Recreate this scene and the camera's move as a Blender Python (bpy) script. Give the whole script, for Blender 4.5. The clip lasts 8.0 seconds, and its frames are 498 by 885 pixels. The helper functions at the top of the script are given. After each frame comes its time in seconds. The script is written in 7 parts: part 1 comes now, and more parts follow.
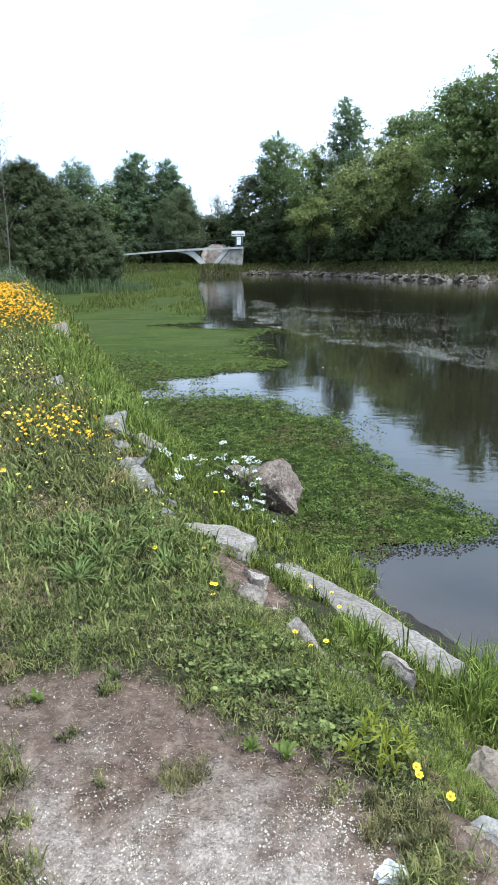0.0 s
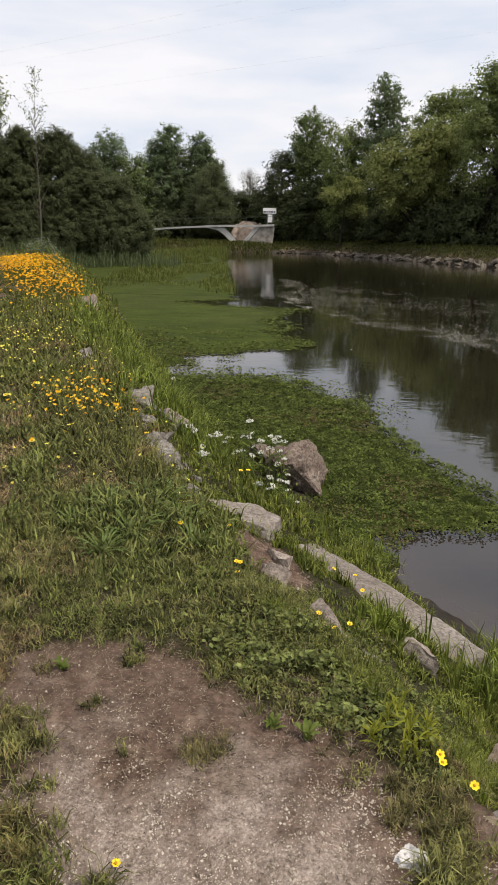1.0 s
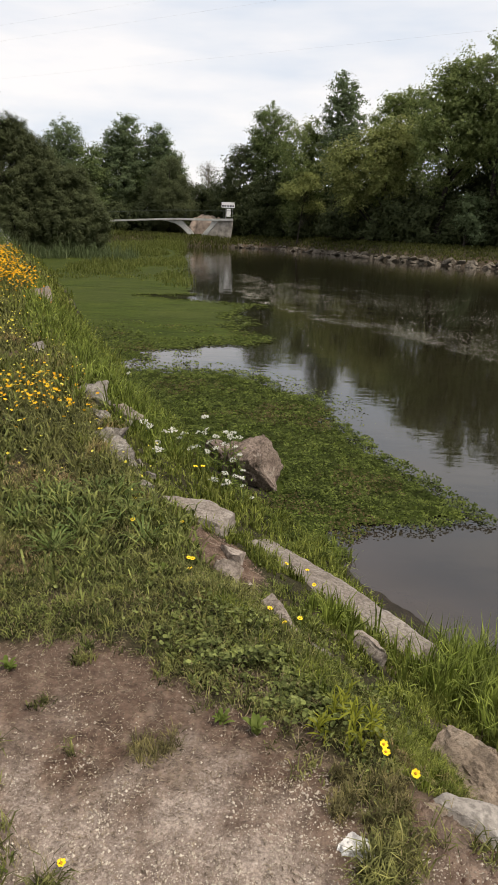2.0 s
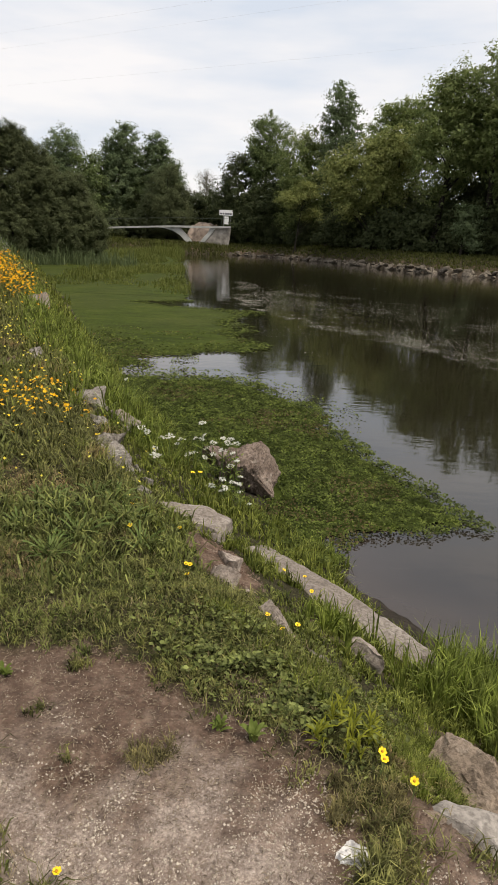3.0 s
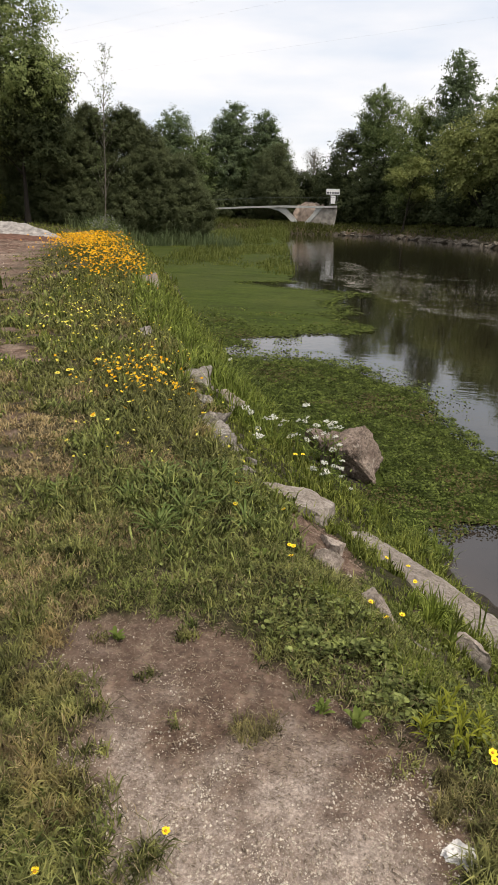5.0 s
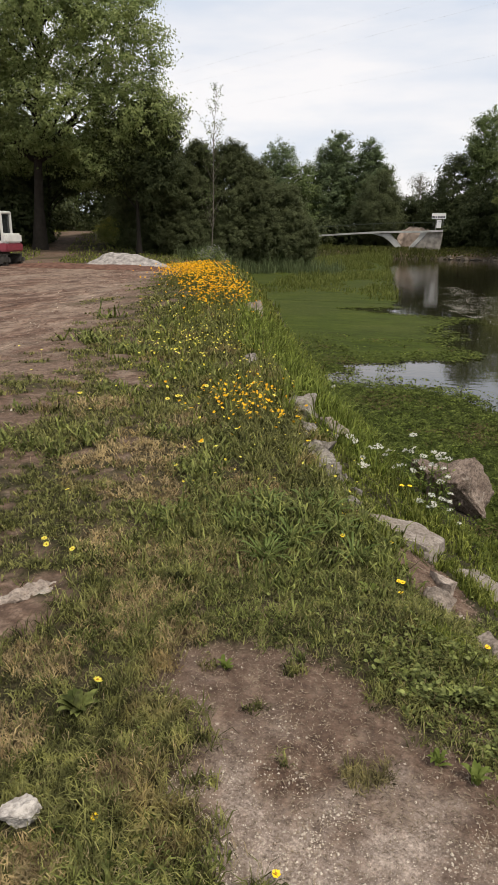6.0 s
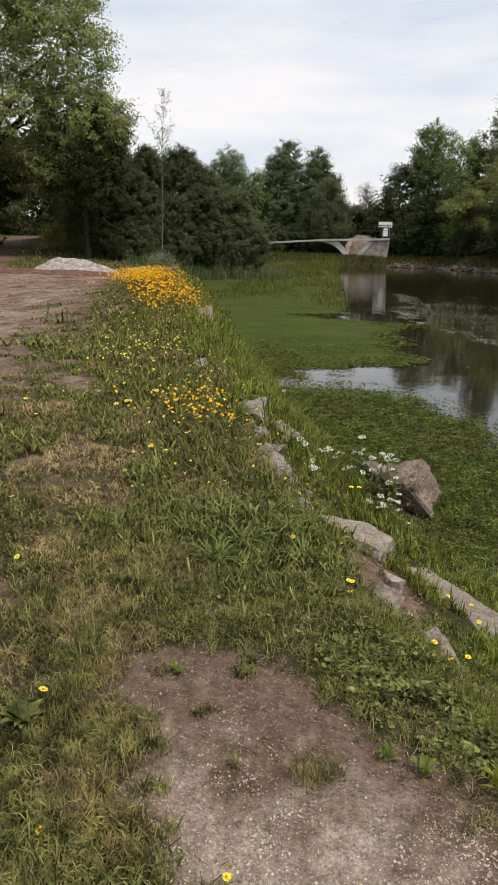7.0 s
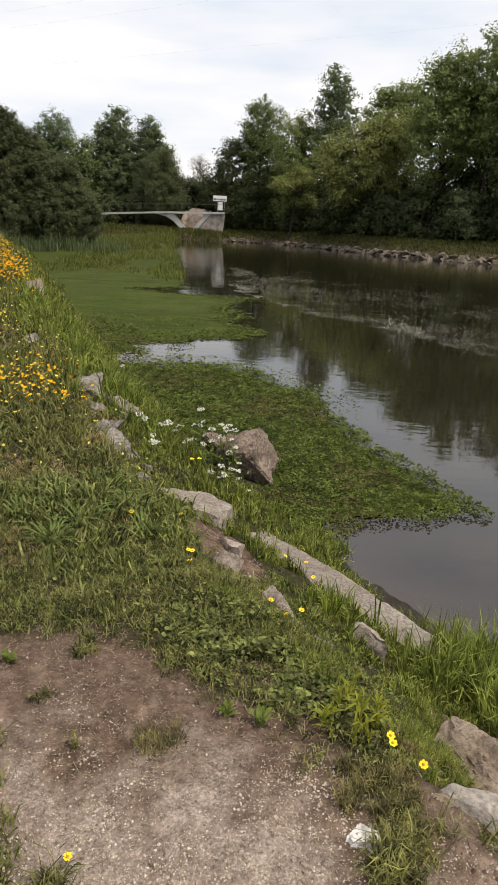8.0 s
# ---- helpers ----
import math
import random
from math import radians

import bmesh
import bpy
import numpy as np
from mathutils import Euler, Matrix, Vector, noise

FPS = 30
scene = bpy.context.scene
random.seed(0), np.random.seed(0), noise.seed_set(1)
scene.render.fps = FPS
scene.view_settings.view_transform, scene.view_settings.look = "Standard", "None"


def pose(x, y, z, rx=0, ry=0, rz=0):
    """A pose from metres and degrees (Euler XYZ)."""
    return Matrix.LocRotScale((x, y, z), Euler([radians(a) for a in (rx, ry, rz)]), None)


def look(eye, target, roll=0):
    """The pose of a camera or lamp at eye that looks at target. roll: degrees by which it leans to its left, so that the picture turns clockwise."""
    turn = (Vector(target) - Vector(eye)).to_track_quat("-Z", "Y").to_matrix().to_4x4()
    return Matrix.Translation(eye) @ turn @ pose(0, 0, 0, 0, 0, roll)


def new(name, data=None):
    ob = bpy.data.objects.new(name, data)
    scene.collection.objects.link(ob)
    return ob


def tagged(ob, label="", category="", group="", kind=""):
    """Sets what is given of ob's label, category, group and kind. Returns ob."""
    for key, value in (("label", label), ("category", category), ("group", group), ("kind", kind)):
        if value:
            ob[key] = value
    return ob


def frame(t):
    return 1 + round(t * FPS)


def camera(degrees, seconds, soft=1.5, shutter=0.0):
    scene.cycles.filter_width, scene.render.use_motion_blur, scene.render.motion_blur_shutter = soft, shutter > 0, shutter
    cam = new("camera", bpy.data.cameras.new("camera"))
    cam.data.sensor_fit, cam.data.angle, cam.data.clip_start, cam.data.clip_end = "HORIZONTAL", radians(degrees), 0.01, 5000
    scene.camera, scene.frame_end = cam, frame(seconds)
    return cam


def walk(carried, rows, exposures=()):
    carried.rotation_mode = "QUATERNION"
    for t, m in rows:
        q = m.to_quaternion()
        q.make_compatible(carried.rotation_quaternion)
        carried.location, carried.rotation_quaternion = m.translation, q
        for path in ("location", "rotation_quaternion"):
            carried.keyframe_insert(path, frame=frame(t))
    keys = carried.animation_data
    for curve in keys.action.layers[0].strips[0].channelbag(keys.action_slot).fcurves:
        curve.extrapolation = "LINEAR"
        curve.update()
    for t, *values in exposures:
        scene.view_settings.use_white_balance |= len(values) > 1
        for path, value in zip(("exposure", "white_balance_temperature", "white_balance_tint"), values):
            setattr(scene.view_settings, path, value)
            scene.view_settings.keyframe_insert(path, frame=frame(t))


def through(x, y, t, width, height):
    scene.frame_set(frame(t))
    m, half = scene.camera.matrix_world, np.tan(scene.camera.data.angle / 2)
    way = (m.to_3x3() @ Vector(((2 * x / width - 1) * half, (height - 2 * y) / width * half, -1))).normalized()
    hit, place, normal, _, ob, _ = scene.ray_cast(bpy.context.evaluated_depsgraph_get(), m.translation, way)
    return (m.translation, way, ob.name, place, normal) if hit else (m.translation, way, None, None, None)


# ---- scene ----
cam = camera(42.4, 8.0, 1.35)

PATH = [
    (0, (0.084, 0.037, 1.52), (0.109, 1.957, 0.96), -0.4),
    (0.5, (0.055, 0.04, 1.527), (0.017, 1.944, 0.915), 1.1),
    (1, (0.047, 0.061, 1.505), (0.003, 1.962, 0.884), 1.3),
    (1.5, (0.078, 0.052, 1.52), (0.144, 1.945, 0.88), 2.0),
    (3, (0.071, 0.054, 1.511), (0.166, 1.956, 0.9), 2.9),
    (3.5, (0.073, 0.061, 1.506), (0.185, 1.958, 0.88), 2.9),
    (4, (0.078, 0.056, 1.509), (0.209, 1.951, 0.882), 2.9),
    (4.5, (0.059, 0.052, 1.509), (0.132, 1.942, 0.859), 3.9),
    (5, (0.014, 0.063, 1.506), (-0.187, 1.935, 0.829), 2.3),
    (5.2, (-0.005, 0.058, 1.514), (-0.297, 1.919, 0.841), 2.0),
    (6.3, (-0.054, 0.065, 1.528), (-0.575, 1.908, 0.952), 0.8),
    (6.5, (-0.052, 0.064, 1.522), (-0.569, 1.914, 0.963), 1.0),
    (7, (-0.03, 0.071, 1.507), (-0.392, 1.947, 0.916), 1.4),
    (7.5, (0.006, 0.062, 1.509), (-0.12, 1.962, 0.897), 2.2),
    (8, (0.035, 0.073, 1.493), (0.148, 1.962, 0.846), 2.9),
]
walk(cam, [(t, look(eye, target, roll)) for t, eye, target, roll in PATH],
     [(0, 1.05, 5300, 4), (0.45, 0.09, 6300, 14), (1.0, 0.22, 6800, 14), (1.5, 0.3, 7000, 13), (2.8, 0.22, 7000, 13), (4.0, 0.24, 7000, 13), (4.5, 0.29, 7000, 13),
      (5.0, 0.32, 6900, 13), (6.3, 0.2, 6900, 13), (7.0, 0.22, 6900, 13), (7.5, 0.38, 6900, 13), (8, 0.34, 7000, 13)])

# ---- world, sun, exposure ----
world = bpy.data.worlds.new("overcast_sky")
scene.world = world
world.use_nodes = True
wn, wl = world.node_tree.nodes, world.node_tree.links
wn.clear()
w_out = wn.new("ShaderNodeOutputWorld")
w_bg = wn.new("ShaderNodeBackground")
w_sky = wn.new("ShaderNodeTexSky")
w_sky.sky_type, w_sky.sun_disc = "NISHITA", False
w_sky.sun_elevation, w_sky.sun_rotation = radians(62), radians(121)
w_sky.air_density, w_sky.dust_density = 1.0, 2.0
w_tc = wn.new("ShaderNodeTexCoord")
w_map = wn.new("ShaderNodeMapping")
w_map.inputs["Scale"].default_value = (1.2, 1.2, 5.5)
w_map.inputs["Rotation"].default_value = (0.05, 0.08, 0.3)
w_noise = wn.new("ShaderNodeTexNoise")
w_noise.inputs["Scale"].default_value, w_noise.inputs["Detail"].default_value = 2.1, 5
w_ramp = wn.new("ShaderNodeValToRGB")
w_ramp.color_ramp.elements[0].position, w_ramp.color_ramp.elements[0].color = 0.34, (6.3, 7.2, 8.4, 1)
w_ramp.color_ramp.elements[1].position, w_ramp.color_ramp.elements[1].color = 0.58, (8.8, 9.0, 9.3, 1)
w_mix = wn.new("ShaderNodeMixRGB")
w_mix.inputs[0].default_value = 0.86
w_bg.inputs["Strength"].default_value = 0.1
wl.new(w_tc.outputs["Generated"], w_map.inputs[0])
wl.new(w_map.outputs[0], w_noise.inputs["Vector"])
wl.new(w_noise.outputs["Fac"], w_ramp.inputs[0])
wl.new(w_sky.outputs[0], w_mix.inputs[1])
wl.new(w_ramp.outputs[0], w_mix.inputs[2])
wl.new(w_mix.outputs[0], w_bg.inputs["Color"])
wl.new(w_bg.outputs[0], w_out.inputs[0])

sun = new("sun", bpy.data.lights.new("sun", "SUN"))
sun.data.energy, sun.data.angle, sun.data.color = 2.7, radians(15), (1.0, 0.95, 0.86)
sun.matrix_world = look((20, -12, 44), (0, 0, 0))

WATER = -1.0


# ---- arithmetic of the plan ----
def vnoise(x, y, seed=0):
    x, y = np.asarray(x, float), np.asarray(y, float)
    xi, yi = np.floor(x), np.floor(y)
    fx, fy = x - xi, y - yi
    fx, fy = fx * fx * (3 - 2 * fx), fy * fy * (3 - 2 * fy)

    def h(a, b):
        v = np.sin(a * 127.1 + b * 311.7 + seed * 74.7) * 43758.5453
        return v - np.floor(v)
    return (h(xi, yi) * (1 - fx) + h(xi + 1, yi) * fx) * (1 - fy) + (h(xi, yi + 1) * (1 - fx) + h(xi + 1, yi + 1) * fx) * fy


def fbm(x, y, scale, seed=0, octaves=4):
    s, a, v = np.asarray(scale, float), 0.5, 0.0
    for i in range(octaves):
        v = v + a * (vnoise(np.asarray(x) * s, np.asarray(y) * s, seed + i * 13) * 2 - 1)
        s, a = s * 2.03, a * 0.5
    return v


def smooth(v, a, b):
    q = np.clip((v - a) / (b - a), 0, 1)
    return q * q * (3 - 2 * q)


def inside(x, y, poly):
    """Signed distance to a polygon, positive inside."""
    x, y = np.asarray(x, float), np.asarray(y, float)
    d = np.full(x.shape, 1e9)
    odd = np.zeros(x.shape, bool)
    for (ax, ay), (bx, by) in zip(poly, poly[1:] + poly[:1]):
        ex, ey = bx - ax, by - ay
        q = np.clip(((x - ax) * ex + (y - ay) * ey) / (ex * ex + ey * ey), 0, 1)
        d = np.minimum(d, np.hypot(x - ax - q * ex, y - ay - q * ey))
        with np.errstate(divide="ignore", invalid="ignore"):
            odd ^= ((ay > y) != (by > y)) & (x < ax + (y - ay) * ex / (ey if ey else 1e-9))
    return np.where(odd, d, -d)


EDGE_Y = [-30, 0, 1, 1.6, 2.4, 3, 3.7, 4.2, 4.7, 6.6, 9.5, 15.6, 25, 43, 75, 100]
EDGE_X = [2.5, 1.5, 1.22, 0.84, 0.34, 0.02, -0.25, -0.55, -0.85, -1.4, -2.7, -4.3, -7.2, -14, -24, -36]
WET_X = [4.2, 2.9, 2.6, 2.3, 2.02, 1.84, 1.54, 1.22, 1.0, 0.15, -1.0, -3.2, -6.0, -12, -20, -33]
FAR_X = [-80, -36, -22, -10, -3, 0.75, 6.7, 12.6, 16.6, 20.3, 23.6, 30, 45, 70, 200, 500]
FAR_Y = [90, 90, 89, 88.5, 88.5, 90, 88.8, 78.5, 67.2, 61, 58.4, 54, 46, 36, 0, -60]

PATH_BARE = [(-0.74, 2.03), (-0.5, 2.1), (-0.1, 2.0), (0.2, 1.86), (0.32, 1.74), (0.41, 1.63), (0.42, 1.35), (0.44, 1.18), (0.46, 0.8), (0.34, -0.2), (0.12, -1.6), (-0.3, -3.4),
             (-0.75, -3.5),
             (-0.52, -1.4), (-0.52, -0.2), (-0.50, 0.9), (-0.52, 1.34), (-0.60, 1.5), (-0.69, 1.66), (-0.76, 1.82), (-0.85, 1.96), (-0.82, 2.06)]
SIDE_BARE = [(-1.36, 2.30), (-1.62, 2.40), (-1.9, 2.3), (-2.6, 2.1), (-2.4, 1.4), (-1.75, 1.6), (-1.5, 1.85), (-1.38, 2.1)]
DIRT = [(-3.6, 4.6), (-4.6, 7.0), (-5.5, 9.5), (-8.6, 19), (-11.6, 29.5), (-17, 31.5), (-24, 28.5), (-60, 27), (-60, -20), (-6, -20), (-4.3, 1.0), (-3.7, 3.4)]
TRACK = [(-19, 31), (-22, 37), (-28, 48), (-33, 60), (-36, 70), (-39, 70), (-35, 58.5), (-29.4, 46.5), (-24.4, 38), (-21.5, 30)]


CORNER_BARE = [(0.47, 0.9), (0.48, 1.22), (0.53, 1.27), (0.64, 1.34), (0.60, 1.45), (0.72, 1.47), (0.86, 1.44), (1.1, 1.3), (1.0, 0.9), (0.55, 0.9)]
SLIP_BARE = [(-0.12, 3.52), (0.2, 3.5), (0.3, 3.15), (0.22, 2.9), (0.0, 3.05)]


def bare(x, y):
    """1 where the soil is worn bare, 0 under grass."""
    n = fbm(x, y, 5.0, 3) * 0.28 + fbm(x, y, 22.0, 8, 2) * 0.10
    a = smooth(inside(x, y, PATH_BARE) + n, -0.09, 0.09)
    a = np.maximum(a, np.maximum(smooth(0.10 - np.hypot(x - 0.105, y - 1.735), 0, 0.03), smooth(0.095 - np.hypot(x - 0.213, y - 1.676), 0, 0.03)))
    b = smooth(inside(x, y, SIDE_BARE) + n, -0.03, 0.07)
    b = np.maximum(b, smooth(np.maximum(inside(x, y, CORNER_BARE), inside(x, y, SLIP_BARE)) + n * 0.7, -0.03, 0.06))
    c = smooth(inside(x, y, DIRT) + fbm(x, y, 0.9, 5) * 1.5 + fbm(x, y, 3.5, 15) * 0.9, -0.2, 0.4)
    d = smooth(inside(x, y, TRACK) + fbm(x, y, 0.7, 6) * 0.8, -0.2, 0.4)
    rag = fbm(x, y, 9.0, 26, 3) * 0.3
    e = smooth(fbm(x, y, 1.7, 21) + rag, 0.36, 0.48) * 0.75 * (np.asarray(x) < -1.7)
    e = np.maximum(e, smooth(fbm(x, y, 2.6, 23) + rag + 0.35 * smooth(inside(x, y, DIRT), -1.6, 0.2), 0.3, 0.42) * (np.asarray(x) < -2.2))
    e = np.maximum(e, smooth(fbm(x, y, 3.4, 24) + rag + 0.3 * smooth(-np.asarray(x) - 0.28 * np.asarray(y), 0.9, 2.2), 0.26, 0.44) * 0.8 * (np.asarray(x) < -2.0) * (np.asarray(y) < 12))
    f = smooth(1.5 - np.abs(np.asarray(y) - np.interp(x, FAR_X, FAR_Y)) , 0, 0.6) * smooth(x, 0.5, 3) * 0.45
    return np.maximum.reduce([a, b, c, d, e, f])


def wheel_ruts(x, y):
    """1 along the wheel tracks pressed into the yard."""
    x, y = np.asarray(x, float), np.asarray(y, float)
    w = np.zeros(x.shape)
    for off in (-0.6, 1.1, 4.2, 5.9):
        mid = -6.3 - off - 0.18 * (y - 9) - 0.2 * np.sin(y * 0.3 + off)
        w = np.maximum(w, np.exp(-((x - mid + fbm(x, y, 0.8, 61) * 0.3) / 0.24) ** 2) * smooth(fbm(x, y, 0.45, 62 + int(off + 1)), -0.25, 0.1))
    return w


def land(x, y):
    """Height of the ground."""
    x, y = np.asarray(x, float), np.asarray(y, float)
    xe, xw = np.interp(y, EDGE_Y, EDGE_X), np.interp(y, EDGE_Y, WET_X)
    s = (x - xe) / (xw - xe) + fbm(x, y, 1.3, 2, 3) * 0.12
    zl = np.interp(s, [-0.45, -0.12, 0.08, 0.5, 0.85, 1.0, 1.6, 4], [0, -0.03, -0.19, -0.66, -0.93, -1.01, -1.25, -1.9])
    e = y - np.interp(x, FAR_X, FAR_Y)
    zr = np.interp(e, [-6, -1.5, 0, 1.6, 4, 12, 40, 200], [-2.2, -1.5, -1.05, -0.2, 0.35, 1.0, 1.3, 1.0])
    low = smooth(x, -20, -13) * smooth(-x, -3.5, -0.5)
    zr = zr * (1 - low) + np.interp(e, [-6, -1.5, 0, 0.8, 2.5, 4, 6, 12, 40, 200], [-2.2, -1.5, -1.05, -0.6, -0.1, 0.2, 0.1, 0.4, 1.3, 1.0]) * low
    z = np.maximum(zl, zr)
    near = np.exp(-((x + 1.2) / 45) ** 2 - ((y - 3) / 45) ** 2)
    z = z + fbm(x, y, 2.2, 1, 4) * 0.03 * near + fbm(x, y, 0.25, 9, 3) * 0.10 * (1 - np.exp(-np.hypot(x, y) / 14))
    hump = 0.24 * np.exp(-((x + 5.9) / 1.5) ** 2 - ((y - 17.5) / 3.2) ** 2)
    rise = smooth(y, 33, 62) * smooth(-x, 18, 29) * 1.75
    berm = 0.12 * np.exp(-((y - 28.2 + 0.1 * (x + 16)) / 0.7) ** 2) * smooth(-x, 9.5, 11) * smooth(x, -21, -19) * (0.7 + fbm(x, y, 1.7, 83))
    ruts = (fbm(x, y, 1.1, 31, 4) * 0.07 + fbm(x * 1.6 + y * 0.5, y * 0.25, 0.9, 36, 3) * 0.05 - 0.09 * wheel_ruts(x, y)) * smooth(inside(x, y, DIRT), 0.2, 1.5)
    heel = 0.03 * np.exp(-((x - 0.04) / 0.2) ** 2 - ((y - 3.4) / 0.12) ** 2)
    return z + hump + heel + rise + berm + ruts + fbm(x, y, 14, 4, 3) * 0.010 * (np.hypot(x, y) < 9)


# ---- mesh helpers ----
def mesh(name, verts, tris, smooth_faces=False):
    verts, tris = np.asarray(verts, np.float32), np.asarray(tris, np.int32)
    me = bpy.data.meshes.new(name)
    k = tris.shape[1]
    me.vertices.add(len(verts)), me.loops.add(tris.size), me.polygons.add(len(tris))
    me.vertices.foreach_set("co", verts.ravel())
    me.loops.foreach_set("vertex_index", tris.ravel())
    me.polygons.foreach_set("loop_start", np.arange(0, tris.size, k, dtype=np.int32))
    me.polygons.foreach_set("use_smooth", np.full(len(tris), smooth_faces))
    me.update(calc_edges=True)
    return me


def thing(name, data, material, label="", category="", group="", kind=""):
    ob = new(name, data)
    if data is not None and material is not None:
        data.materials.append(material)
    return tagged(ob, label, category, group, kind)


def part(name, data, material, parent, label=""):
    """One mesh (bmesh or mesh data) under a thing or a part."""
    if isinstance(data, bmesh.types.BMesh):
        me = bpy.data.meshes.new(name)
        data.to_mesh(me)
        data.free()
        data = me
    if material is not None and not data.materials:
        data.materials.append(material)
    ob = new(name, data)
    ob.parent = parent
    return tagged(ob, label)


def box(sx, sy, sz, x=0, y=0, z=0, bevel=0.01, rot=None):
    bm = bmesh.new()
    bmesh.ops.create_cube(bm, size=1)
    bmesh.ops.scale(bm, vec=(sx, sy, sz), verts=bm.verts)
    if bevel:
        bmesh.ops.bevel(bm, geom=bm.edges[:], offset=min(bevel, sx / 3, sy / 3, sz / 3), segments=2, affect="EDGES")
    if rot is not None:
        bmesh.ops.transform(bm, matrix=rot, verts=bm.verts)
    bmesh.ops.translate(bm, vec=(x, y, z), verts=bm.verts)
    return bm


def tube_arrays(points, radii, sides=7):
    """Vertices and triangles of a tube along points."""
    pts, radii = np.asarray(points, float), np.asarray(radii, float)
    d = np.gradient(pts, axis=0)
    d /= np.linalg.norm(d, axis=1)[:, None] + 1e-9
    ref = np.where(np.abs(d[:, 2:3]) > 0.9, [[1.0, 0, 0]], [[0, 0, 1.0]])
    u = np.cross(d, ref)
    u /= np.linalg.norm(u, axis=1)[:, None] + 1e-9
    v = np.cross(d, u)
    a = np.arange(sides) * 2 * np.pi / sides
    ring = pts[:, None] + radii[:, None, None] * (np.cos(a)[None, :, None] * u[:, None] + np.sin(a)[None, :, None] * v[:, None])
    n = len(pts)
    i, j = np.meshgrid(np.arange(n - 1), np.arange(sides), indexing="ij")
    p, q = i * sides + j, i * sides + (j + 1) % sides
    tris = np.concatenate([np.stack([p, q, q + sides], -1).reshape(-1, 3), np.stack([p, q + sides, p + sides], -1).reshape(-1, 3)])
    return ring.reshape(-1, 3), tris


def join_arrays(items):
    vs, fs, o = [], [], 0
    for v, f in items:
        vs.append(v), fs.append(f + o)
        o += len(v)
    return np.concatenate(vs), np.concatenate(fs)


def blades(base, height, width, lean, rng):
    """Grass blades, five vertices each: base points, heights, widths and leans as arrays."""
    n = len(base)
    a = rng.uniform(0, 2 * np.pi, n)
    b = a + np.pi / 2 + rng.normal(0, 0.5, n)
    out = np.stack([np.cos(a), np.sin(a), np.zeros(n)], 1)
    side = np.stack([np.cos(b), np.sin(b), np.zeros(n)], 1) * (width / 2)[:, None]
    up = np.array([0, 0, 1.0])
    mid = base + up * (height * 0.6 * np.cos(lean * 0.5))[:, None] + out * (height * 0.6 * np.sin(lean * 0.5))[:, None]
    tip = mid + up * (height * 0.4 * np.cos(lean * 1.5))[:, None] + out * (height * 0.4 * np.sin(lean * 1.5))[:, None]
    v = np.stack([base - side, base + side, mid - side * 0.8, mid + side * 0.8, tip], 1).reshape(-1, 3)
    f = np.array([[0, 1, 2], [1, 3, 2], [2, 3, 4]])[None] + (np.arange(n) * 5)[:, None, None]
    return v, f.reshape(-1, 3)


def leaves(centre, normal, length, width, rng, fold=0.25):
    """Pointed leaves folded along the midrib, six vertices each."""
    n = len(centre)
    normal = normal / (np.linalg.norm(normal, axis=1)[:, None] + 1e-9)
    r = rng.normal(size=(n, 3))
    d = r - normal * (r * normal).sum(1)[:, None]
    d /= np.linalg.norm(d, axis=1)[:, None] + 1e-9
    s = np.cross(normal, d)
    L, W = np.broadcast_to(length, n)[:, None], np.broadcast_to(width, n)[:, None]
    lift = normal * W * fold
    a, b = centre - d * L * 0.5, centre + d * L * 0.5
    p1, p2 = centre - d * L * 0.1 + s * W * 0.5 + lift, centre - d * L * 0.1 - s * W * 0.5 + lift
    v = np.stack([a, p1, b, p2], 1).reshape(-1, 3)
    f = np.array([[0, 1, 2], [0, 2, 3]])[None] + (np.arange(n) * 4)[:, None, None]
    return v, f.reshape(-1, 3)


def sprays(centre, normal, length, rng, along=None, slim=1.0):
    """Small three-cornered leaves for crowns, pointing along a given way."""
    n = len(centre)
    normal = normal / (np.linalg.norm(normal, axis=1)[:, None] + 1e-9)
    r = rng.normal(size=(n, 3)) + (0 if along is None else along * 1.6)
    d = r - normal * (r * normal).sum(1)[:, None]
    d /= np.linalg.norm(d, axis=1)[:, None] + 1e-9
    s = np.cross(normal, d)
    L = np.broadcast_to(length, n)[:, None]
    k = 1 / math.sqrt(slim)
    v = np.stack([centre - (d * 0.45 * k + s * 0.30 * k * slim) * L, centre - (d * 0.2 * k - s * 0.38 * k * slim) * L, centre + d * L * 0.6 * k], 1).reshape(-1, 3)
    return v, np.arange(n * 3).reshape(-1, 3)


def discs(centre, normal, radius, rng, sides=6, cup=0.2, notch=1.0):
    n = len(centre)
    normal = normal / (np.linalg.norm(normal, axis=1)[:, None] + 1e-9)
    r = rng.normal(size=(n, 3))
    d = r - normal * (r * normal).sum(1)[:, None]
    d /= np.linalg.norm(d, axis=1)[:, None] + 1e-9
    s = np.cross(normal, d)
    R = np.broadcast_to(radius, n)[:, None]
    ring = []
    for i in range(sides):
        a = 2 * np.pi * i / sides
        ring.append(centre + (d * np.cos(a) * 1.1 + s * np.sin(a) * 0.9) * R * (notch if i % 2 else 1) + normal * R * cup * (0.6 + 0.4 * (i % 2)))
    v = np.stack([centre] + ring, 1).reshape(-1, 3)
    f = np.array([[0, i + 1, (i + 1) % sides + 1] for i in range(sides)])[None] + (np.arange(n) * (sides + 1))[:, None, None]
    return v, f.reshape(-1, 3)


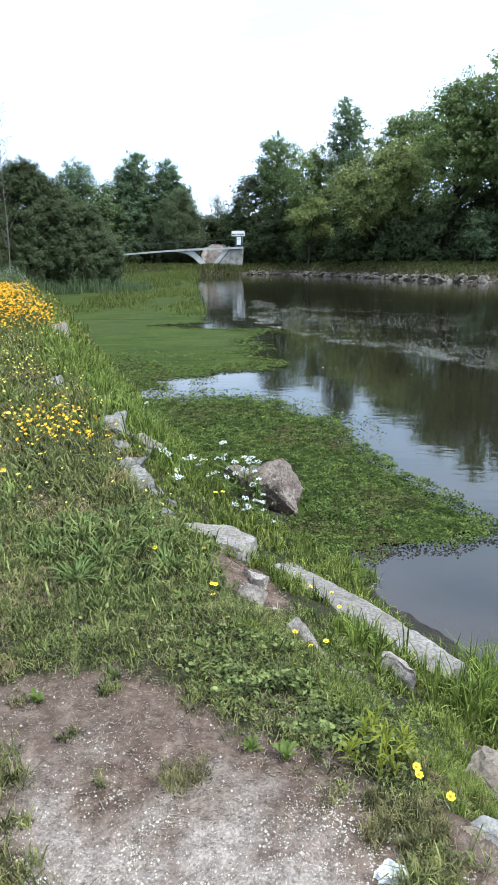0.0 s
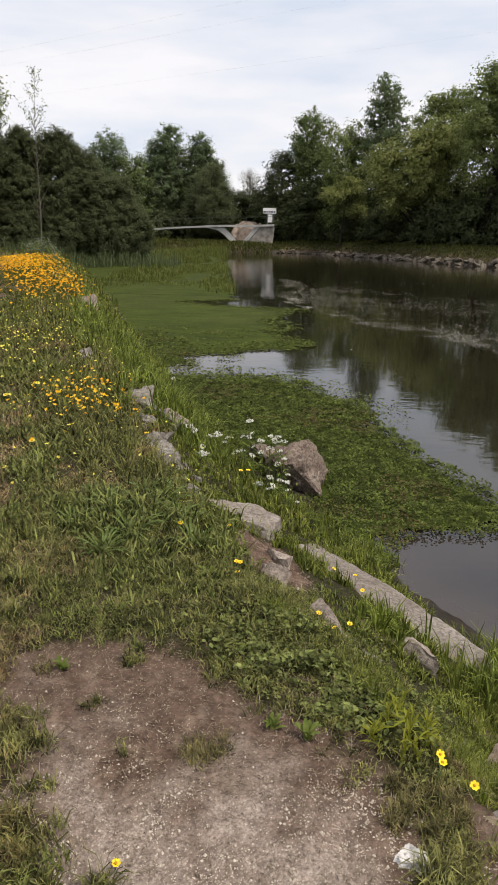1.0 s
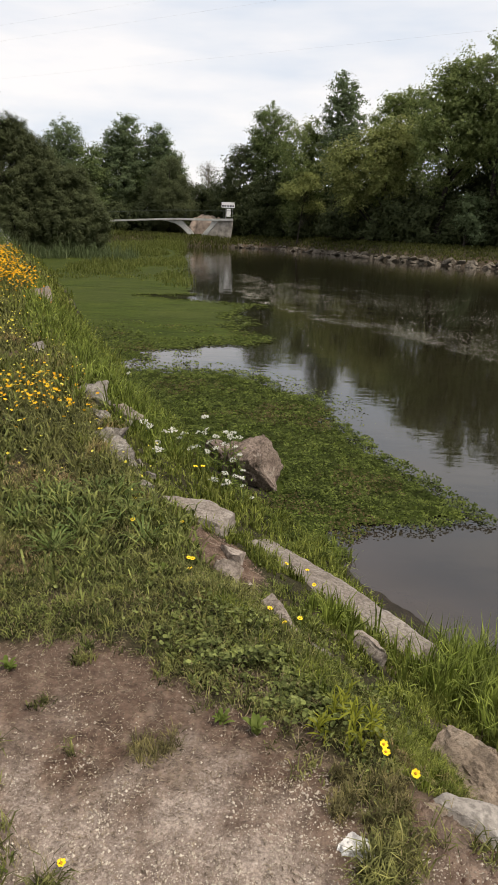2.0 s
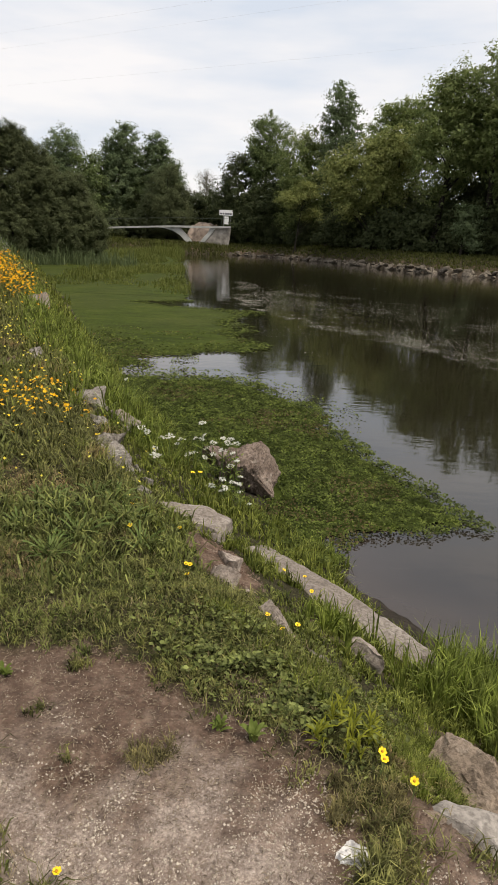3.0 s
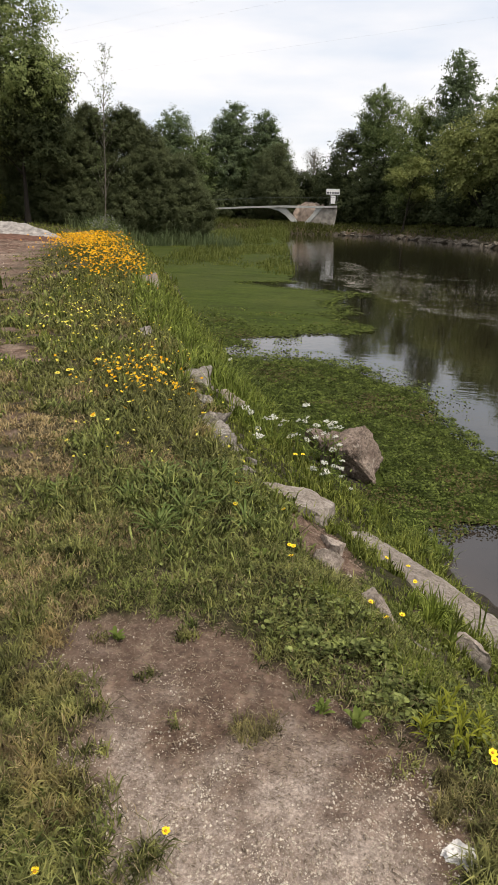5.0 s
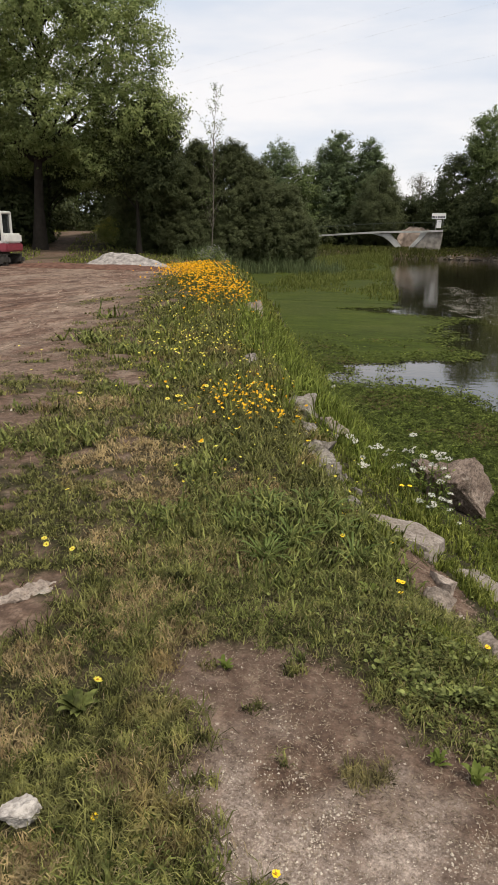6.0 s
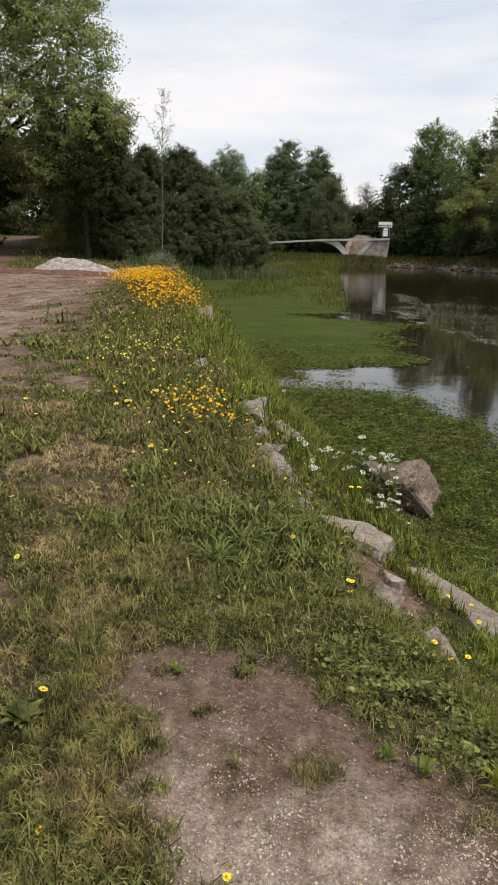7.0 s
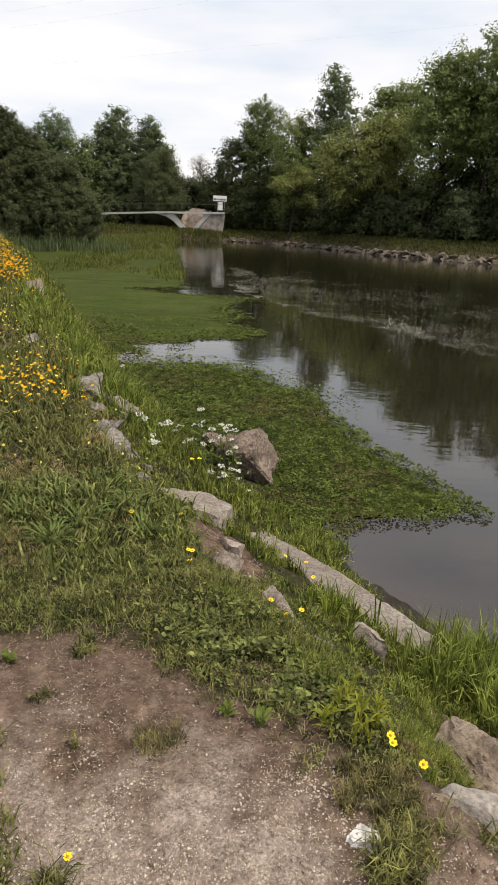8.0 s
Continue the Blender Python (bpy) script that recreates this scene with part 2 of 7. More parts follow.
# ---- materials ----
class Nodes:
    def __init__(self, name):
        self.m = bpy.data.materials.new(name)
        self.m.use_nodes = True
        self.t = self.m.node_tree
        self.b = self.t.nodes["Principled BSDF"]
        self.out = self.t.nodes["Material Output"]

    def add(self, kind, **inputs):
        n = self.t.nodes.new(kind)
        for k, v in inputs.items():
            n.inputs[k.replace("_", " ")].default_value = v
        return n

    def link(self, a, b):
        self.t.links.new(a, b)

    def position(self, own=False):
        if own:
            return self.add("ShaderNodeTexCoord").outputs["Object"]
        return self.add("ShaderNodeNewGeometry").outputs["Position"]

    def noise(self, scale, detail=4, rough=0.55, own=False, squash=None):
        n = self.add("ShaderNodeTexNoise", Scale=scale, Detail=detail, Roughness=rough)
        p = self.position(own)
        if squash:
            mp = self.add("ShaderNodeMapping", Scale=squash)
            self.link(p, mp.inputs[0])
            p = mp.outputs[0]
        self.link(p, n.inputs["Vector"])
        return n.outputs["Fac"]

    def ramp(self, fac, *stops):
        r = self.add("ShaderNodeValToRGB")
        e = r.color_ramp.elements
        while len(e) < len(stops):
            e.new(0.5)
        for el, (pos, col) in zip(e, stops):
            el.position = pos
            el.color = (*col, 1) if len(col) == 3 else col
        self.link(fac, r.inputs[0])
        return r.outputs[0]

    def mix(self, fac, a, b, mode="MIX"):
        n = self.add("ShaderNodeMixRGB")
        n.blend_type = mode
        for v, s in ((fac, n.inputs[0]), (a, n.inputs[1]), (b, n.inputs[2])):
            if isinstance(v, (int, float)):
                s.default_value = v
            elif isinstance(v, tuple):
                s.default_value = (*v, 1)
            else:
                self.link(v, s)
        return n.outputs[0]

    def attr(self, name):
        n = self.add("ShaderNodeAttribute")
        n.attribute_name = name
        return n.outputs["Fac"]

    def island(self):
        return self.add("ShaderNodeNewGeometry").outputs["Random Per Island"]

    def random(self):
        return self.add("ShaderNodeObjectInfo").outputs["Random"]

    def bump(self, height, strength=0.4, distance=0.01):
        n = self.add("ShaderNodeBump", Strength=strength, Distance=distance)
        self.link(height, n.inputs["Height"])
        self.link(n.outputs[0], self.b.inputs["Normal"])
        return n

    def done(self, colour=None, rough=0.8, spec=0.3, metal=0.0):
        if isinstance(colour, tuple):
            self.b.inputs["Base Color"].default_value = (*colour, 1)
        elif colour is not None:
            self.link(colour, self.b.inputs["Base Color"])
        if isinstance(rough, (int, float)):
            self.b.inputs["Roughness"].default_value = rough
        else:
            self.link(rough, self.b.inputs["Roughness"])
        self.b.inputs["Specular IOR Level"].default_value = spec
        self.b.inputs["Metallic"].default_value = metal
        return self.m

    def leafy(self, colour, through=0.35, rough=0.6, spec=0.1):
        """A leaf: gloss above, light let through."""
        self.done(colour, rough, spec)
        tr = self.add("ShaderNodeBsdfTranslucent")
        self.link(colour, tr.inputs["Color"])
        mx = self.add("ShaderNodeMixShader")
        mx.inputs[0].default_value = through
        self.link(self.b.outputs[0], mx.inputs[1])
        self.link(tr.outputs[0], mx.inputs[2])
        self.link(mx.outputs[0], self.out.inputs["Surface"])
        return self.m


def plain(name, colour, rough=0.6, spec=0.4, metal=0.0, vary=0.25, scale=6.0, bump=0.15):
    k = Nodes(name)
    dark = tuple(c * (1 - vary) for c in colour)
    light = tuple(min(1, c * (1 + vary)) for c in colour)
    c = k.ramp(k.noise(scale, 5, own=True), (0.3, dark), (0.7, light))
    k.bump(k.noise(scale * 9, 4, own=True), bump, 0.01)
    return k.done(c, rough, spec, metal)


def foliage(name, dark, mid, light, dry=None, patch=0.35, through=0.35, rough=0.6, tuft=0.0):
    k = Nodes(name)
    c = k.ramp(k.island(), (0.0, dark), (0.5, mid), (1.0, light))
    n = k.noise(patch, 3)
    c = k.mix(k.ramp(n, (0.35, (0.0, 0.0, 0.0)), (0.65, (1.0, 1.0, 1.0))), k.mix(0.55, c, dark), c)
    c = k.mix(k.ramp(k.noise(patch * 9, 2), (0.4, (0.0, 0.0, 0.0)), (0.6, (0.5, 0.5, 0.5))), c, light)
    if dry:
        k2 = k.noise(1.9, 4)
        c = k.mix(k.ramp(k2, (0.57, (0.0, 0.0, 0.0)), (0.69, (0.8, 0.8, 0.8))), c, k.mix(k.island(), dry, tuple(v * 0.6 for v in dry)))
    # Tuft noise puts dark gaps and bright tips into the blade colour.
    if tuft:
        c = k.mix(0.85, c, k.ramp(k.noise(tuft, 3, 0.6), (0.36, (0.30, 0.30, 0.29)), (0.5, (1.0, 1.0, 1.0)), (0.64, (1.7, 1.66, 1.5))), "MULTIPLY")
    return k.leafy(c, through, rough)


def stone(name, dark, light, lichen=(0.42, 0.41, 0.37), spec=0.25, relief=0.7):
    k = Nodes(name)
    n = k.noise(3.5, 6, 0.62, own=True)
    c = k.ramp(n, (0.3, dark), (0.68, light))
    c = k.mix(k.ramp(k.noise(38, 5, 0.7, own=True), (0.42, (0.0, 0.0, 0.0)), (0.6, (0.75, 0.75, 0.75))), c, tuple(v * 0.5 for v in dark))
    c = k.mix(k.ramp(k.noise(9, 5, 0.7, own=True), (0.58, (0.0, 0.0, 0.0)), (0.66, (0.6, 0.6, 0.6))), c, lichen)
    v = k.add("ShaderNodeHueSaturation")
    mp = k.add("ShaderNodeMapRange", To_Min=0.85, To_Max=1.15)
    k.link(k.random(), mp.inputs[0]), k.link(mp.outputs[0], v.inputs["Value"]), k.link(c, v.inputs["Color"])
    b = k.add("ShaderNodeMath")
    b.operation = "MULTIPLY_ADD"
    b.inputs[1].default_value = 0.5
    k.link(k.noise(60, 6, 0.7, own=True), b.inputs[0]), k.link(k.noise(11, 6, 0.65, own=True), b.inputs[2])
    k.bump(b.outputs[0], relief, 0.03)
    return k.done(v.outputs[0], 0.88, spec)


def ground_material():
    k = Nodes("ground_soil")
    n1, n2, n3 = k.noise(1.4, 5), k.noise(14, 6, 0.65), k.noise(120, 4, 0.7)
    soil = k.ramp(n2, (0.3, (0.06, 0.038, 0.028)), (0.5, (0.130, 0.086, 0.062)), (0.68, (0.238, 0.170, 0.127)))
    soil = k.mix(k.ramp(n1, (0.4, (0.0, 0.0, 0.0)), (0.62, (0.55, 0.55, 0.55))), soil, (0.13, 0.09, 0.07))
    pale = k.ramp(n3, (0.3, (0.15, 0.119, 0.096)), (0.5, (0.312, 0.252, 0.21)), (0.72, (0.53, 0.45, 0.385)))
    pale = k.mix(k.ramp(k.noise(7, 6, 0.7), (0.5, (0.0, 0.0, 0.0)), (0.62, (0.8, 0.8, 0.8))), pale, k.mix(0.5, pale, (0.38, 0.315, 0.265)))
    soil = k.mix(k.mix(1.0, k.attr("gravel"), k.ramp(k.noise(4.5, 5, 0.7), (0.36, (0.4, 0.4, 0.4)), (0.56, (1.0, 1.0, 1.0))), "MULTIPLY"), soil, pale)
    red = k.ramp(k.noise(1.6, 7, 0.7, squash=(1.3, 0.4, 1.0)), (0.32, (0.055, 0.031, 0.023)), (0.5, (0.125, 0.077, 0.056)), (0.66, (0.24, 0.175, 0.135)))
    red = k.mix(k.ramp(k.noise(0.5, 6, 0.6, squash=(1.2, 0.5, 1.0)), (0.47, (0.0, 0.0, 0.0)), (0.58, (0.6, 0.6, 0.6))), red, k.ramp(k.noise(9, 5, 0.7), (0.35, (0.16, 0.115, 0.085)), (0.65, (0.28, 0.22, 0.175))))
    red = k.mix(k.mix(1.0, k.attr("rut"), (0.9, 0.9, 0.9), "MULTIPLY"), red, k.ramp(k.noise(18, 5, 0.7), (0.35, (0.17, 0.13, 0.10)), (0.65, (0.30, 0.24, 0.19))))
    red = k.mix(0.85, red, k.ramp(k.noise(4.0, 6, 0.75, squash=(1.4, 0.35, 1.0)), (0.38, (0.5, 0.48, 0.46)), (0.5, (1.0, 1.0, 1.0)), (0.62, (1.5, 1.48, 1.45))), "MULTIPLY")
    soil = k.mix(k.attr("dirt"), soil, red)
    soil = k.mix(0.6, soil, k.ramp(k.noise(17, 6, 0.72), (0.36, (0.6, 0.57, 0.55)), (0.5, (1.0, 1.0, 1.0)), (0.64, (1.38, 1.37, 1.36))), "MULTIPLY")
    soil = k.mix(0.55, soil, k.ramp(k.noise(55, 6, 0.75), (0.34, (0.5, 0.47, 0.44)), (0.5, (1.0, 1.0, 1.0)), (0.66, (1.4, 1.38, 1.35))), "MULTIPLY")
    soil = k.mix(k.ramp(k.noise(2.6, 6, 0.62), (0.56, (0.0, 0.0, 0.0)), (0.64, (0.3, 0.3, 0.3))), soil, (0.36, 0.29, 0.23))
    # Soil under grass is near black: shade between blades put into its colour.
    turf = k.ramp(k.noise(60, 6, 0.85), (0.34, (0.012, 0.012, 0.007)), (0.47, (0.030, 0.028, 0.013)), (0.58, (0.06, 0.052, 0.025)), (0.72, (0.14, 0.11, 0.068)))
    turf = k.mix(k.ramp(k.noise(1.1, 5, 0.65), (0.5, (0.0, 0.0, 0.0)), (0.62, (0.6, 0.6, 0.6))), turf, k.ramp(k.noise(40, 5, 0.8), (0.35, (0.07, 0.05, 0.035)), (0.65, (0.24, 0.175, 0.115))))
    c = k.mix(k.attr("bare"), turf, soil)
    c = k.mix(k.attr("mud"), c, k.ramp(n2, (0.3, (0.02, 0.017, 0.013)), (0.7, (0.055, 0.045, 0.035))))
    h = k.add("ShaderNodeMath")
    h.operation = "MULTIPLY_ADD"
    h.inputs[1].default_value = 0.35
    k.link(n3, h.inputs[0]), k.link(k.noise(26, 6, 0.7), h.inputs[2])
    k.bump(h.outputs[0], 0.8, 0.031)
    return k.done(c, 0.95, 0.15)


def water_material():
    k = Nodes("river_water")
    c = k.ramp(k.noise(0.25, 3), (0.35, (0.0105, 0.0092, 0.0047)), (0.65, (0.017, 0.015, 0.0082)))
    c = k.mix(k.attr("shallow"), c, k.ramp(k.noise(1.3, 4), (0.35, (0.036, 0.028, 0.024)), (0.65, (0.047, 0.037, 0.033))))
    fine = k.noise(6.0, 3, 0.5, squash=(0.42, 1.0, 1.0))
    swell = k.noise(1.2, 2, 0.5, squash=(0.6, 0.8, 1.0))
    riffle = k.ramp(k.attr("riffle"), (0.0, (0.0, 0.0, 0.0)), (1.0, (1.0, 1.0, 1.0)))
    rip = k.noise(3.2, 5, 0.75, squash=(0.5, 1.0, 1.0))
    b1 = k.add("ShaderNodeBump", Strength=0.13, Distance=0.03)
    k.link(swell, b1.inputs["Height"])
    b2 = k.add("ShaderNodeBump", Strength=0.07, Distance=0.02)
    k.link(fine, b2.inputs["Height"]), k.link(b1.outputs[0], b2.inputs["Normal"])
    b3 = k.add("ShaderNodeBump", Distance=0.06)
    k.link(riffle, b3.inputs["Strength"]), k.link(rip, b3.inputs["Height"]), k.link(b2.outputs[0], b3.inputs["Normal"])
    k.link(b3.outputs[0], k.b.inputs["Normal"])
    k.b.inputs["IOR"].default_value = 1.5
    return k.done(c, 0.03, 0.5)


def algae_material():
    k = Nodes("duckweed_carpet")
    c = k.ramp(k.noise(1.6, 5, 0.6, squash=(0.5, 1, 1)), (0.3, (0.025, 0.037, 0.005)), (0.5, (0.041, 0.057, 0.008)), (0.75, (0.068, 0.083, 0.014)))
    c = k.mix(k.ramp(k.noise(0.35, 3), (0.42, (0.0, 0.0, 0.0)), (0.62, (0.4, 0.4, 0.4))), c, (0.047, 0.053, 0.015))
    c = k.mix(0.8, c, k.ramp(k.noise(7, 6, 0.75), (0.36, (0.65, 0.68, 0.65)), (0.5, (1.0, 1.0, 1.0)), (0.64, (1.35, 1.3, 1.35))), "MULTIPLY")
    c = k.mix(k.ramp(k.noise(70, 3), (0.5, (0.0, 0.0, 0.0)), (0.7, (0.5, 0.5, 0.5))), c, (0.02, 0.035, 0.008))
    k.bump(k.noise(50, 4), 0.5, 0.01)
    return k.done(c, 0.9, 0.08)


MAT_GROUND = ground_material()
MAT_WATER = water_material()
MAT_ALGAE = algae_material()
# Wide dark-to-light range imitates shaded gaps and lit tips besides blade tone.
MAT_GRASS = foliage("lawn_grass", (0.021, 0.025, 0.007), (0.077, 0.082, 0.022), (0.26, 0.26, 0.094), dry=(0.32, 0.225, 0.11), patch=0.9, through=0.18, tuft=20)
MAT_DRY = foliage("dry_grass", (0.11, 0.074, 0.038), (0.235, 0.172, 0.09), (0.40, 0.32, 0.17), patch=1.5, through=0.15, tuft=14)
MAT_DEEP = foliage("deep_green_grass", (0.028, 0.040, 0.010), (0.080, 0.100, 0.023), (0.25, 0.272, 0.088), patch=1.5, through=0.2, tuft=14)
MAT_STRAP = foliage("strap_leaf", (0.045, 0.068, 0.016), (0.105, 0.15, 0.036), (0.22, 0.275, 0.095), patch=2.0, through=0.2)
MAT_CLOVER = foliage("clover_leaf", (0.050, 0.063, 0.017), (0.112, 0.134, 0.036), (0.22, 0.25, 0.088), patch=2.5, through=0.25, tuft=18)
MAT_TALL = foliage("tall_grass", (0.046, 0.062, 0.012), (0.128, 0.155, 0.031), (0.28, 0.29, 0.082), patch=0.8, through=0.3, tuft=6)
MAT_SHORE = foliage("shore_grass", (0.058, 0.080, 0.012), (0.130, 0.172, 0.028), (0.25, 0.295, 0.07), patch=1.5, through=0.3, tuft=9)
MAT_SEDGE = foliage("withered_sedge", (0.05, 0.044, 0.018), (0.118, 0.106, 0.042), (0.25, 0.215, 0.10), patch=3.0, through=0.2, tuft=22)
MAT_YARD_TREE = foliage("yard_tree_leaf", (0.095, 0.13, 0.046), (0.23, 0.29, 0.10), (0.43, 0.48, 0.20), patch=0.25, through=0.55)
MAT_YARD_SOIL = foliage("yard_clod", (0.07, 0.04, 0.03), (0.15, 0.095, 0.07), (0.28, 0.22, 0.175), patch=1.0, through=0.0, rough=0.95)
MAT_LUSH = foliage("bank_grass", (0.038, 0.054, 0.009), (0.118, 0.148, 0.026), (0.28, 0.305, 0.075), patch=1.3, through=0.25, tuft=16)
MAT_REED = foliage("marsh_grass", (0.060, 0.080, 0.016), (0.104, 0.128, 0.026), (0.175, 0.185, 0.052), patch=0.3)
MAT_FAR_GRASS = foliage("far_grass", (0.042, 0.052, 0.013), (0.075, 0.086, 0.022), (0.125, 0.128, 0.038), patch=0.2)
MAT_TALL_REED = foliage("tall_reed", (0.055, 0.078, 0.030), (0.088, 0.118, 0.048), (0.14, 0.17, 0.08), patch=0.3)
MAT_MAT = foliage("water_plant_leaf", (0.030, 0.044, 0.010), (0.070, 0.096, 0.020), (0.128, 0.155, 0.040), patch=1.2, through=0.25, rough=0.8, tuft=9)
MAT_BRONZE = foliage("bronze_leaf", (0.06, 0.045, 0.02), (0.10, 0.075, 0.03), (0.12, 0.10, 0.04), patch=1.0, through=0.2)
MAT_WEED = foliage("weed_leaf", (0.075, 0.105, 0.02), (0.15, 0.195, 0.04), (0.25, 0.295, 0.085), patch=2.5)
MAT_LIME = foliage("lime_leaf", (0.14, 0.155, 0.018), (0.235, 0.25, 0.028), (0.34, 0.345, 0.05), patch=2.0)
MAT_TREE = foliage("tree_leaf", (0.054, 0.080, 0.029), (0.122, 0.168, 0.058), (0.23, 0.28, 0.11), patch=0.3, through=0.45)
MAT_TREE_LIGHT = foliage("pale_tree_leaf", (0.095, 0.118, 0.034), (0.205, 0.236, 0.07), (0.36, 0.38, 0.14), patch=0.35, through=0.5)
MAT_TREE_MID = foliage("mid_tree_leaf", (0.080, 0.112, 0.036), (0.185, 0.235, 0.074), (0.32, 0.37, 0.14), patch=0.3, through=0.5)
MAT_TREE_DARK = foliage("shrub_leaf", (0.036, 0.048, 0.021), (0.067, 0.084, 0.036), (0.115, 0.134, 0.058), patch=0.35, through=0.4)
MAT_OLIVE = foliage("willow_leaf", (0.064, 0.078, 0.034), (0.100, 0.120, 0.053), (0.155, 0.175, 0.085), patch=0.3, through=0.5)
MAT_TREE_BLUE = foliage("poplar_leaf", (0.066, 0.094, 0.046), (0.125, 0.17, 0.078), (0.21, 0.26, 0.13), patch=0.35, through=0.45)
MAT_PALE_TWIG = foliage("pale_twig_leaf", (0.14, 0.15, 0.12), (0.20, 0.21, 0.17), (0.27, 0.28, 0.23), patch=0.4, through=0.4)
MAT_BARK = plain("tree_bark", (0.028, 0.023, 0.018), 0.9, 0.2, scale=4, bump=0.6)
MAT_PALE_BARK = plain("pale_bark", (0.16, 0.14, 0.115), 0.85, 0.2, scale=4, bump=0.4)
MAT_STONE = stone("bank_stone", (0.25, 0.20, 0.165), (0.46, 0.40, 0.34))
MAT_SLAB = stone("slab_stone", (0.20, 0.165, 0.135), (0.33, 0.29, 0.25), lichen=(0.35, 0.32, 0.29), relief=0.35)
MAT_STONE_GREY = stone("grey_stone", (0.15, 0.13, 0.108), (0.44, 0.40, 0.35), lichen=(0.64, 0.62, 0.57), relief=1.0)
MAT_STONE_BROWN = stone("brown_boulder", (0.14, 0.10, 0.078), (0.36, 0.285, 0.23), lichen=(0.42, 0.36, 0.30), relief=1.0)
MAT_STONE_WHITE = stone("white_stone", (0.58, 0.55, 0.52), (0.82, 0.8, 0.77), lichen=(0.84, 0.82, 0.8))
MAT_PALE_ROCK = stone("pale_rock", (0.30, 0.265, 0.23), (0.46, 0.425, 0.38), lichen=(0.53, 0.5, 0.46), relief=0.5)
MAT_PITTED = stone("pitted_stone", (0.40, 0.36, 0.32), (0.66, 0.62, 0.57), lichen=(0.7, 0.67, 0.62))
MAT_STONE_TAN = stone("tan_rock", (0.22, 0.165, 0.12), (0.42, 0.335, 0.255), lichen=(0.40, 0.33, 0.26))
MAT_RIPRAP = stone("riprap_stone", (0.06, 0.05, 0.037), (0.28, 0.24, 0.19), lichen=(0.36, 0.32, 0.26))
MAT_CONCRETE = plain("bridge_concrete", (0.42, 0.42, 0.40), 0.85, 0.2, vary=0.3, scale=0.9, bump=0.4)
MAT_WORN_CONCRETE = plain("worn_concrete", (0.29, 0.265, 0.235), 0.9, 0.2, vary=0.55, scale=1.1, bump=0.6)
MAT_SAND = plain("pale_sand", (0.27, 0.25, 0.23), 0.95, 0.1, vary=0.45, scale=5, bump=0.9)
MAT_RED_SOIL = plain("red_soil", (0.12, 0.066, 0.048), 0.95, 0.1, vary=0.5, scale=4, bump=0.9)
MAT_EARTH = plain("pinkish_earth", (0.27, 0.215, 0.175), 0.95, 0.1, vary=0.5, scale=1.5, bump=0.9)
MAT_YELLOW = plain("yellow_petal", (0.80, 0.58, 0.02), 0.6, 0.3, vary=0.12, scale=60, bump=0.0)
MAT_ORANGE = foliage("orange_petal", (0.62, 0.25, 0.008), (0.78, 0.38, 0.012), (0.82, 0.50, 0.02), patch=2.0, through=0.3)
MAT_GOLD = foliage("golden_petal", (0.70, 0.31, 0.01), (0.80, 0.43, 0.015), (0.82, 0.57, 0.04), patch=2.0, through=0.3)
MAT_PALE_YELLOW = foliage("pale_yellow_petal", (0.62, 0.52, 0.06), (0.75, 0.65, 0.08), (0.8, 0.74, 0.15), patch=2.0, through=0.3)
MAT_CENTRE = plain("flower_centre", (0.45, 0.22, 0.02), 0.8, 0.2, scale=80)
MAT_WHITE_PETAL = plain("white_petal", (0.60, 0.60, 0.53), 0.7, 0.2, vary=0.05, scale=60, bump=0.0)
MAT_STEM = plain("green_stem", (0.10, 0.14, 0.04), 0.7, 0.3, scale=30)
MAT_STRAW = foliage("dead_straw", (0.16, 0.12, 0.065), (0.25, 0.195, 0.11), (0.36, 0.29, 0.17), patch=2.0, through=0.1)
MAT_PEBBLE = foliage("pebble", (0.17, 0.132, 0.10), (0.37, 0.31, 0.245), (0.66, 0.59, 0.49), patch=3.0, through=0.0, rough=0.85)
# Pale leaf bits whose colour also imitates sky glints on the ripples.
MAT_FLOAT_GLINT = foliage("floating_leaf_glint", (0.18, 0.17, 0.12), (0.36, 0.35, 0.27), (0.55, 0.54, 0.46), patch=0.5, through=0.1)
MAT_DEBRIS = foliage("soil_debris", (0.08, 0.06, 0.045), (0.18, 0.135, 0.098), (0.34, 0.275, 0.20), patch=3.0, through=0.0, rough=0.9)


# ---- ground, one sheet ----
def graded(a0, a1, step, far0, far1, grow=1.09):
    v = list(np.arange(a0, a1 + step / 2, step))
    s, p = step, a1
    while p < far1:
        s *= grow
        p += s
        v.append(p)
    s, p = step, a0
    while p > far0:
        s *= grow
        p -= s
        v.insert(0, p)
    return np.array(v)


def sheet(xs, ys, height):
    X, Y = np.meshgrid(xs, ys)
    Z = height(X, Y)
    n, m = len(ys), len(xs)
    i, j = np.meshgrid(np.arange(n - 1), np.arange(m - 1), indexing="ij")
    p = (i * m + j).ravel()
    return X, Y, np.stack([X.ravel(), Y.ravel(), Z.ravel()], 1), np.stack([p, p + 1, p + m + 1, p + m], 1)


def attribute(me, name, values):
    a = me.attributes.new(name, "FLOAT", "POINT")
    a.data.foreach_set("value", np.asarray(values, np.float32).ravel())


X, Y, V, F = sheet(graded(-2.4, 2.0, 0.04, -900, 900, 1.065), np.unique(np.concatenate([graded(0.9, 5.5, 0.04, -300, 1500, 1.07), np.arange(44, 92, 0.9)])), land)
me = mesh("ground", V, F, True)
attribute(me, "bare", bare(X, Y))
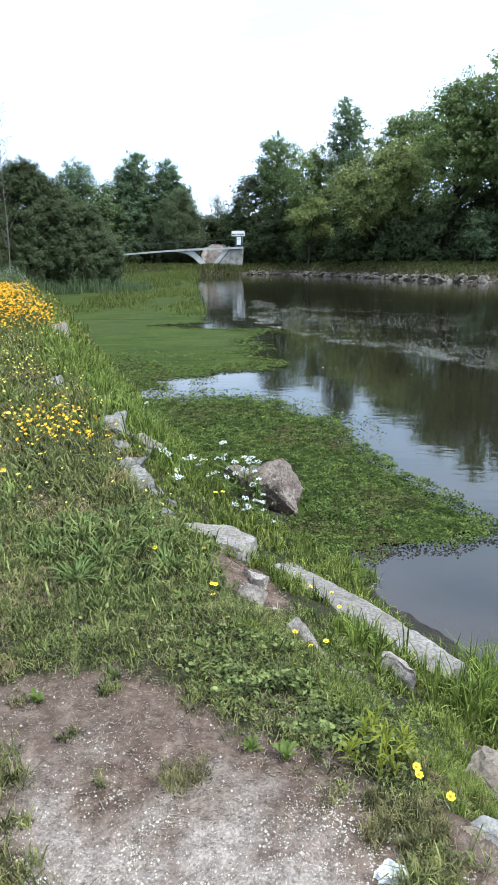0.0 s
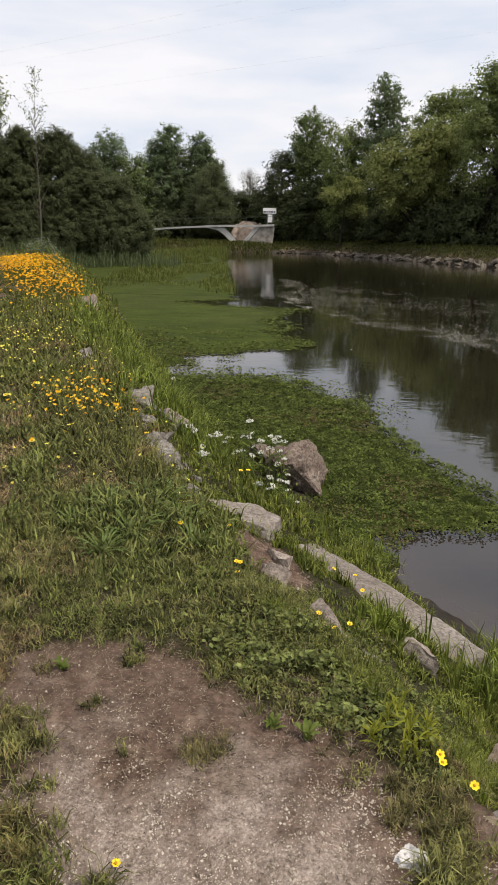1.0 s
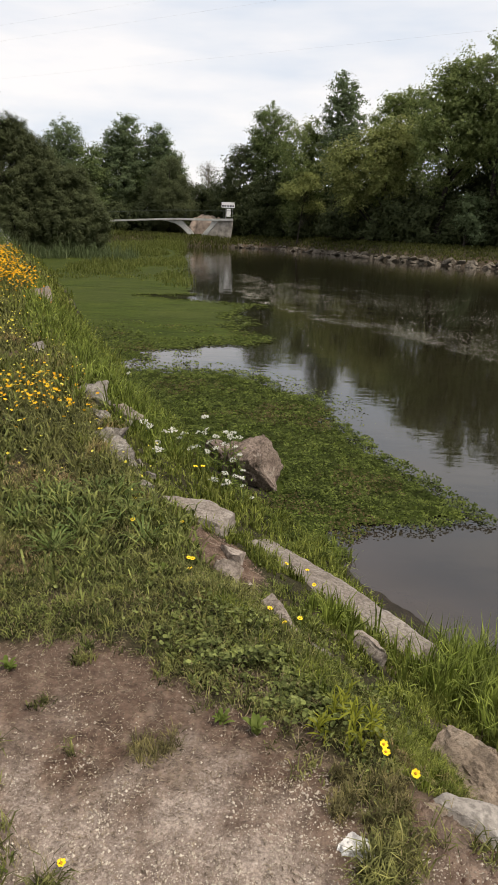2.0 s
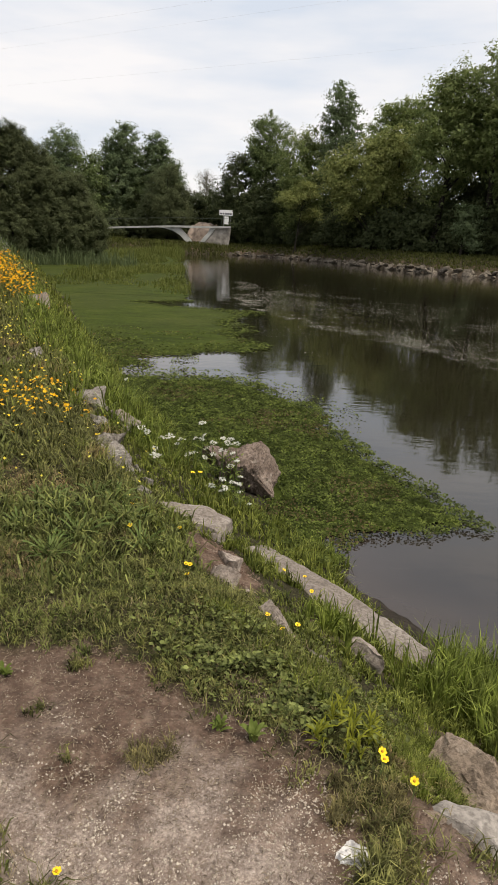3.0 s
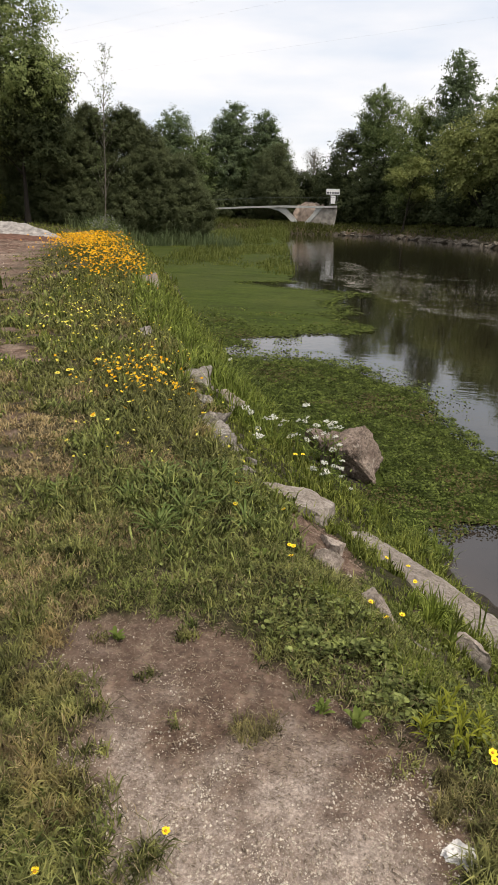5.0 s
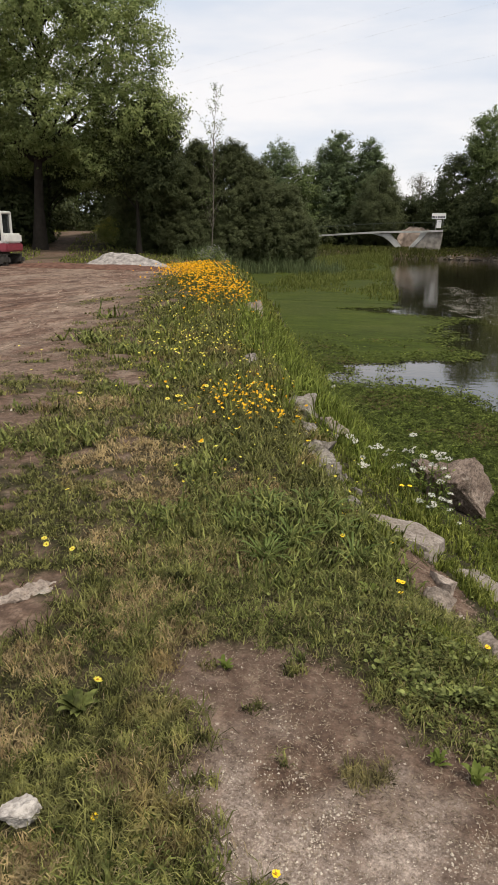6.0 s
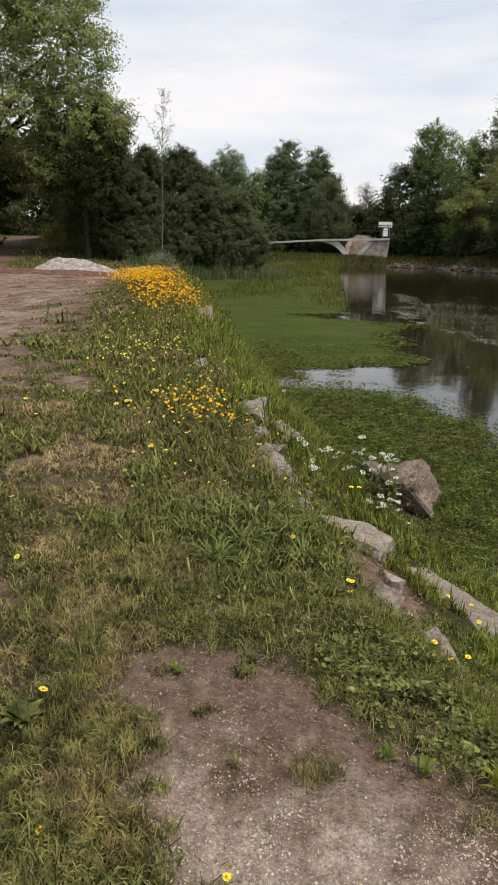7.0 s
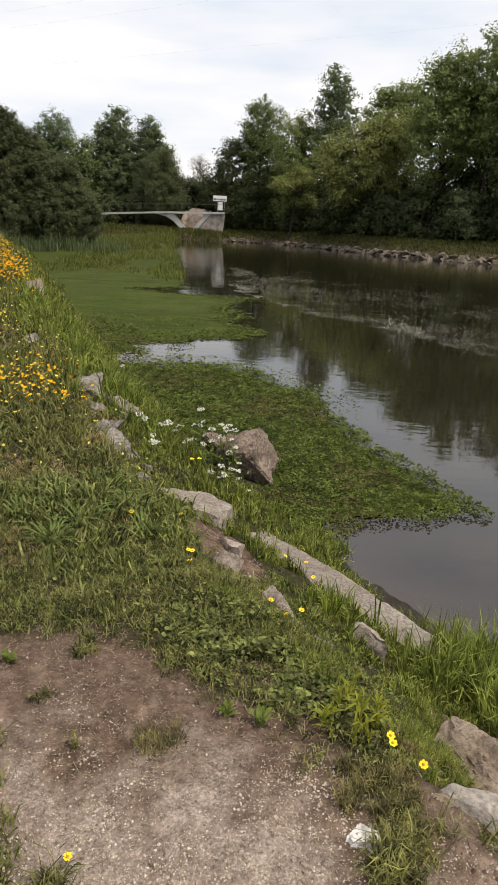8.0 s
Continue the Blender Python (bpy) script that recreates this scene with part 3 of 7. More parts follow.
attribute(me, "gravel", np.maximum(smooth(inside(X, Y, PATH_BARE), 0.0, 0.12) * smooth(1.58 - 0.5 * X - Y + fbm(X, Y, 3.2, 41) * 0.6 + fbm(X, Y, 12, 17) * 0.35, -0.15, 0.4), smooth(inside(X, Y, CORNER_BARE), 0.0, 0.1) * 0.25))
attribute(me, "rut", wheel_ruts(X, Y))
attribute(me, "dirt", smooth(inside(X, Y, DIRT), -0.5, 0.5))
attribute(me, "mud", smooth(-0.80 - V[:, 2].reshape(X.shape), 0, 0.1))
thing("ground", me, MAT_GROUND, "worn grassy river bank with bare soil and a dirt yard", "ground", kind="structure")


# ---- river ----
def riffle(x, y):
    """Where weed and current roughen the surface: a broad patch and a winding band."""
    low = np.interp(x, [0.3, 2.2, 3.3, 4.6, 5.3, 5.6, 6.1, 7.5], [27.5, 20.7, 18.4, 16.7, 15.9, 14.3, 13.3, 11.5])
    d = y - low + fbm(x, y, 0.6, 64) * 1.6
    side = smooth(x, 0.2, 1.2) * smooth(-x, -10.8, -8.5)
    edge = smooth(d, -0.6, 0.4) * np.exp(-np.maximum(d, 0) / 1.5)
    wide = smooth(d, 0, 1) * smooth(-d, -19, -9) * 0.13 * smooth(fbm(x, y * 0.6, 0.8, 63), -0.2, 0.3)
    return np.clip((edge * smooth(fbm(x, y, 1.4, 67), -0.35, 0.15) + wide) * side, 0, 1)


X, Y, V, F = sheet(graded(-4, 14, 0.3, -70, 300), graded(2, 40, 0.3, -200, 110), lambda x, y: np.full(x.shape, WATER))
me = mesh("water", V, F, True)
attribute(me, "riffle", np.maximum(riffle(X, Y), smooth(Y, 25, 34) * smooth(-Y, -92, -84) * smooth(X, -5, -3) * 0.42) * 0.12)
attribute(me, "shallow", np.exp(-np.maximum(0, WATER - land(X, Y)) / 0.3) * (X > -9) * (Y < 40))
thing("water", me, MAT_WATER, "dark calm river water mirroring trees and sky", "water", kind="structure")


def patch_sheet(name, xs, ys, keep, z, material, label, bumpy=0.0):
    X, Y, V, F = sheet(xs, ys, lambda x, y: z + fbm(x, y, 6, 71, 3) * bumpy)
    c = V[F].mean(1)
    F = F[keep(c[:, 0], c[:, 1])]
    used, inv = np.unique(F.ravel(), return_inverse=True)
    me = mesh(name, V[used], inv.reshape(F.shape), True)
    return thing(name, me, material, label, "water plants", kind="stuff")


MAT_POLY = [(1.2, 5.0), (1.35, 5.16), (1.75, 5.14), (2.2, 5.2), (2.74, 5.36), (2.6, 5.85), (2.46, 6.4), (2.08, 7.2), (1.88, 7.95), (1.72, 8.7), (1.75, 9.7),
            (1.15, 10.2), (0.95, 11.0), (0.45, 11.5), (-0.2, 11.8), (-0.9, 11.5), (-1.5, 11.7), (-2.2, 11.6), (-2.0, 9.0), (-0.8, 6.8), (0.0, 5.6), (0.5, 4.6), (1.0, 4.4)]
ALGAE_POLY = [(-2.6, 11.2), (-1.8, 12.4), (-1.2, 13.4), (-0.6, 14.5), (0.4, 14.9), (1.0, 15.3), (0.4, 16.2), (0.5, 18), (0.3, 20.8), (1.0, 21.6), (1.2, 22.6), (-0.6, 23.4), (-1.4, 23.6),
              (-2.2, 23.8), (-3.0, 24.7), (-1.4, 25.6), (-1.6, 30), (-2.4, 42), (-3.4, 52), (-4.6, 70), (-5.5, 90), (-40, 98), (-30, 75), (-16, 43), (-8, 25), (-5, 15.6)]


def in_mat(x, y):
    return inside(x, y, MAT_POLY) + fbm(x, y, 2.3, 51) * 0.24


def in_algae(x, y):
    return inside(x, y, ALGAE_POLY) + fbm(x, y, 1.1, 52) * 0.8 + fbm(x, y, 5.0, 53) * 0.35


patch_sheet("duckweed_carpet", np.arange(-9, 2.0, 0.05), np.concatenate([np.arange(11.0, 26.97, 0.06)]), lambda x, y: in_algae(x, y) > 0.1, WATER + 0.006, MAT_ALGAE,
            "smooth green duckweed carpet floating on the water")
patch_sheet("duckweed_carpet", graded(-12, 0, 0.2, -44, 0.2), graded(27.0, 50, 0.2, 27.0, 98), lambda x, y: in_algae(x, y) > 0.1, WATER + 0.006, MAT_ALGAE,
            "far green duckweed carpet below the marsh")
patch_sheet("weed_mat", np.arange(-3, 3, 0.03), np.arange(4.2, 12.6, 0.03), lambda x, y: in_mat(x, y) > 0.22, WATER + 0.012, MAT_ALGAE,
            "dense mat of water weed beneath leaves", 0.015)


# ---- plan of the bank stones: place, size, turn ----
G = "stones along the bank edge"
ROCKS = [
    ("boulder", 3, (0.42, 6.14, -0.82), (0.36, 0.33, 0.41), 0, MAT_STONE_BROWN, "brown weathered boulder standing among water plants", (0, 10), 5, 12, 0.3, ""),
    ("stone", 14, (0.06, 6.12, -0.60), (0.20, 0.16, 0.19), 50, MAT_STONE_BROWN, "brown stone behind white flowers beside the boulder", (0, 0), 4, 15, 0.26, G),
    ("stone_slab", 5, (-0.115, 3.77, -0.265), (0.30, 0.17, 0.11), -13, MAT_SLAB, "pale grey flat-topped stone slab in the bank", (-5, 2), 5, 17, 0.16, G),
    ("stone_slab", 8, (0.785, 3.64, -0.775), (0.84, 0.195, 0.15), -50, MAT_SLAB, "long pale stone slab along the waterline", (-12, 1.5), 6, 16, 0.09, G),
    ("stone", 21, (0.105, 3.02, -0.185), (0.18, 0.085, 0.09), -44, MAT_STONE, "reddish broken stone in the bank", (0, 8), 4, 15, 0.22, G),
    ("stone", 38, (0.17, 3.30, -0.25), (0.15, 0.09, 0.09), -35, MAT_STONE, "reddish broken stone below the slab", (0, 8), 4, 15, 0.22, G),
    ("stone", 22, (0.37, 2.60, -0.185), (0.17, 0.06, 0.07), -58, MAT_STONE, "narrow stone half buried in grass", (0, 0), 4, 15, 0.3, G),
    ("stone", 24, (0.50, 2.36, -0.185), (0.085, 0.055, 0.06), -40, MAT_STONE_GREY, "small grey stone half buried in grass", (0, 0), 4, 15, 0.3, G),
    ("stone", 23, (0.855, 2.72, -0.45), (0.215, 0.095, 0.10), -63, MAT_STONE, "pale pointed stone among long grass", (0, 6), 4, 15, 0.22, G),
    ("stone", 131, (1.03, 1.80, -0.27), (0.15, 0.24, 0.10), 14, MAT_STONE_TAN, "tan crumbling rock at the bank edge", (8, -6), 5, 12, 0.3, G),
    ("stone", 26, (0.87, 1.40, -0.072), (0.19, 0.075, 0.06), -24, MAT_PALE_ROCK, "pale rock set in bare soil", (0, 0), 5, 8, 0.14, G),
    ("stone", 27, (0.70, 1.44, -0.04), (0.085, 0.045, 0.03), 15, MAT_STONE_TAN, "earthy tan rock set in bare soil", (0, 0), 5, 9, 0.2, G),
    ("white_stone", 28, (0.447, 1.285, 0.012), (0.052, 0.040, 0.040), -35, MAT_STONE_WHITE, "fist-sized white stone on the worn path", (0, 0), 5, 8, 0.42, "loose white stones"),
    ("white_stone", 29, (-0.98, 1.20, 0.035), (0.066, 0.046, 0.058), 52, MAT_PITTED, "pale pitted stone lying in grass", (10, -14), 5, 8, 0.26, "loose white stones"),
    ("flat_stone", 40, (-1.635, 2.24, -0.006), (0.23, 0.06, 0.03), 64, MAT_STONE, "pale flat stone edge half buried in soil", (0, 0), 5, 6, 0.5, ""),
    ("stone", 41, (-0.71, 4.74, -0.15), (0.12, 0.12, 0.12), 60, MAT_STONE_GREY, "broken grey stone in the bank edge", (0, 0), 4, 15, 0.36, G),
    ("stone", 42, (-1.02, 5.68, -0.14), (0.16, 0.10, 0.12), -10, MAT_STONE_GREY, "broken grey stone in the bank edge", (0, 0), 4, 15, 0.36, G),
    ("stone", 31, (-0.42, 3.93, -0.09), (0.10, 0.065, 0.07), 10, MAT_STONE_GREY, "small pale stone in the bank edge", (0, 0), 4, 15, 0.22, G),
    ("stone", 32, (-0.62, 4.48, -0.13), (0.13, 0.19, 0.15), 15, MAT_STONE_GREY, "grey lichen-covered stone in the bank edge", (0, 0), 4, 15, 0.36, G),
    ("stone", 33, (-0.84, 4.95, -0.13), (0.20, 0.12, 0.14), -30, MAT_STONE_GREY, "mossy grey stone in the bank edge", (0, 0), 4, 15, 0.36, G),
    ("stone", 34, (-1.15, 6.2, -0.15), (0.17, 0.15, 0.20), 5, MAT_STONE_GREY, "grey block of stone among yellow flowers", (0, 0), 4, 15, 0.36, G),
    ("stone", 39, (-1.36, 6.1, -0.13), (0.17, 0.13, 0.13), 30, MAT_STONE_GREY, "low grey stone beside the flowers", (0, 0), 4, 15, 0.22, G),
    ("stone", 35, (-0.92, 6.25, -0.26), (0.28, 0.09, 0.14), -42, MAT_STONE, "leaning flat stone in the bank", (0, 10), 4, 15, 0.22, G),
    ("stone", 36, (-2.25, 8.0, -0.02), (0.20, 0.16, 0.15), 5, MAT_STONE_GREY, "grey stone half hidden in grass", (0, 0), 4, 15, 0.22, G),
    ("stone", 37, (-3.62, 13.4, -0.06), (0.36, 0.30, 0.34), 25, MAT_STONE, "pale bank stone below the flowers", (0, 0), 4, 15, 0.22, G),
]


for i, (bx, by, bz) in enumerate([(-0.47, 4.18, -0.18), (-0.55, 4.30, -0.18), (-0.44, 4.36, -0.22), (-0.72, 4.60, -0.17), (-0.56, 4.72, -0.25), (-0.84, 5.20, -0.17), (-0.72, 5.10, -0.24), (-0.98, 5.45, -0.17),
                                  (-0.80, 5.90, -0.28), (-1.14, 6.15, -0.16), (-1.05, 6.38, -0.24), (-1.38, 6.8, -0.16), (0.22, 3.0, -0.3), (0.28, 3.2, -0.38), (0.05, 3.42, -0.3)]):
    q = 0.06 + 0.05 * ((i * 7) % 5) / 4
    ROCKS.append(("stone", 700 + i, (bx, by, bz), (q * 1.2, q * 0.8, q * 0.8), (i * 67) % 180, MAT_STONE if i > 11 else MAT_STONE_GREY, "small broken stone piece in the bank edge", (0, 10), 4, 15, 0.2, G))


def off_stones(x, y, room=0.9):
    """True where no bank stone lies."""
    free = np.ones(np.shape(x), bool)
    for row in ROCKS:
        (cx, cy, _), (sx, sy, _), a = row[2], row[3], radians(row[4])
        dx, dy = x - cx, y - cy
        u, w = dx * math.cos(a) + dy * math.sin(a), -dx * math.sin(a) + dy * math.cos(a)
        free &= (u / sx) ** 2 + (w / sy) ** 2 > room
    return free


# ---- grass ----
def scatter_polar(n, r0, r1, a0, a1, rng):
    a = np.radians(rng.uniform(a0, a1, n))
    r = np.exp(rng.uniform(np.log(r0), np.log(r1), n))
    return np.sin(a) * r, np.cos(a) * r, r


def bank_place(x, y):
    xe, xw = np.interp(y, EDGE_Y, EDGE_X), np.interp(y, EDGE_Y, WET_X)
    return (x - xe) / (xw - xe)


def tufts(x, y, r, tall, count, rng, width=0.0036, lean=0.75, loose=0.022):
    """Tufts of splayed blades round the given points."""
    n = len(x)
    k = np.repeat(np.arange(n), count)
    m = len(k)
    grow = np.maximum(1, r / 3.0)
    a, q = rng.uniform(0, 2 * np.pi, m), rng.random(m) ** 0.5 * loose * grow[k]
    bx, by = x[k] + np.cos(a) * q, y[k] + np.sin(a) * q
    base = np.stack([bx, by, land(bx, by) - 0.004], 1)
    h = tall[k] * rng.uniform(0.45, 1.4, m)
    w = width * np.maximum(1, r[k] / 2.1) * rng.uniform(0.6, 1.5, m)
    return blades(base, h, w, np.clip(rng.normal(lean, 0.4, m), 0.05, 1.5), rng)


def lawn():
    rng = np.random.default_rng(5)
    x, y, r = scatter_polar(56000, 0.95, 28, -46, 32, rng)
    s = bank_place(x, y)
    thick = np.clip(1.0 - bare(x, y) * np.where((x < -1.7) & (inside(x, y, DIRT) < -0.3), 0.84, 1.02), 0, 1) * (0.6 + 0.4 * smooth(fbm(x, y, 2.6, 77), -0.25, 0.1)) * (0.35 + 0.65 * smooth(fbm(x, y, 9, 78, 2), -0.2, 0.05)) * (1 - 0.65 * dry_spot(x, y))
    keep = (rng.random(len(x)) < thick) & (s < 0.12) & off_stones(x, y, 1.5)
    x, y, r, s = x[keep], y[keep], r[keep], s[keep]
    tall = 0.034 + 0.05 * smooth(fbm(x, y, 1.6, 33), -0.1, 0.35) * rng.random(len(x)) + 0.09 * smooth(s, -0.9, -0.1) * smooth(y, 3.2, 5)
    tall = tall + 0.08 * smooth(y, 6, 12) * smooth(s, -2.0, -0.4)
    tall = tall * rng.uniform(0.5, 1.4, len(x))
    return tufts(x, y, r, tall * (1.25 + 0.1 * smooth(r, 2.4, 4)), 13, rng, 0.0037, 1.3, 0.03)


def bank_grass():
    rng = np.random.default_rng(6)
    x, y, r = scatter_polar(26000, 1.2, 45, -40, 40, rng)
    s = bank_place(x, y)
    clump = fbm(x, y, 2.2, 91)
    keep = (s > -0.15) & (s < 0.97) & (rng.random(len(x)) < 0.25 + 0.4 * smooth(y, 3.6, 4.2) * smooth(-y, -7, -6) + 0.75 * smooth(clump, -0.15, 0.25)) & off_stones(x, y, 1.0) & (rng.random(len(x)) > bare(x, y)) & ((s < 0.8) | (y < 2.5) | (y > 4.3) | (x < 0.95))
    x, y, r, s, clump = x[keep], y[keep], r[keep], s[keep], clump[keep]
    shore = np.exp(-((x - 1.6) / 0.35) ** 2 - ((y - 2.75) / 0.5) ** 2)
    tall = (0.042 + 0.045 * smooth(clump, -0.1, 0.4) + 0.03 * smooth(s, 0.2, 0.8)) * (0.7 + 0.3 * smooth(y, 2.6, 3.6)) + 0.12 * shore
    tall = (tall + 0.16 * smooth(y, 7, 12)) * rng.uniform(0.6, 1.4, len(x))
    return tufts(x, y, r, tall, 14, rng, 0.0042, 0.6, 0.026)


DRY = [(-1.16, 2.30, 0.22), (-0.95, 2.75, 0.2), (-1.3, 2.62, 0.2), (-1.95, 4.2, 0.36), (-2.2, 3.85, 0.28), (-1.68, 3.45, 0.25), (-1.1, 3.8, 0.25), (-1.3, 1.8, 0.12), (-2.9, 5.2, 0.35),
       (-1.9, 5.0, 0.26), (-0.92, 1.04, 0.1), (-0.78, 1.42, 0.1), (-1.25, 1.45, 0.12), (-0.9, 2.1, 0.1), (-1.55, 2.75, 0.15)]


def dry_spot(x, y):
    """1 in the withered patches of the lawn."""
    d = np.zeros(np.shape(x))
    for cx, cy, r in DRY:
        d = np.maximum(d, smooth(1.25 - np.hypot(x - cx, y - cy) / r + fbm(x, y, 5, 29) * 0.8, 0, 0.6))
    return d


def dry_grass():
    rng = np.random.default_rng(25)
    x, y, r = scatter_polar(26000, 1.2, 9, -46, 10, rng)
    keep = (rng.random(len(x)) < dry_spot(x, y)) & (bank_place(x, y) < 0.0) & (rng.random(len(x)) > bare(x, y)) & off_stones(x, y)
    x, y, r = x[keep], y[keep], r[keep]
    return tufts(x, y, r, rng.uniform(0.03, 0.07, len(x)) * np.maximum(1, r / 4), 8, rng, 0.0032, 1.35)


def deep_grass():
    """Dark arching clumps in the lawn."""
    rng = np.random.default_rng(26)
    x, y, r = scatter_polar(7600, 1.1, 14, -46, 20, rng)
    spot = np.maximum(np.exp(-((x + 0.55) / 0.42) ** 2 - ((y - 3.25) / 0.42) ** 2), np.exp(-((x + 1.3) / 0.2) ** 2 - ((y - 3.1) / 0.25) ** 2))
    near = np.exp(-((x + 0.62) / 0.2) ** 2 - ((y - 1.1) / 0.14) ** 2)
    spot = np.maximum(spot, near)
    spot = np.maximum(spot, smooth(fbm(x, y, 1.5, 66), 0.12, 0.3) * 0.6 * (0.06 + 0.94 * smooth(r, 1.9, 2.8)))
    keep = (rng.random(len(x)) < spot) & (bank_place(x, y) < 0.05) & (rng.random(len(x)) > bare(x, y) * 1.1) & off_stones(x, y) & (dry_spot(x, y) < 0.4)
    x, y, r = x[keep], y[keep], r[keep]
    tall = rng.uniform(0.06, 0.13, len(x)) * np.where(np.hypot(x + 0.55, y - 3.25) < 0.6, 1.1, 1) * np.maximum(1, r / 6) * np.where(r < 1.9, 0.45, 1)
    return tufts(x, y, r, tall * 1.4, 12, rng, 0.0062, 1.35, 0.05)


def tall_grass():
    """Tall bright grass towards the crest of the bank."""
    rng = np.random.default_rng(27)
    x, y, r = scatter_polar(15000, 4.3, 32, -40, 8, rng)
    s = bank_place(x, y)
    keep = (s < 0.7) & (rng.random(len(x)) < smooth(s, -2.0 + 0.03 * y, -0.3) * smooth(y, 4.3, 7.5) * (0.35 + 0.65 * smooth(fbm(x, y, 1.3, 58), -0.15, 0.2)))
    keep &= (rng.random(len(x)) > bare(x, y)) & off_stones(x, y, 2.6)
    x, y, r = x[keep], y[keep], r[keep]
    tall = rng.uniform(0.07, 0.27, len(x)) * (0.7 + 0.5 * smooth(y, 7, 14)) * (0.55 + 0.45 * smooth(bank_place(x, y), -1.2, -0.1))
    return tufts(x, y, r, tall, 9, rng, 0.0045, 0.55, 0.03)


v, f = dry_grass()
thing("dry_grass", mesh("dry_grass", v, f), MAT_DRY, "withered reddish-brown grass patches in the lawn", "grass", kind="stuff")
v, f = deep_grass()
thing("clump_grass", mesh("clump_grass", v, f), MAT_DEEP, "dark green arching grass clumps in the lawn", "grass", kind="stuff")
v, f = tall_grass()
thing("tall_grass", mesh("tall_grass", v, f), MAT_TALL, "tall yellow-green grass along the bank crest", "grass", kind="stuff")
v, f = lawn()
thing("lawn_grass", mesh("lawn_grass", v, f), MAT_GRASS, "short trodden grass with dry yellowish patches", "grass", kind="stuff")
def shore_grass():
    rng = np.random.default_rng(16)
    x, y = rng.normal(1.62, 0.2, 620), rng.normal(2.84, 0.22, 620)
    x2, y2 = rng.normal(0.95, 0.12, 60), rng.normal(4.75, 0.12, 60)
    x3, y3 = rng.normal(0.74, 0.07, 40), rng.normal(2.95, 0.08, 40)
    x, y = np.concatenate([x, x2, x3]), np.concatenate([y, y2, y3])
    keep = off_stones(x, y, 1.1)
    x, y = x[keep], y[keep]
    tall = np.where(y > 4, 0.13, 0.27) * rng.uniform(0.5, 1.25, len(x)) * np.where(x < 0.9, 0.6, 1)
    return tufts(x, y, np.full(len(x), 2.0), tall, 12, rng, 0.0085, 0.5, 0.03)


def side_lawn():
    """Grass beside and behind the path's near end."""
    rng = np.random.default_rng(28)
    a = np.radians(rng.uniform(30, 316, 14000))
    r = rng.uniform(0.5, 7.5, 14000)
    x, y = np.sin(a) * r, np.cos(a) * r
    keep = (rng.random(len(x)) > bare(x, y) * 1.05) & (bank_place(x, y) < 0.9) & (rng.random(len(x)) < 0.4 + 0.6 * smooth(fbm(x, y, 2.2, 91), -0.15, 0.25)) & off_stones(x, y, 1.1)
    x, y, r = x[keep], y[keep], r[keep]
    return tufts(x, y, np.full(len(x), 2.4), rng.uniform(0.03, 0.075, len(x)), 8, rng, 0.0046, 1.2, 0.05)


def turf_tufts():
    """Low dense tufts between the bare path and the clumps."""
    rng = np.random.default_rng(29)
    x, y = rng.uniform(-1.3, 0.6, 2400), rng.uniform(1.85, 3.2, 2400)
    keep = (rng.random(len(x)) > bare(x, y) * 1.15) & (bank_place(x, y) < 0.3) & off_stones(x, y) & (rng.random(len(x)) < 0.3 + 0.7 * smooth(fbm(x, y, 7, 59, 2), -0.15, 0.1))
    x, y = x[keep], y[keep]
    return tufts(x, y, np.full(len(x), 2.0), rng.uniform(0.03, 0.06, len(x)), 9, rng, 0.0044, 1.3, 0.026)


v, f = turf_tufts()
thing("turf_grass", mesh("turf_grass", v, f), MAT_DEEP, "low dense dark green turf beside the path", "grass", kind="stuff")
v, f = side_lawn()
thing("side_grass", mesh("side_grass", v, f), MAT_GRASS, "rough grass around the near end of the path", "grass", kind="stuff")
v, f = shore_grass()
thing("shore_grass", mesh("shore_grass", v, f), MAT_SHORE, "tall broad-bladed grass at the water's edge", "grass", kind="stuff")
v, f = bank_grass()
thing("bank_grass", mesh("bank_grass", v, f), MAT_LUSH, "lush long green grass on the sloping river bank", "grass", kind="stuff")


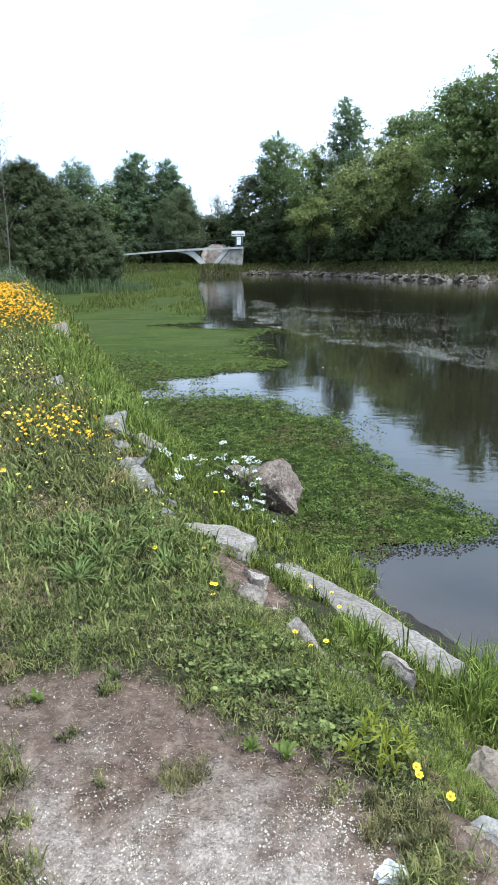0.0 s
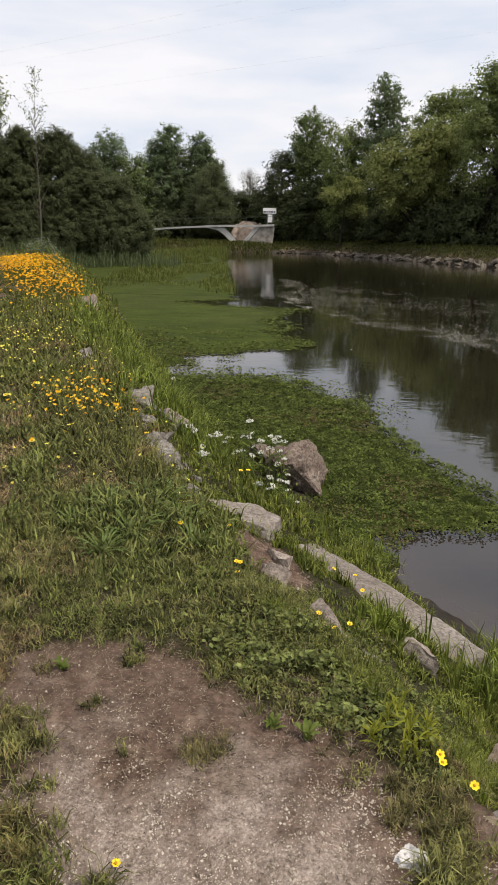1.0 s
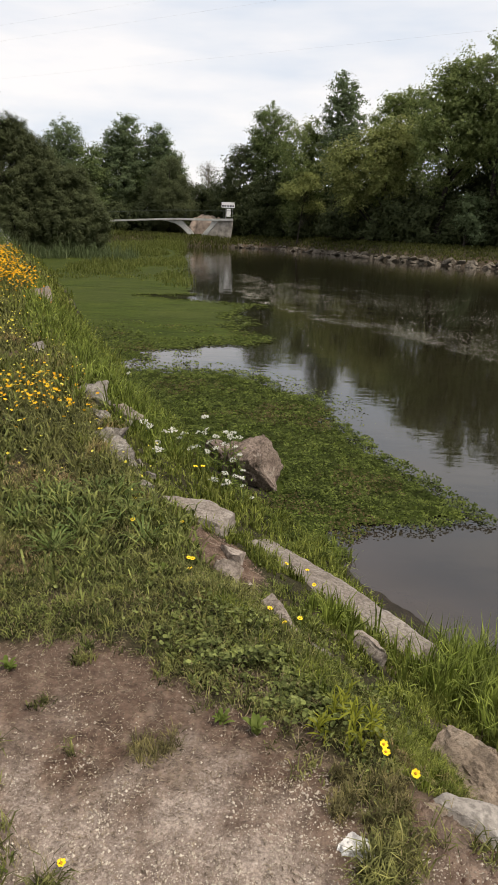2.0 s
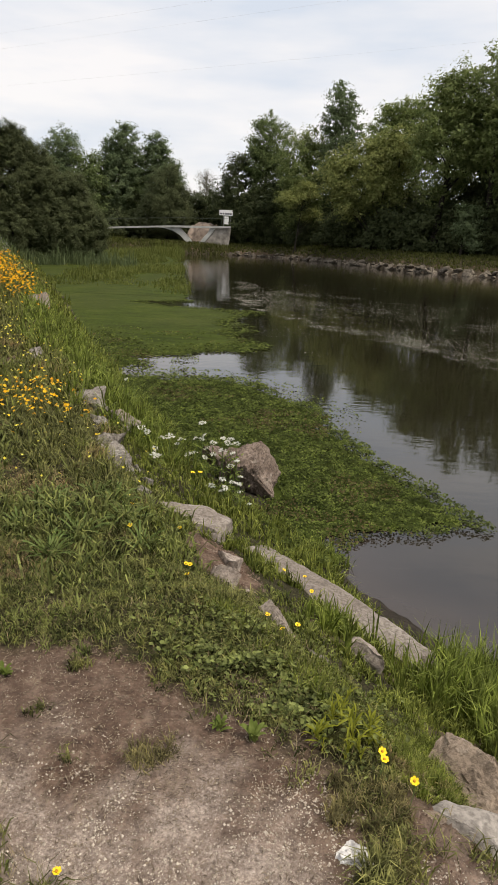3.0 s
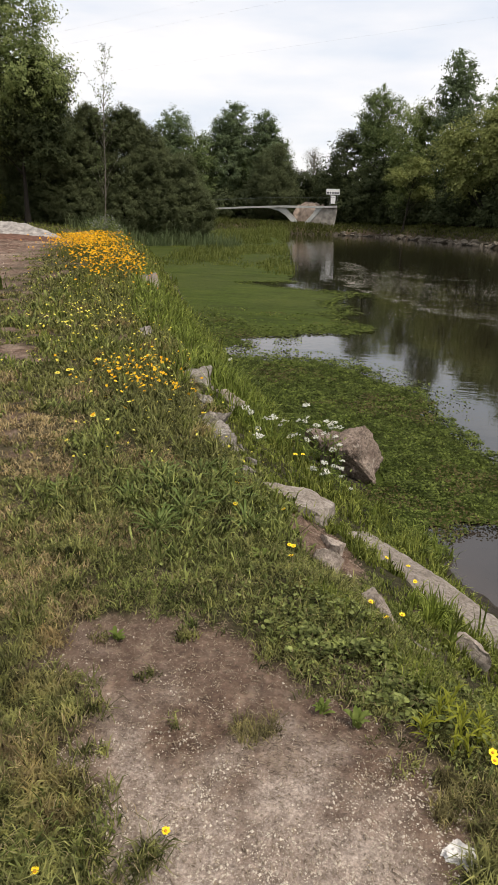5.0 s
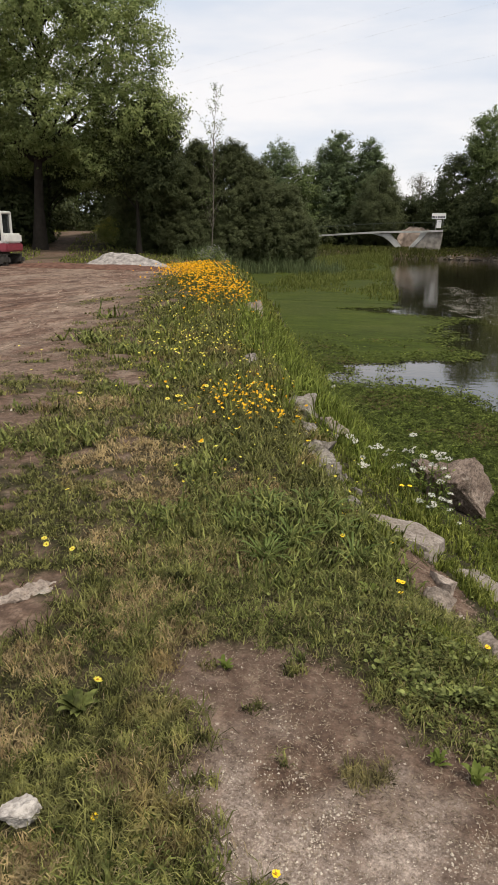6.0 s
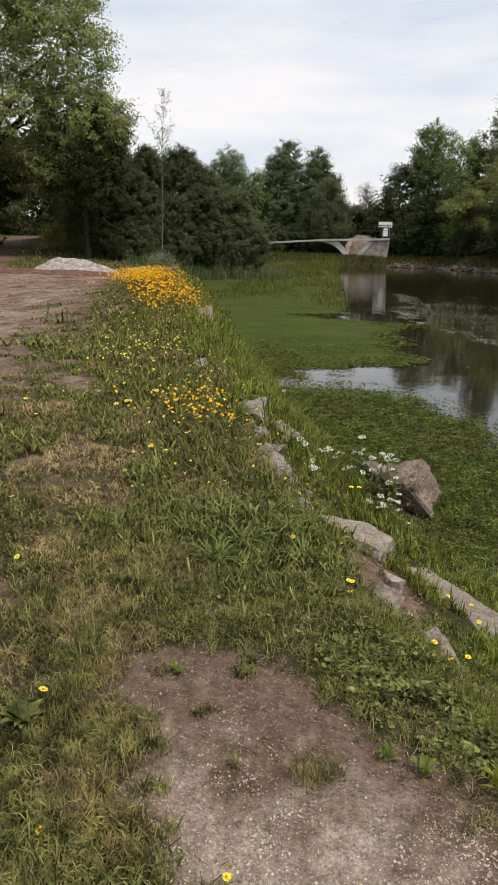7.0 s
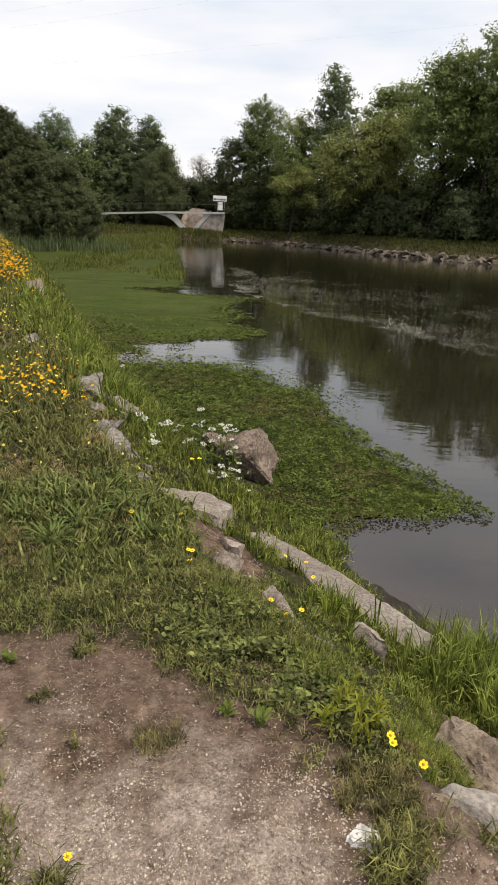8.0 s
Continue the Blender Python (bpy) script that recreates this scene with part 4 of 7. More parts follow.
# ---- water plants ----
def mat_leaves():
    rng = np.random.default_rng(7)
    x, y = rng.uniform(-3.2, 2.8, 300000), rng.uniform(4.1, 17.5, 300000)
    k = in_mat(x, y)
    keep = (k > 0.02) | ((k > -0.45) & (rng.random(len(x)) < 0.10 * smooth(y, 8, 10))) | ((y > 11.5) & (x < 0.9) & ((x < -0.4) | (y > 14.4)) & (rng.random(len(x)) < 0.22 * smooth(fbm(x, y, 1.8, 19), 0.0, 0.25)))
    keep |= (in_algae(x, y) > 0) & (rng.random(len(x)) < 0.45 * smooth(17.2 - y + fbm(x, y, 0.8, 22) * 3, 0, 4))
    keep &= (rng.random(len(x)) < np.clip(1.4 - y * 0.07, 0.4, 1)) & (land(x, y) < WATER + 0.12) & off_stones(x, y, 0.8)
    x, y = x[keep], y[keep]
    n = len(x)
    z = np.maximum(land(x, y), WATER) + 0.012 + rng.random(n) ** 2 * 0.04 + 0.02 * smooth(fbm(x, y, 3, 15), -0.2, 0.3) + 0.03 * smooth(fbm(x, y, 7, 16), -0.1, 0.3)
    nor = np.stack([rng.normal(0, 0.5, n), rng.normal(-0.1, 0.5, n), np.ones(n)], 1)
    r = rng.uniform(0.008, 0.0165, n) * (0.5 + y * 0.062)
    red = (fbm(x, y, 1.4, 27) + 0.25 * np.exp(-((x - 0.9) / 0.5) ** 2 - ((y - 5.6) / 0.6) ** 2) > 0.2) & (rng.random(n) < 0.35)
    c = np.stack([x, y, z], 1)
    return discs(c[~red], nor[~red], r[~red], rng, 5), discs(c[red], nor[red], r[red], rng, 5)


(v, f), (v2, f2) = mat_leaves()
thing("water_plant_leaves", mesh("water_plant_leaves", v, f), MAT_MAT, "small round green leaves crowding on the water", "water plants", kind="stuff")
thing("bronze_plant_leaves", mesh("bronze_plant_leaves", v2, f2), MAT_BRONZE, "bronze-tinged leaves among the floating plants", "water plants", kind="stuff")


def weed_edge():
    """Loose leaves breaking up the edge of the duckweed."""
    rng = np.random.default_rng(17)
    x, y = rng.uniform(-3.5, 2, 60000), rng.uniform(13.5, 26, 60000)
    k = in_algae(x, y)
    keep = (k > -0.25) & (k < 0.3) & (rng.random(len(x)) < 0.9 - 1.6 * np.abs(k - 0.08))
    x, y = x[keep], y[keep]
    n = len(x)
    nor = np.stack([rng.normal(0, 0.2, n), rng.normal(0, 0.2, n), np.ones(n)], 1)
    return discs(np.stack([x, y, np.full(n, WATER + 0.012) + rng.random(n) * 0.01], 1), nor, rng.uniform(0.012, 0.034, n), rng, 5)


v, f = weed_edge()
thing("loose_duckweed", mesh("loose_duckweed", v, f), MAT_MAT, "loose floating leaves fringing the duckweed carpet", "water plants", kind="stuff")


def edge_reeds():
    """Tall arching grass on the bank slope below the flowers."""
    rng = np.random.default_rng(18)
    y = rng.uniform(5.6, 15.5, 620)
    xe, xw = np.interp(y, EDGE_Y, EDGE_X), np.interp(y, EDGE_Y, WET_X)
    x = xe + (xw - xe) * rng.uniform(-0.1, 0.6, len(y))
    keep = off_stones(x, y, 1.6) & (fbm(x, y, 1.1, 37) > -0.12)
    x, y = x[keep], y[keep]
    return tufts(x, y, y, rng.uniform(0.2, 0.5, len(x)), 16, rng, 0.0036, 0.85, 0.03)


v, f = edge_reeds()
thing("arching_grass", mesh("arching_grass", v, f), MAT_SHORE, "tall bright arching grass on the bank slope", "grass", kind="stuff")


def marsh():
    rng = np.random.default_rng(8)
    x, y = rng.uniform(-30, -1, 110000), rng.uniform(27, 92, 110000)
    k = in_algae(x, y)
    clump = fbm(x, y * 0.3, 0.5, 95) + 0.3 * smooth(y, 44, 70) + 0.25 * smooth(-k, -1.6, -0.2) + 0.25 * smooth(-x - 0.2 * y, 1, 6) + 0.42 * np.exp(-(((x + 6.2) / 3.2) ** 2 + ((y - 42) / 9.0) ** 2))
    keep = (k > 0.0) & (rng.random(len(x)) < smooth(clump, 0.0, 0.35)) & (y > 28)
    x, y, clump = x[keep], y[keep], clump[keep]
    n = len(x)
    base = np.stack([x, y, np.maximum(land(x, y), WATER)], 1)
    h = rng.uniform(0.08, 0.44, n) * (0.7 + 1.1 * smooth(clump, 0.2, 0.6)) * (0.7 + 0.9 * smooth(y, 45, 75))
    return blades(base, h, rng.uniform(0.025, 0.06, n), np.abs(rng.normal(0.85, 0.4, n)), rng)


v, f = marsh()
thing("marsh_grass", mesh("marsh_grass", v, f), MAT_REED, "yellow-green marsh grass tussocks in shallow water", "marsh grass", kind="stuff")


def tall_reeds():
    """Tall reeds standing in the marsh before the willow shrubs."""
    rng = np.random.default_rng(98)
    x, y = rng.uniform(-22, -6.5, 6500), rng.uniform(41, 52, 6500)
    k = fbm(x, y, 0.5, 96) + 0.5 * smooth(y - 0.35 * np.abs(x + 12), 39, 48) - 0.25 * smooth(x, -9, -6.5)
    keep = (rng.random(len(x)) < smooth(k, 0.1, 0.5)) & (in_algae(x, y) > -1.5)
    x, y = x[keep], y[keep]
    n = len(x)
    return blades(np.stack([x, y, np.maximum(land(x, y), WATER)], 1), rng.uniform(0.3, 1.3, n) * (0.6 + 0.8 * vnoise(x * 0.7, y * 0.7, 97)), rng.uniform(0.025, 0.06, n), np.abs(rng.normal(0.55, 0.35, n)), rng)


v, f = tall_reeds()
thing("tall_reeds", mesh("tall_reeds", v, f), MAT_TALL_REED, "tall bluish green reeds before the willow shrubs", "reeds", kind="stuff")


def far_grass():
    rng = np.random.default_rng(9)
    x = np.concatenate([rng.uniform(-10, 40, 17000), rng.uniform(-34, -10, 6000)])
    y0 = np.interp(x, FAR_X, FAR_Y)
    y = y0 + np.where(x < 1.5, rng.uniform(-0.2, 7, len(x)), rng.uniform(0.8, 9, len(x)))
    n = len(x)
    base = np.stack([x, y, land(x, y)], 1)
    return blades(base, rng.uniform(0.1, 0.35, n) * np.where(x < 1.5, 1.5, 1), rng.uniform(0.07, 0.14, n), np.abs(rng.normal(0.5, 0.4, n)), rng)


v, f = far_grass()
thing("far_bank_grass", mesh("far_bank_grass", v, f), MAT_FAR_GRASS, "grass along the far river bank under trees", "grass", kind="stuff")


# ---- stones ----
BOULDER_FACES = [(0.72, -0.35, 0.60, 0.42), (-0.45, -0.30, 0.84, 0.55), (-0.30, -0.74, -0.60, 0.26), (0.30, -0.90, 0.30, 0.50), (0.92, -0.10, -0.38, 0.66), (-0.9, -0.3, 0.3, 0.72), (0.1, 0.9, 0.4, 0.7)]


def rock_mesh(name, seed, size, cuts=9, rough=0.16, level=4, block=0.25):
    """A broken stone: a ball cut by planes and roughened."""
    rng = np.random.default_rng(seed)
    bm = bmesh.new()
    bmesh.ops.create_icosphere(bm, subdivisions=level, radius=1)
    P = np.array([v.co[:] for v in bm.verts])
    P = P * (1 - block) + P / np.abs(P).max(1)[:, None] * block * 0.92
    for fx, fy, fz, k in BOULDER_FACES if name == "boulder" else ():
        d = np.array([fx, fy, fz]) / math.sqrt(fx * fx + fy * fy + fz * fz)
        P = P - np.outer(np.maximum(P @ d - k, 0) * 0.97, d)
    for _ in range(0 if name == "boulder" else cuts):
        d = rng.normal(size=3)
        d /= np.linalg.norm(d)
        k = rng.uniform(0.38, 0.8) if cuts < 15 else (rng.uniform(0.34, 0.62) if cuts == 15 else rng.uniform(0.95, 1.2))
        over = P @ d - k
        P = P - np.outer(np.maximum(over, 0) * 0.97, d)
    off = Vector(rng.uniform(-50, 50, 3))
    out = []
    big, thin = max(size), (size[0] * size[1] * size[2]) ** (1 / 3)
    for p in P:
        q = Vector((p[0] * size[0], p[1] * size[1], p[2] * size[2]))
        w = q / thin
        n = noise.fractal(w * 1.3 + off, 0.8, 2.1, 6) * 0.75 + 0.4 * abs(noise.noise(w * 3.4 + off)) + 0.2 * noise.noise(w * 10 + off)
        d = Vector((p[0] / size[0], p[1] / size[1], p[2] / size[2])).normalized()
        q = q + d * (rough * thin * n * 0.8)
        out.append(q[:])
    for v, p in zip(bm.verts, out):
        v.co = p
    me = bpy.data.meshes.new(name)
    bm.to_mesh(me)
    bm.free()
    for p in me.polygons:
        p.use_smooth = True
    me.set_sharp_from_angle(angle=radians(28))
    return me


def rock(name, seed, at, size, turn, material, label, tilt=(0, 0), level=4, cuts=9, rough=0.16, group=""):
    ob = thing(name, rock_mesh(name, seed, size, cuts, rough, level, 0.94 if "slab" in name else (0.75 if cuts == 15 else 0.3)), material, label, "stone", group)
    x, y, z = at
    ob.matrix_basis = pose(x, y, z, tilt[0], tilt[1], turn)
    return ob


for name, seed, at, size, turn, material, label, tilt, level, cuts, rough, group in ROCKS:
    rock(name, seed, at, size, turn, material, label, tilt, level, cuts, rough, group)


def riprap():
    rng = np.random.default_rng(12)
    protos = [rock_mesh("stone", 100 + i, (0.66, 0.44, 0.27), 8, 0.14, 3) for i in range(7)]
    for p in protos:
        p.materials.append(MAT_RIPRAP)
    pts = np.stack([FAR_X[5:13], FAR_Y[5:13]], 1).astype(float)
    seg = np.hypot(*np.diff(pts, axis=0).T)
    total, d = seg.sum(), 0.0
    cum = np.concatenate([[0], np.cumsum(seg)])
    while d < total:
        for row in range(2):
            s = d + row * 0.35 + rng.normal(0, 0.1)
            x, y = np.interp(s, cum, pts[:, 0]), np.interp(s, cum, pts[:, 1])
            k = rng.uniform(0.5, 1.15)
            if row == 1 and rng.random() < 0.3:
                continue
            ob = new("stone", protos[rng.integers(7)])
            ob.matrix_basis = pose(x, y + 0.15 + row * 0.5 + rng.normal(0, 0.1), float(land(x, y + 0.15 + row * 0.5)) + 0.05 + rng.normal(0, 0.05), rng.uniform(-25, 25), rng.uniform(-25, 25),
                                   rng.uniform(0, 360)) @ Matrix.Diagonal((k, k, k, 1))
            tagged(ob, "rough grey-brown stone block of the far bank revetment", "stone", "stones lining the far bank")
        d += rng.uniform(0.58, 0.86)


riprap()


# ---- floating leaves and painted sky glints on the open water ----
def floating():
    rng = np.random.default_rng(70)
    x, y = rng.uniform(-1, 12, 190000), rng.uniform(10, 38, 190000)
    band = riffle(x, y) * 1.3 + 0.03 * smooth(fbm(x, y, 0.5, 68), 0.15, 0.4)
    keep = (rng.random(len(x)) < band * 1.3) & (in_algae(x, y) < 0) & (in_mat(x, y) < 0)
    x, y = x[keep], y[keep]
    n = len(x)
    nor = np.stack([rng.normal(0, 0.15, n), rng.normal(0, 0.15, n), np.ones(n)], 1)
    return discs(np.stack([x, y, np.full(n, WATER + 0.008)], 1), nor, rng.uniform(0.007, 0.016, n) * (0.5 + y / 34), rng, 4, 0.15)


v, f = floating()
thing("floating_leaves", mesh("floating_leaves", v, f), MAT_FLOAT_GLINT, "pale floating leaf bits and painted sky glints in bands on the river", "water plants", kind="stuff")


# ---- trees ----
def tree(name, x, y, lobes, material, label, seed, trunk=0.25, leaf=0.24, clump=0.75, per=60, gaps=0.12, droop=0.0, slim=1.0, bark=None, group="", limbs=16, lean=0.0):
    """Tapered trunk, limbs and a crown of leaf clumps over rounded lobes, each lobe (dx, dy, height of its middle, radius, half height)."""
    rng = np.random.default_rng(seed)
    z0 = float(land(x, y)) - 0.15
    top = max(l[2] + l[4] for l in lobes)
    root = thing(name, None, None, label, "tree" if top - z0 > 5.5 and "shrub" not in name else "shrub", group)
    root.matrix_basis = pose(x, y, z0)
    centres, outward, sizes = [], [], []
    for dx, dy, zc, r, h in lobes:
        n = max(10, int(4 * np.pi * r * (r + 2 * h) / 3 / (1.25 * clump * clump)))
        d = rng.normal(size=(n, 3))
        d /= np.linalg.norm(d, axis=1)[:, None]
        ragged = vnoise(d[:, 0] * 2.3 + seed, d[:, 2] * 2.3 + d[:, 1] * 1.7, seed) * 2 - 1
        q = (0.95 + (0.2 if gaps else 0.1) * ragged) * rng.uniform(0.76, 1.06, n)
        keep = ragged > -1 + 2 * gaps * rng.uniform(0.4, 1.6, n)
        c = d * q[:, None] * [r, r, h] + [dx, dy, zc - z0]
        for ox, oy, oz, orad, oh in lobes:
            keep &= (((c - [ox, oy, oz - z0]) / [orad, orad, oh]) ** 2).sum(1) > 0.33
        keep &= c[:, 2] > 0.15
        centres.append(c[keep]), outward.append(d[keep]), sizes.append(clump * rng.uniform(0.55, 1.3, keep.sum()))
    centres, outward, sizes = np.concatenate(centres), np.concatenate(outward), np.concatenate(sizes)
    t = np.linspace(0, 1, 9)
    high = max(lobes, key=lambda l: l[2] + l[4])
    wob = np.cumsum(rng.normal(0, 0.03, (9, 2)), axis=0) * (top - z0) * 0.2 * t[:, None]
    stem = np.stack([wob[:, 0] + (high[0] + lean) * t ** 1.5, wob[:, 1] + high[1] * t ** 1.5, t * (top - z0) * 0.9], 1)
    wood = [tube_arrays(stem, trunk * (1.2 - 1.12 * t ** 0.8) * (1 + 0.5 * np.exp(-t * 16)), 8)]
    for k in rng.choice(len(centres), min(limbs, len(centres)), replace=False):
        c = centres[k]
        zb = np.clip(c[2] - np.hypot(c[0], c[1]) * rng.uniform(0.6, 1.1), (top - z0) * (0.24 if top > 15 else 0.1), (top - z0) * 0.82)
        a = np.array([np.interp(zb, stem[:, 2], stem[:, 0]), np.interp(zb, stem[:, 2], stem[:, 1]), zb])
        u = np.linspace(0, 1, 6)[:, None]
        far = np.linalg.norm(c - a)
        limb = a + (c - a) * u + np.array([[0, 0, 1.0]]) * np.sin(u * np.pi) * 0.09 * far + rng.normal(0, 0.03, (6, 3)) * far * u
        wood.append(tube_arrays(limb, trunk * 0.42 * (1 - zb / (top - z0) * 0.6) * (1 - 0.85 * u[:, 0]), 5))
    v, f = join_arrays(wood)
    part("trunk", mesh("trunk", v, f, True), bark or MAT_BARK, root, "dark bark trunk with spreading limbs")
    cc, ss, oo = np.repeat(centres, per, 0), np.repeat(sizes, per), np.repeat(outward, per, 0)
    d = rng.normal(size=(len(cc), 3))
    d /= np.linalg.norm(d, axis=1)[:, None]
    off = d * rng.uniform(0.05, 1, len(cc))[:, None] ** 0.6
    way = oo * [1, 1, 0.35] + [0, 0, 0.45] - np.array([0, 0, 1.0]) * droop
    way /= np.linalg.norm(way, axis=1)[:, None] + 1e-9
    off = off + way * (off * way).sum(1)[:, None] * (0.8 + 0.8 * abs(droop))
    p = cc + off * ss[:, None] * [0.95, 0.95, 0.7]
    nor = d * 0.45 + oo * 0.6 + rng.normal(0, 0.45, d.shape) + [0, 0, 0.55]
    keep = p[:, 2] > 0.05
    p, nor, way = p[keep], nor[keep], way[keep]
    crown = [sprays(p, nor, leaf * rng.uniform(0.6, 1.4, len(p)), rng, way * (1.2 if slim < 1 else 0.4), slim)]
    for dx, dy, zc, r, h in lobes:
        n = int(26 * r * h)
        d = rng.normal(size=(n, 3))
        d /= np.linalg.norm(d, axis=1)[:, None]
        c = d * rng.uniform(0.25, 0.78, (n, 1)) * [r, r, h] + [dx, dy, zc - z0]
        c = c[c[:, 2] > 0.2]
        crown.append(sprays(c, rng.normal(size=c.shape), leaf * 2.3 * rng.uniform(0.7, 1.3, len(c)), rng))
    v, f = join_arrays(crown)
    part("crown", mesh("crown", v, f), material, root, "leafy crown with gaps")
    return root


R = "trees on the far bank"
tree("tree", 1.6, 99.0, [(0, 0, 7.4, 2.6, 4.9), (-1.7, 0.5, 5.2, 2.2, 4.4), (1.2, 0, 4.0, 2.6, 3.4)], MAT_TREE_DARK, "dark leafy tree beside the bridge sign", 8, 0.25, group=R)
tree("tree", 5.6, 98.5, [(0, 0, 14.0, 2.9, 3.7), (-0.9, 0, 11.4, 2.6, 3.0), (0.8, 0, 8.8, 3.4, 5.0)], MAT_TREE, "dark round-headed tree beside the bridge", 101, 0.32, group=R)
tree("tree", 6.4, 95.0, [(0, 0, 5.6, 2.8, 3.6), (-2.2, 0, 4.0, 2.1, 3.2)], MAT_TREE_DARK, "dark rounded bush-like tree near the bridge", 11, 0.2, group=R)
tree("tree", 9.8, 92.0, [(0, 0, 10.0, 3.0, 4.4), (1.6, 0, 11.0, 2.5, 4.2), (0.6, 0, 5.6, 3.6, 4.2)], MAT_TREE_MID, "green tree with drooping boughs on the far bank", 10, 0.28, droop=0.3, group=R)
tree("tree", 14.0, 89.3, [(-0.2, 0, 18.5, 1.5, 2.2), (1.1, 0, 17.4, 1.5, 1.8), (-0.9, 0, 15.8, 1.6, 1.9), (0.9, 0, 14.4, 2.3, 2.2), (0, 0, 10.5, 3.0, 4.4)], MAT_TREE_BLUE, "tall slender tree rising above its neighbours", 102, 0.22, 0.24, 0.6, 34, 0.34, group=R)
tree("tree", 18.2, 81.0, [(0, 0, 12.8, 2.7, 2.9), (0.6, 0, 15.6, 1.7, 1.1), (2.6, 0, 16.3, 1.7, 0.9), (2.9, 0, 13.6, 2.5, 2.6), (0.8, 0, 8.5, 3.6, 4.6)], MAT_TREE_MID, "green tree with thin ragged top boughs", 3, 0.25, 0.24, 0.7, 50, 0.2, group=R)
tree("tree", 16.6, 77.6, [(-3.6, 0, 8.6, 2.4, 2.5), (-0.8, -0.4, 9.4, 2.7, 2.7), (2.2, 0, 10.7, 2.7, 2.6), (4.6, 0, 11.6, 2.1, 2.0), (0.6, -0.6, 7.0, 2.6, 2.0), (-2.9, -0.4, 6.0, 1.7, 1.9)], MAT_TREE_LIGHT,
     "broad pale green tree with boughs drooping over the far bank", 2, 0.3, 0.27, 0.8, 60, 0.16, droop=0.9, group=R)
tree("tree", 9.0, 86.5, [(-1.1, 0, 6.3, 1.5, 1.0), (1.0, 0, 7.3, 1.6, 1.2), (1.8, 0, 4.4, 1.2, 0.9)], MAT_TREE_LIGHT, "slight pale tree before the dark shrubs", 21, 0.1, 0.24, 0.6, 36, 0.3, droop=0.8, group=R)
tree("tree", 22.2, 71.0, [(-0.9, 0, 14.3, 2.2, 3.4), (1.2, 0, 15.9, 2.3, 3.0), (0.2, 0, 10.4, 3.4, 4.6), (2.6, 0, 12.4, 2.6, 3.4)], MAT_TREE_MID, "large tall leafy tree on the far bank", 4, 0.35, 0.25, 0.8, 60, 0.12, group=R)
tree("tree", 26.4, 68.0, [(0, 0, 16.6, 2.8, 4.2), (-1.4, 0, 12.4, 2.8, 3.8), (1.8, 0, 11.0, 3.4, 5.0)], MAT_TREE_MID, "large tall leafy tree on the far bank", 5, 0.35, 0.25, 0.85, 60, 0.18, group=R)
tree("tree", 23.3, 65.5, [(0, 0, 4.2, 1.5, 1.7), (0.8, 0, 2.6, 1.3, 1.3)], MAT_TREE_BLUE, "small bluish-green tree before the dark shrubs", 22, 0.1, 0.24, 0.6, 36, 0.3, droop=0.8, group=R)
tree("tree", 29.4, 73.0, [(0, 0, 8.0, 4.2, 6.0)], MAT_TREE_DARK, "dark leafy tree standing behind the bank trees", 28, 0.3, 0.4, 1.0, 40, 0.06, group=R)
tree("tree", 31.0, 64.0, [(0, 0, 14.5, 4.5, 5.5), (-1, 0, 8.5, 4.6, 6.0)], MAT_TREE, "large tall leafy tree on the far bank", 6, 0.35, 0.32, 1.0, 50, group=R)
tree("tree", 38.0, 59.3, [(0, 0, 13.5, 5.0, 6.0), (0, 0, 7, 5, 6)], MAT_TREE, "large tall leafy tree on the far bank", 7, 0.35, 0.42, 1.2, 40, group=R)
tree("tree", 47.8, 54.1, [(0, 0, 12.5, 5.5, 6.0), (0, 0, 6.5, 5.5, 6)], MAT_TREE, "large tall leafy tree on the far bank", 17, 0.35, 0.45, 1.3, 40, group=R)
SH = "dark shrubs along the far bank"
for i, (sx, sy, sh, sr) in enumerate([(3.2, 96.5, 5.4, 2.6), (7.9, 95.0, 5.6, 2.8), (11.7, 90.0, 6.0, 3.0), (15.5, 82.6, 6.0, 3.2), (19.4, 75.2, 6.2, 3.2), (22.4, 71.6, 6.2, 3.1), (26.0, 68.4, 6.2, 3.3), (30.6, 65.2, 6.4, 3.3), (35.6, 62.6, 6.0, 3.6), (41.9, 58.7, 6.2, 3.6)]):
    tree("shrub", sx, sy, [(0, 0, sh * 0.45, sr, sh * 0.55), (-0.6 * sr, 0.3, sh * 0.3, sr * 0.7, sh * 0.4), (0.6 * sr, 0.3, sh * 0.32, sr * 0.7, sh * 0.42)], MAT_TREE_DARK, "dense dark green shrub under the bank trees", 40 + i, 0.12, 0.3, 0.8, 40, 0.05, group=SH)
    tree("shrub", sx + 3.2, sy + 5, [(0, 0, sh * 0.6, sr + 0.8, sh * 0.7)], MAT_TREE_DARK, "dense dark green shrub under the bank trees", 60 + i, 0.12, 0.5, 1.1, 34, 0.0, group=SH)
FL = "far trees beyond the bridge"
for i, (sx, sy, sh, sr) in enumerate([(-5.8, 106, 8.2, 3.0), (-2.6, 107, 8.0, 2.8), (-12.6, 101, 4.6, 2.6), (-16.5, 99.5, 4.4, 2.6), (-20.5, 100, 5.0, 2.8), (-0.5, 104, 7.4, 2.4), (-24.5, 100, 5.6, 3.0)]):
    tree("shrub", sx, sy, [(0, 0, sh * 0.45, sr, sh * 0.55)], MAT_TREE_DARK, "dark scrub closing the gap behind the bridge", 140 + i, 0.12, 0.34, 0.8, 44, 0.04, group=FL)
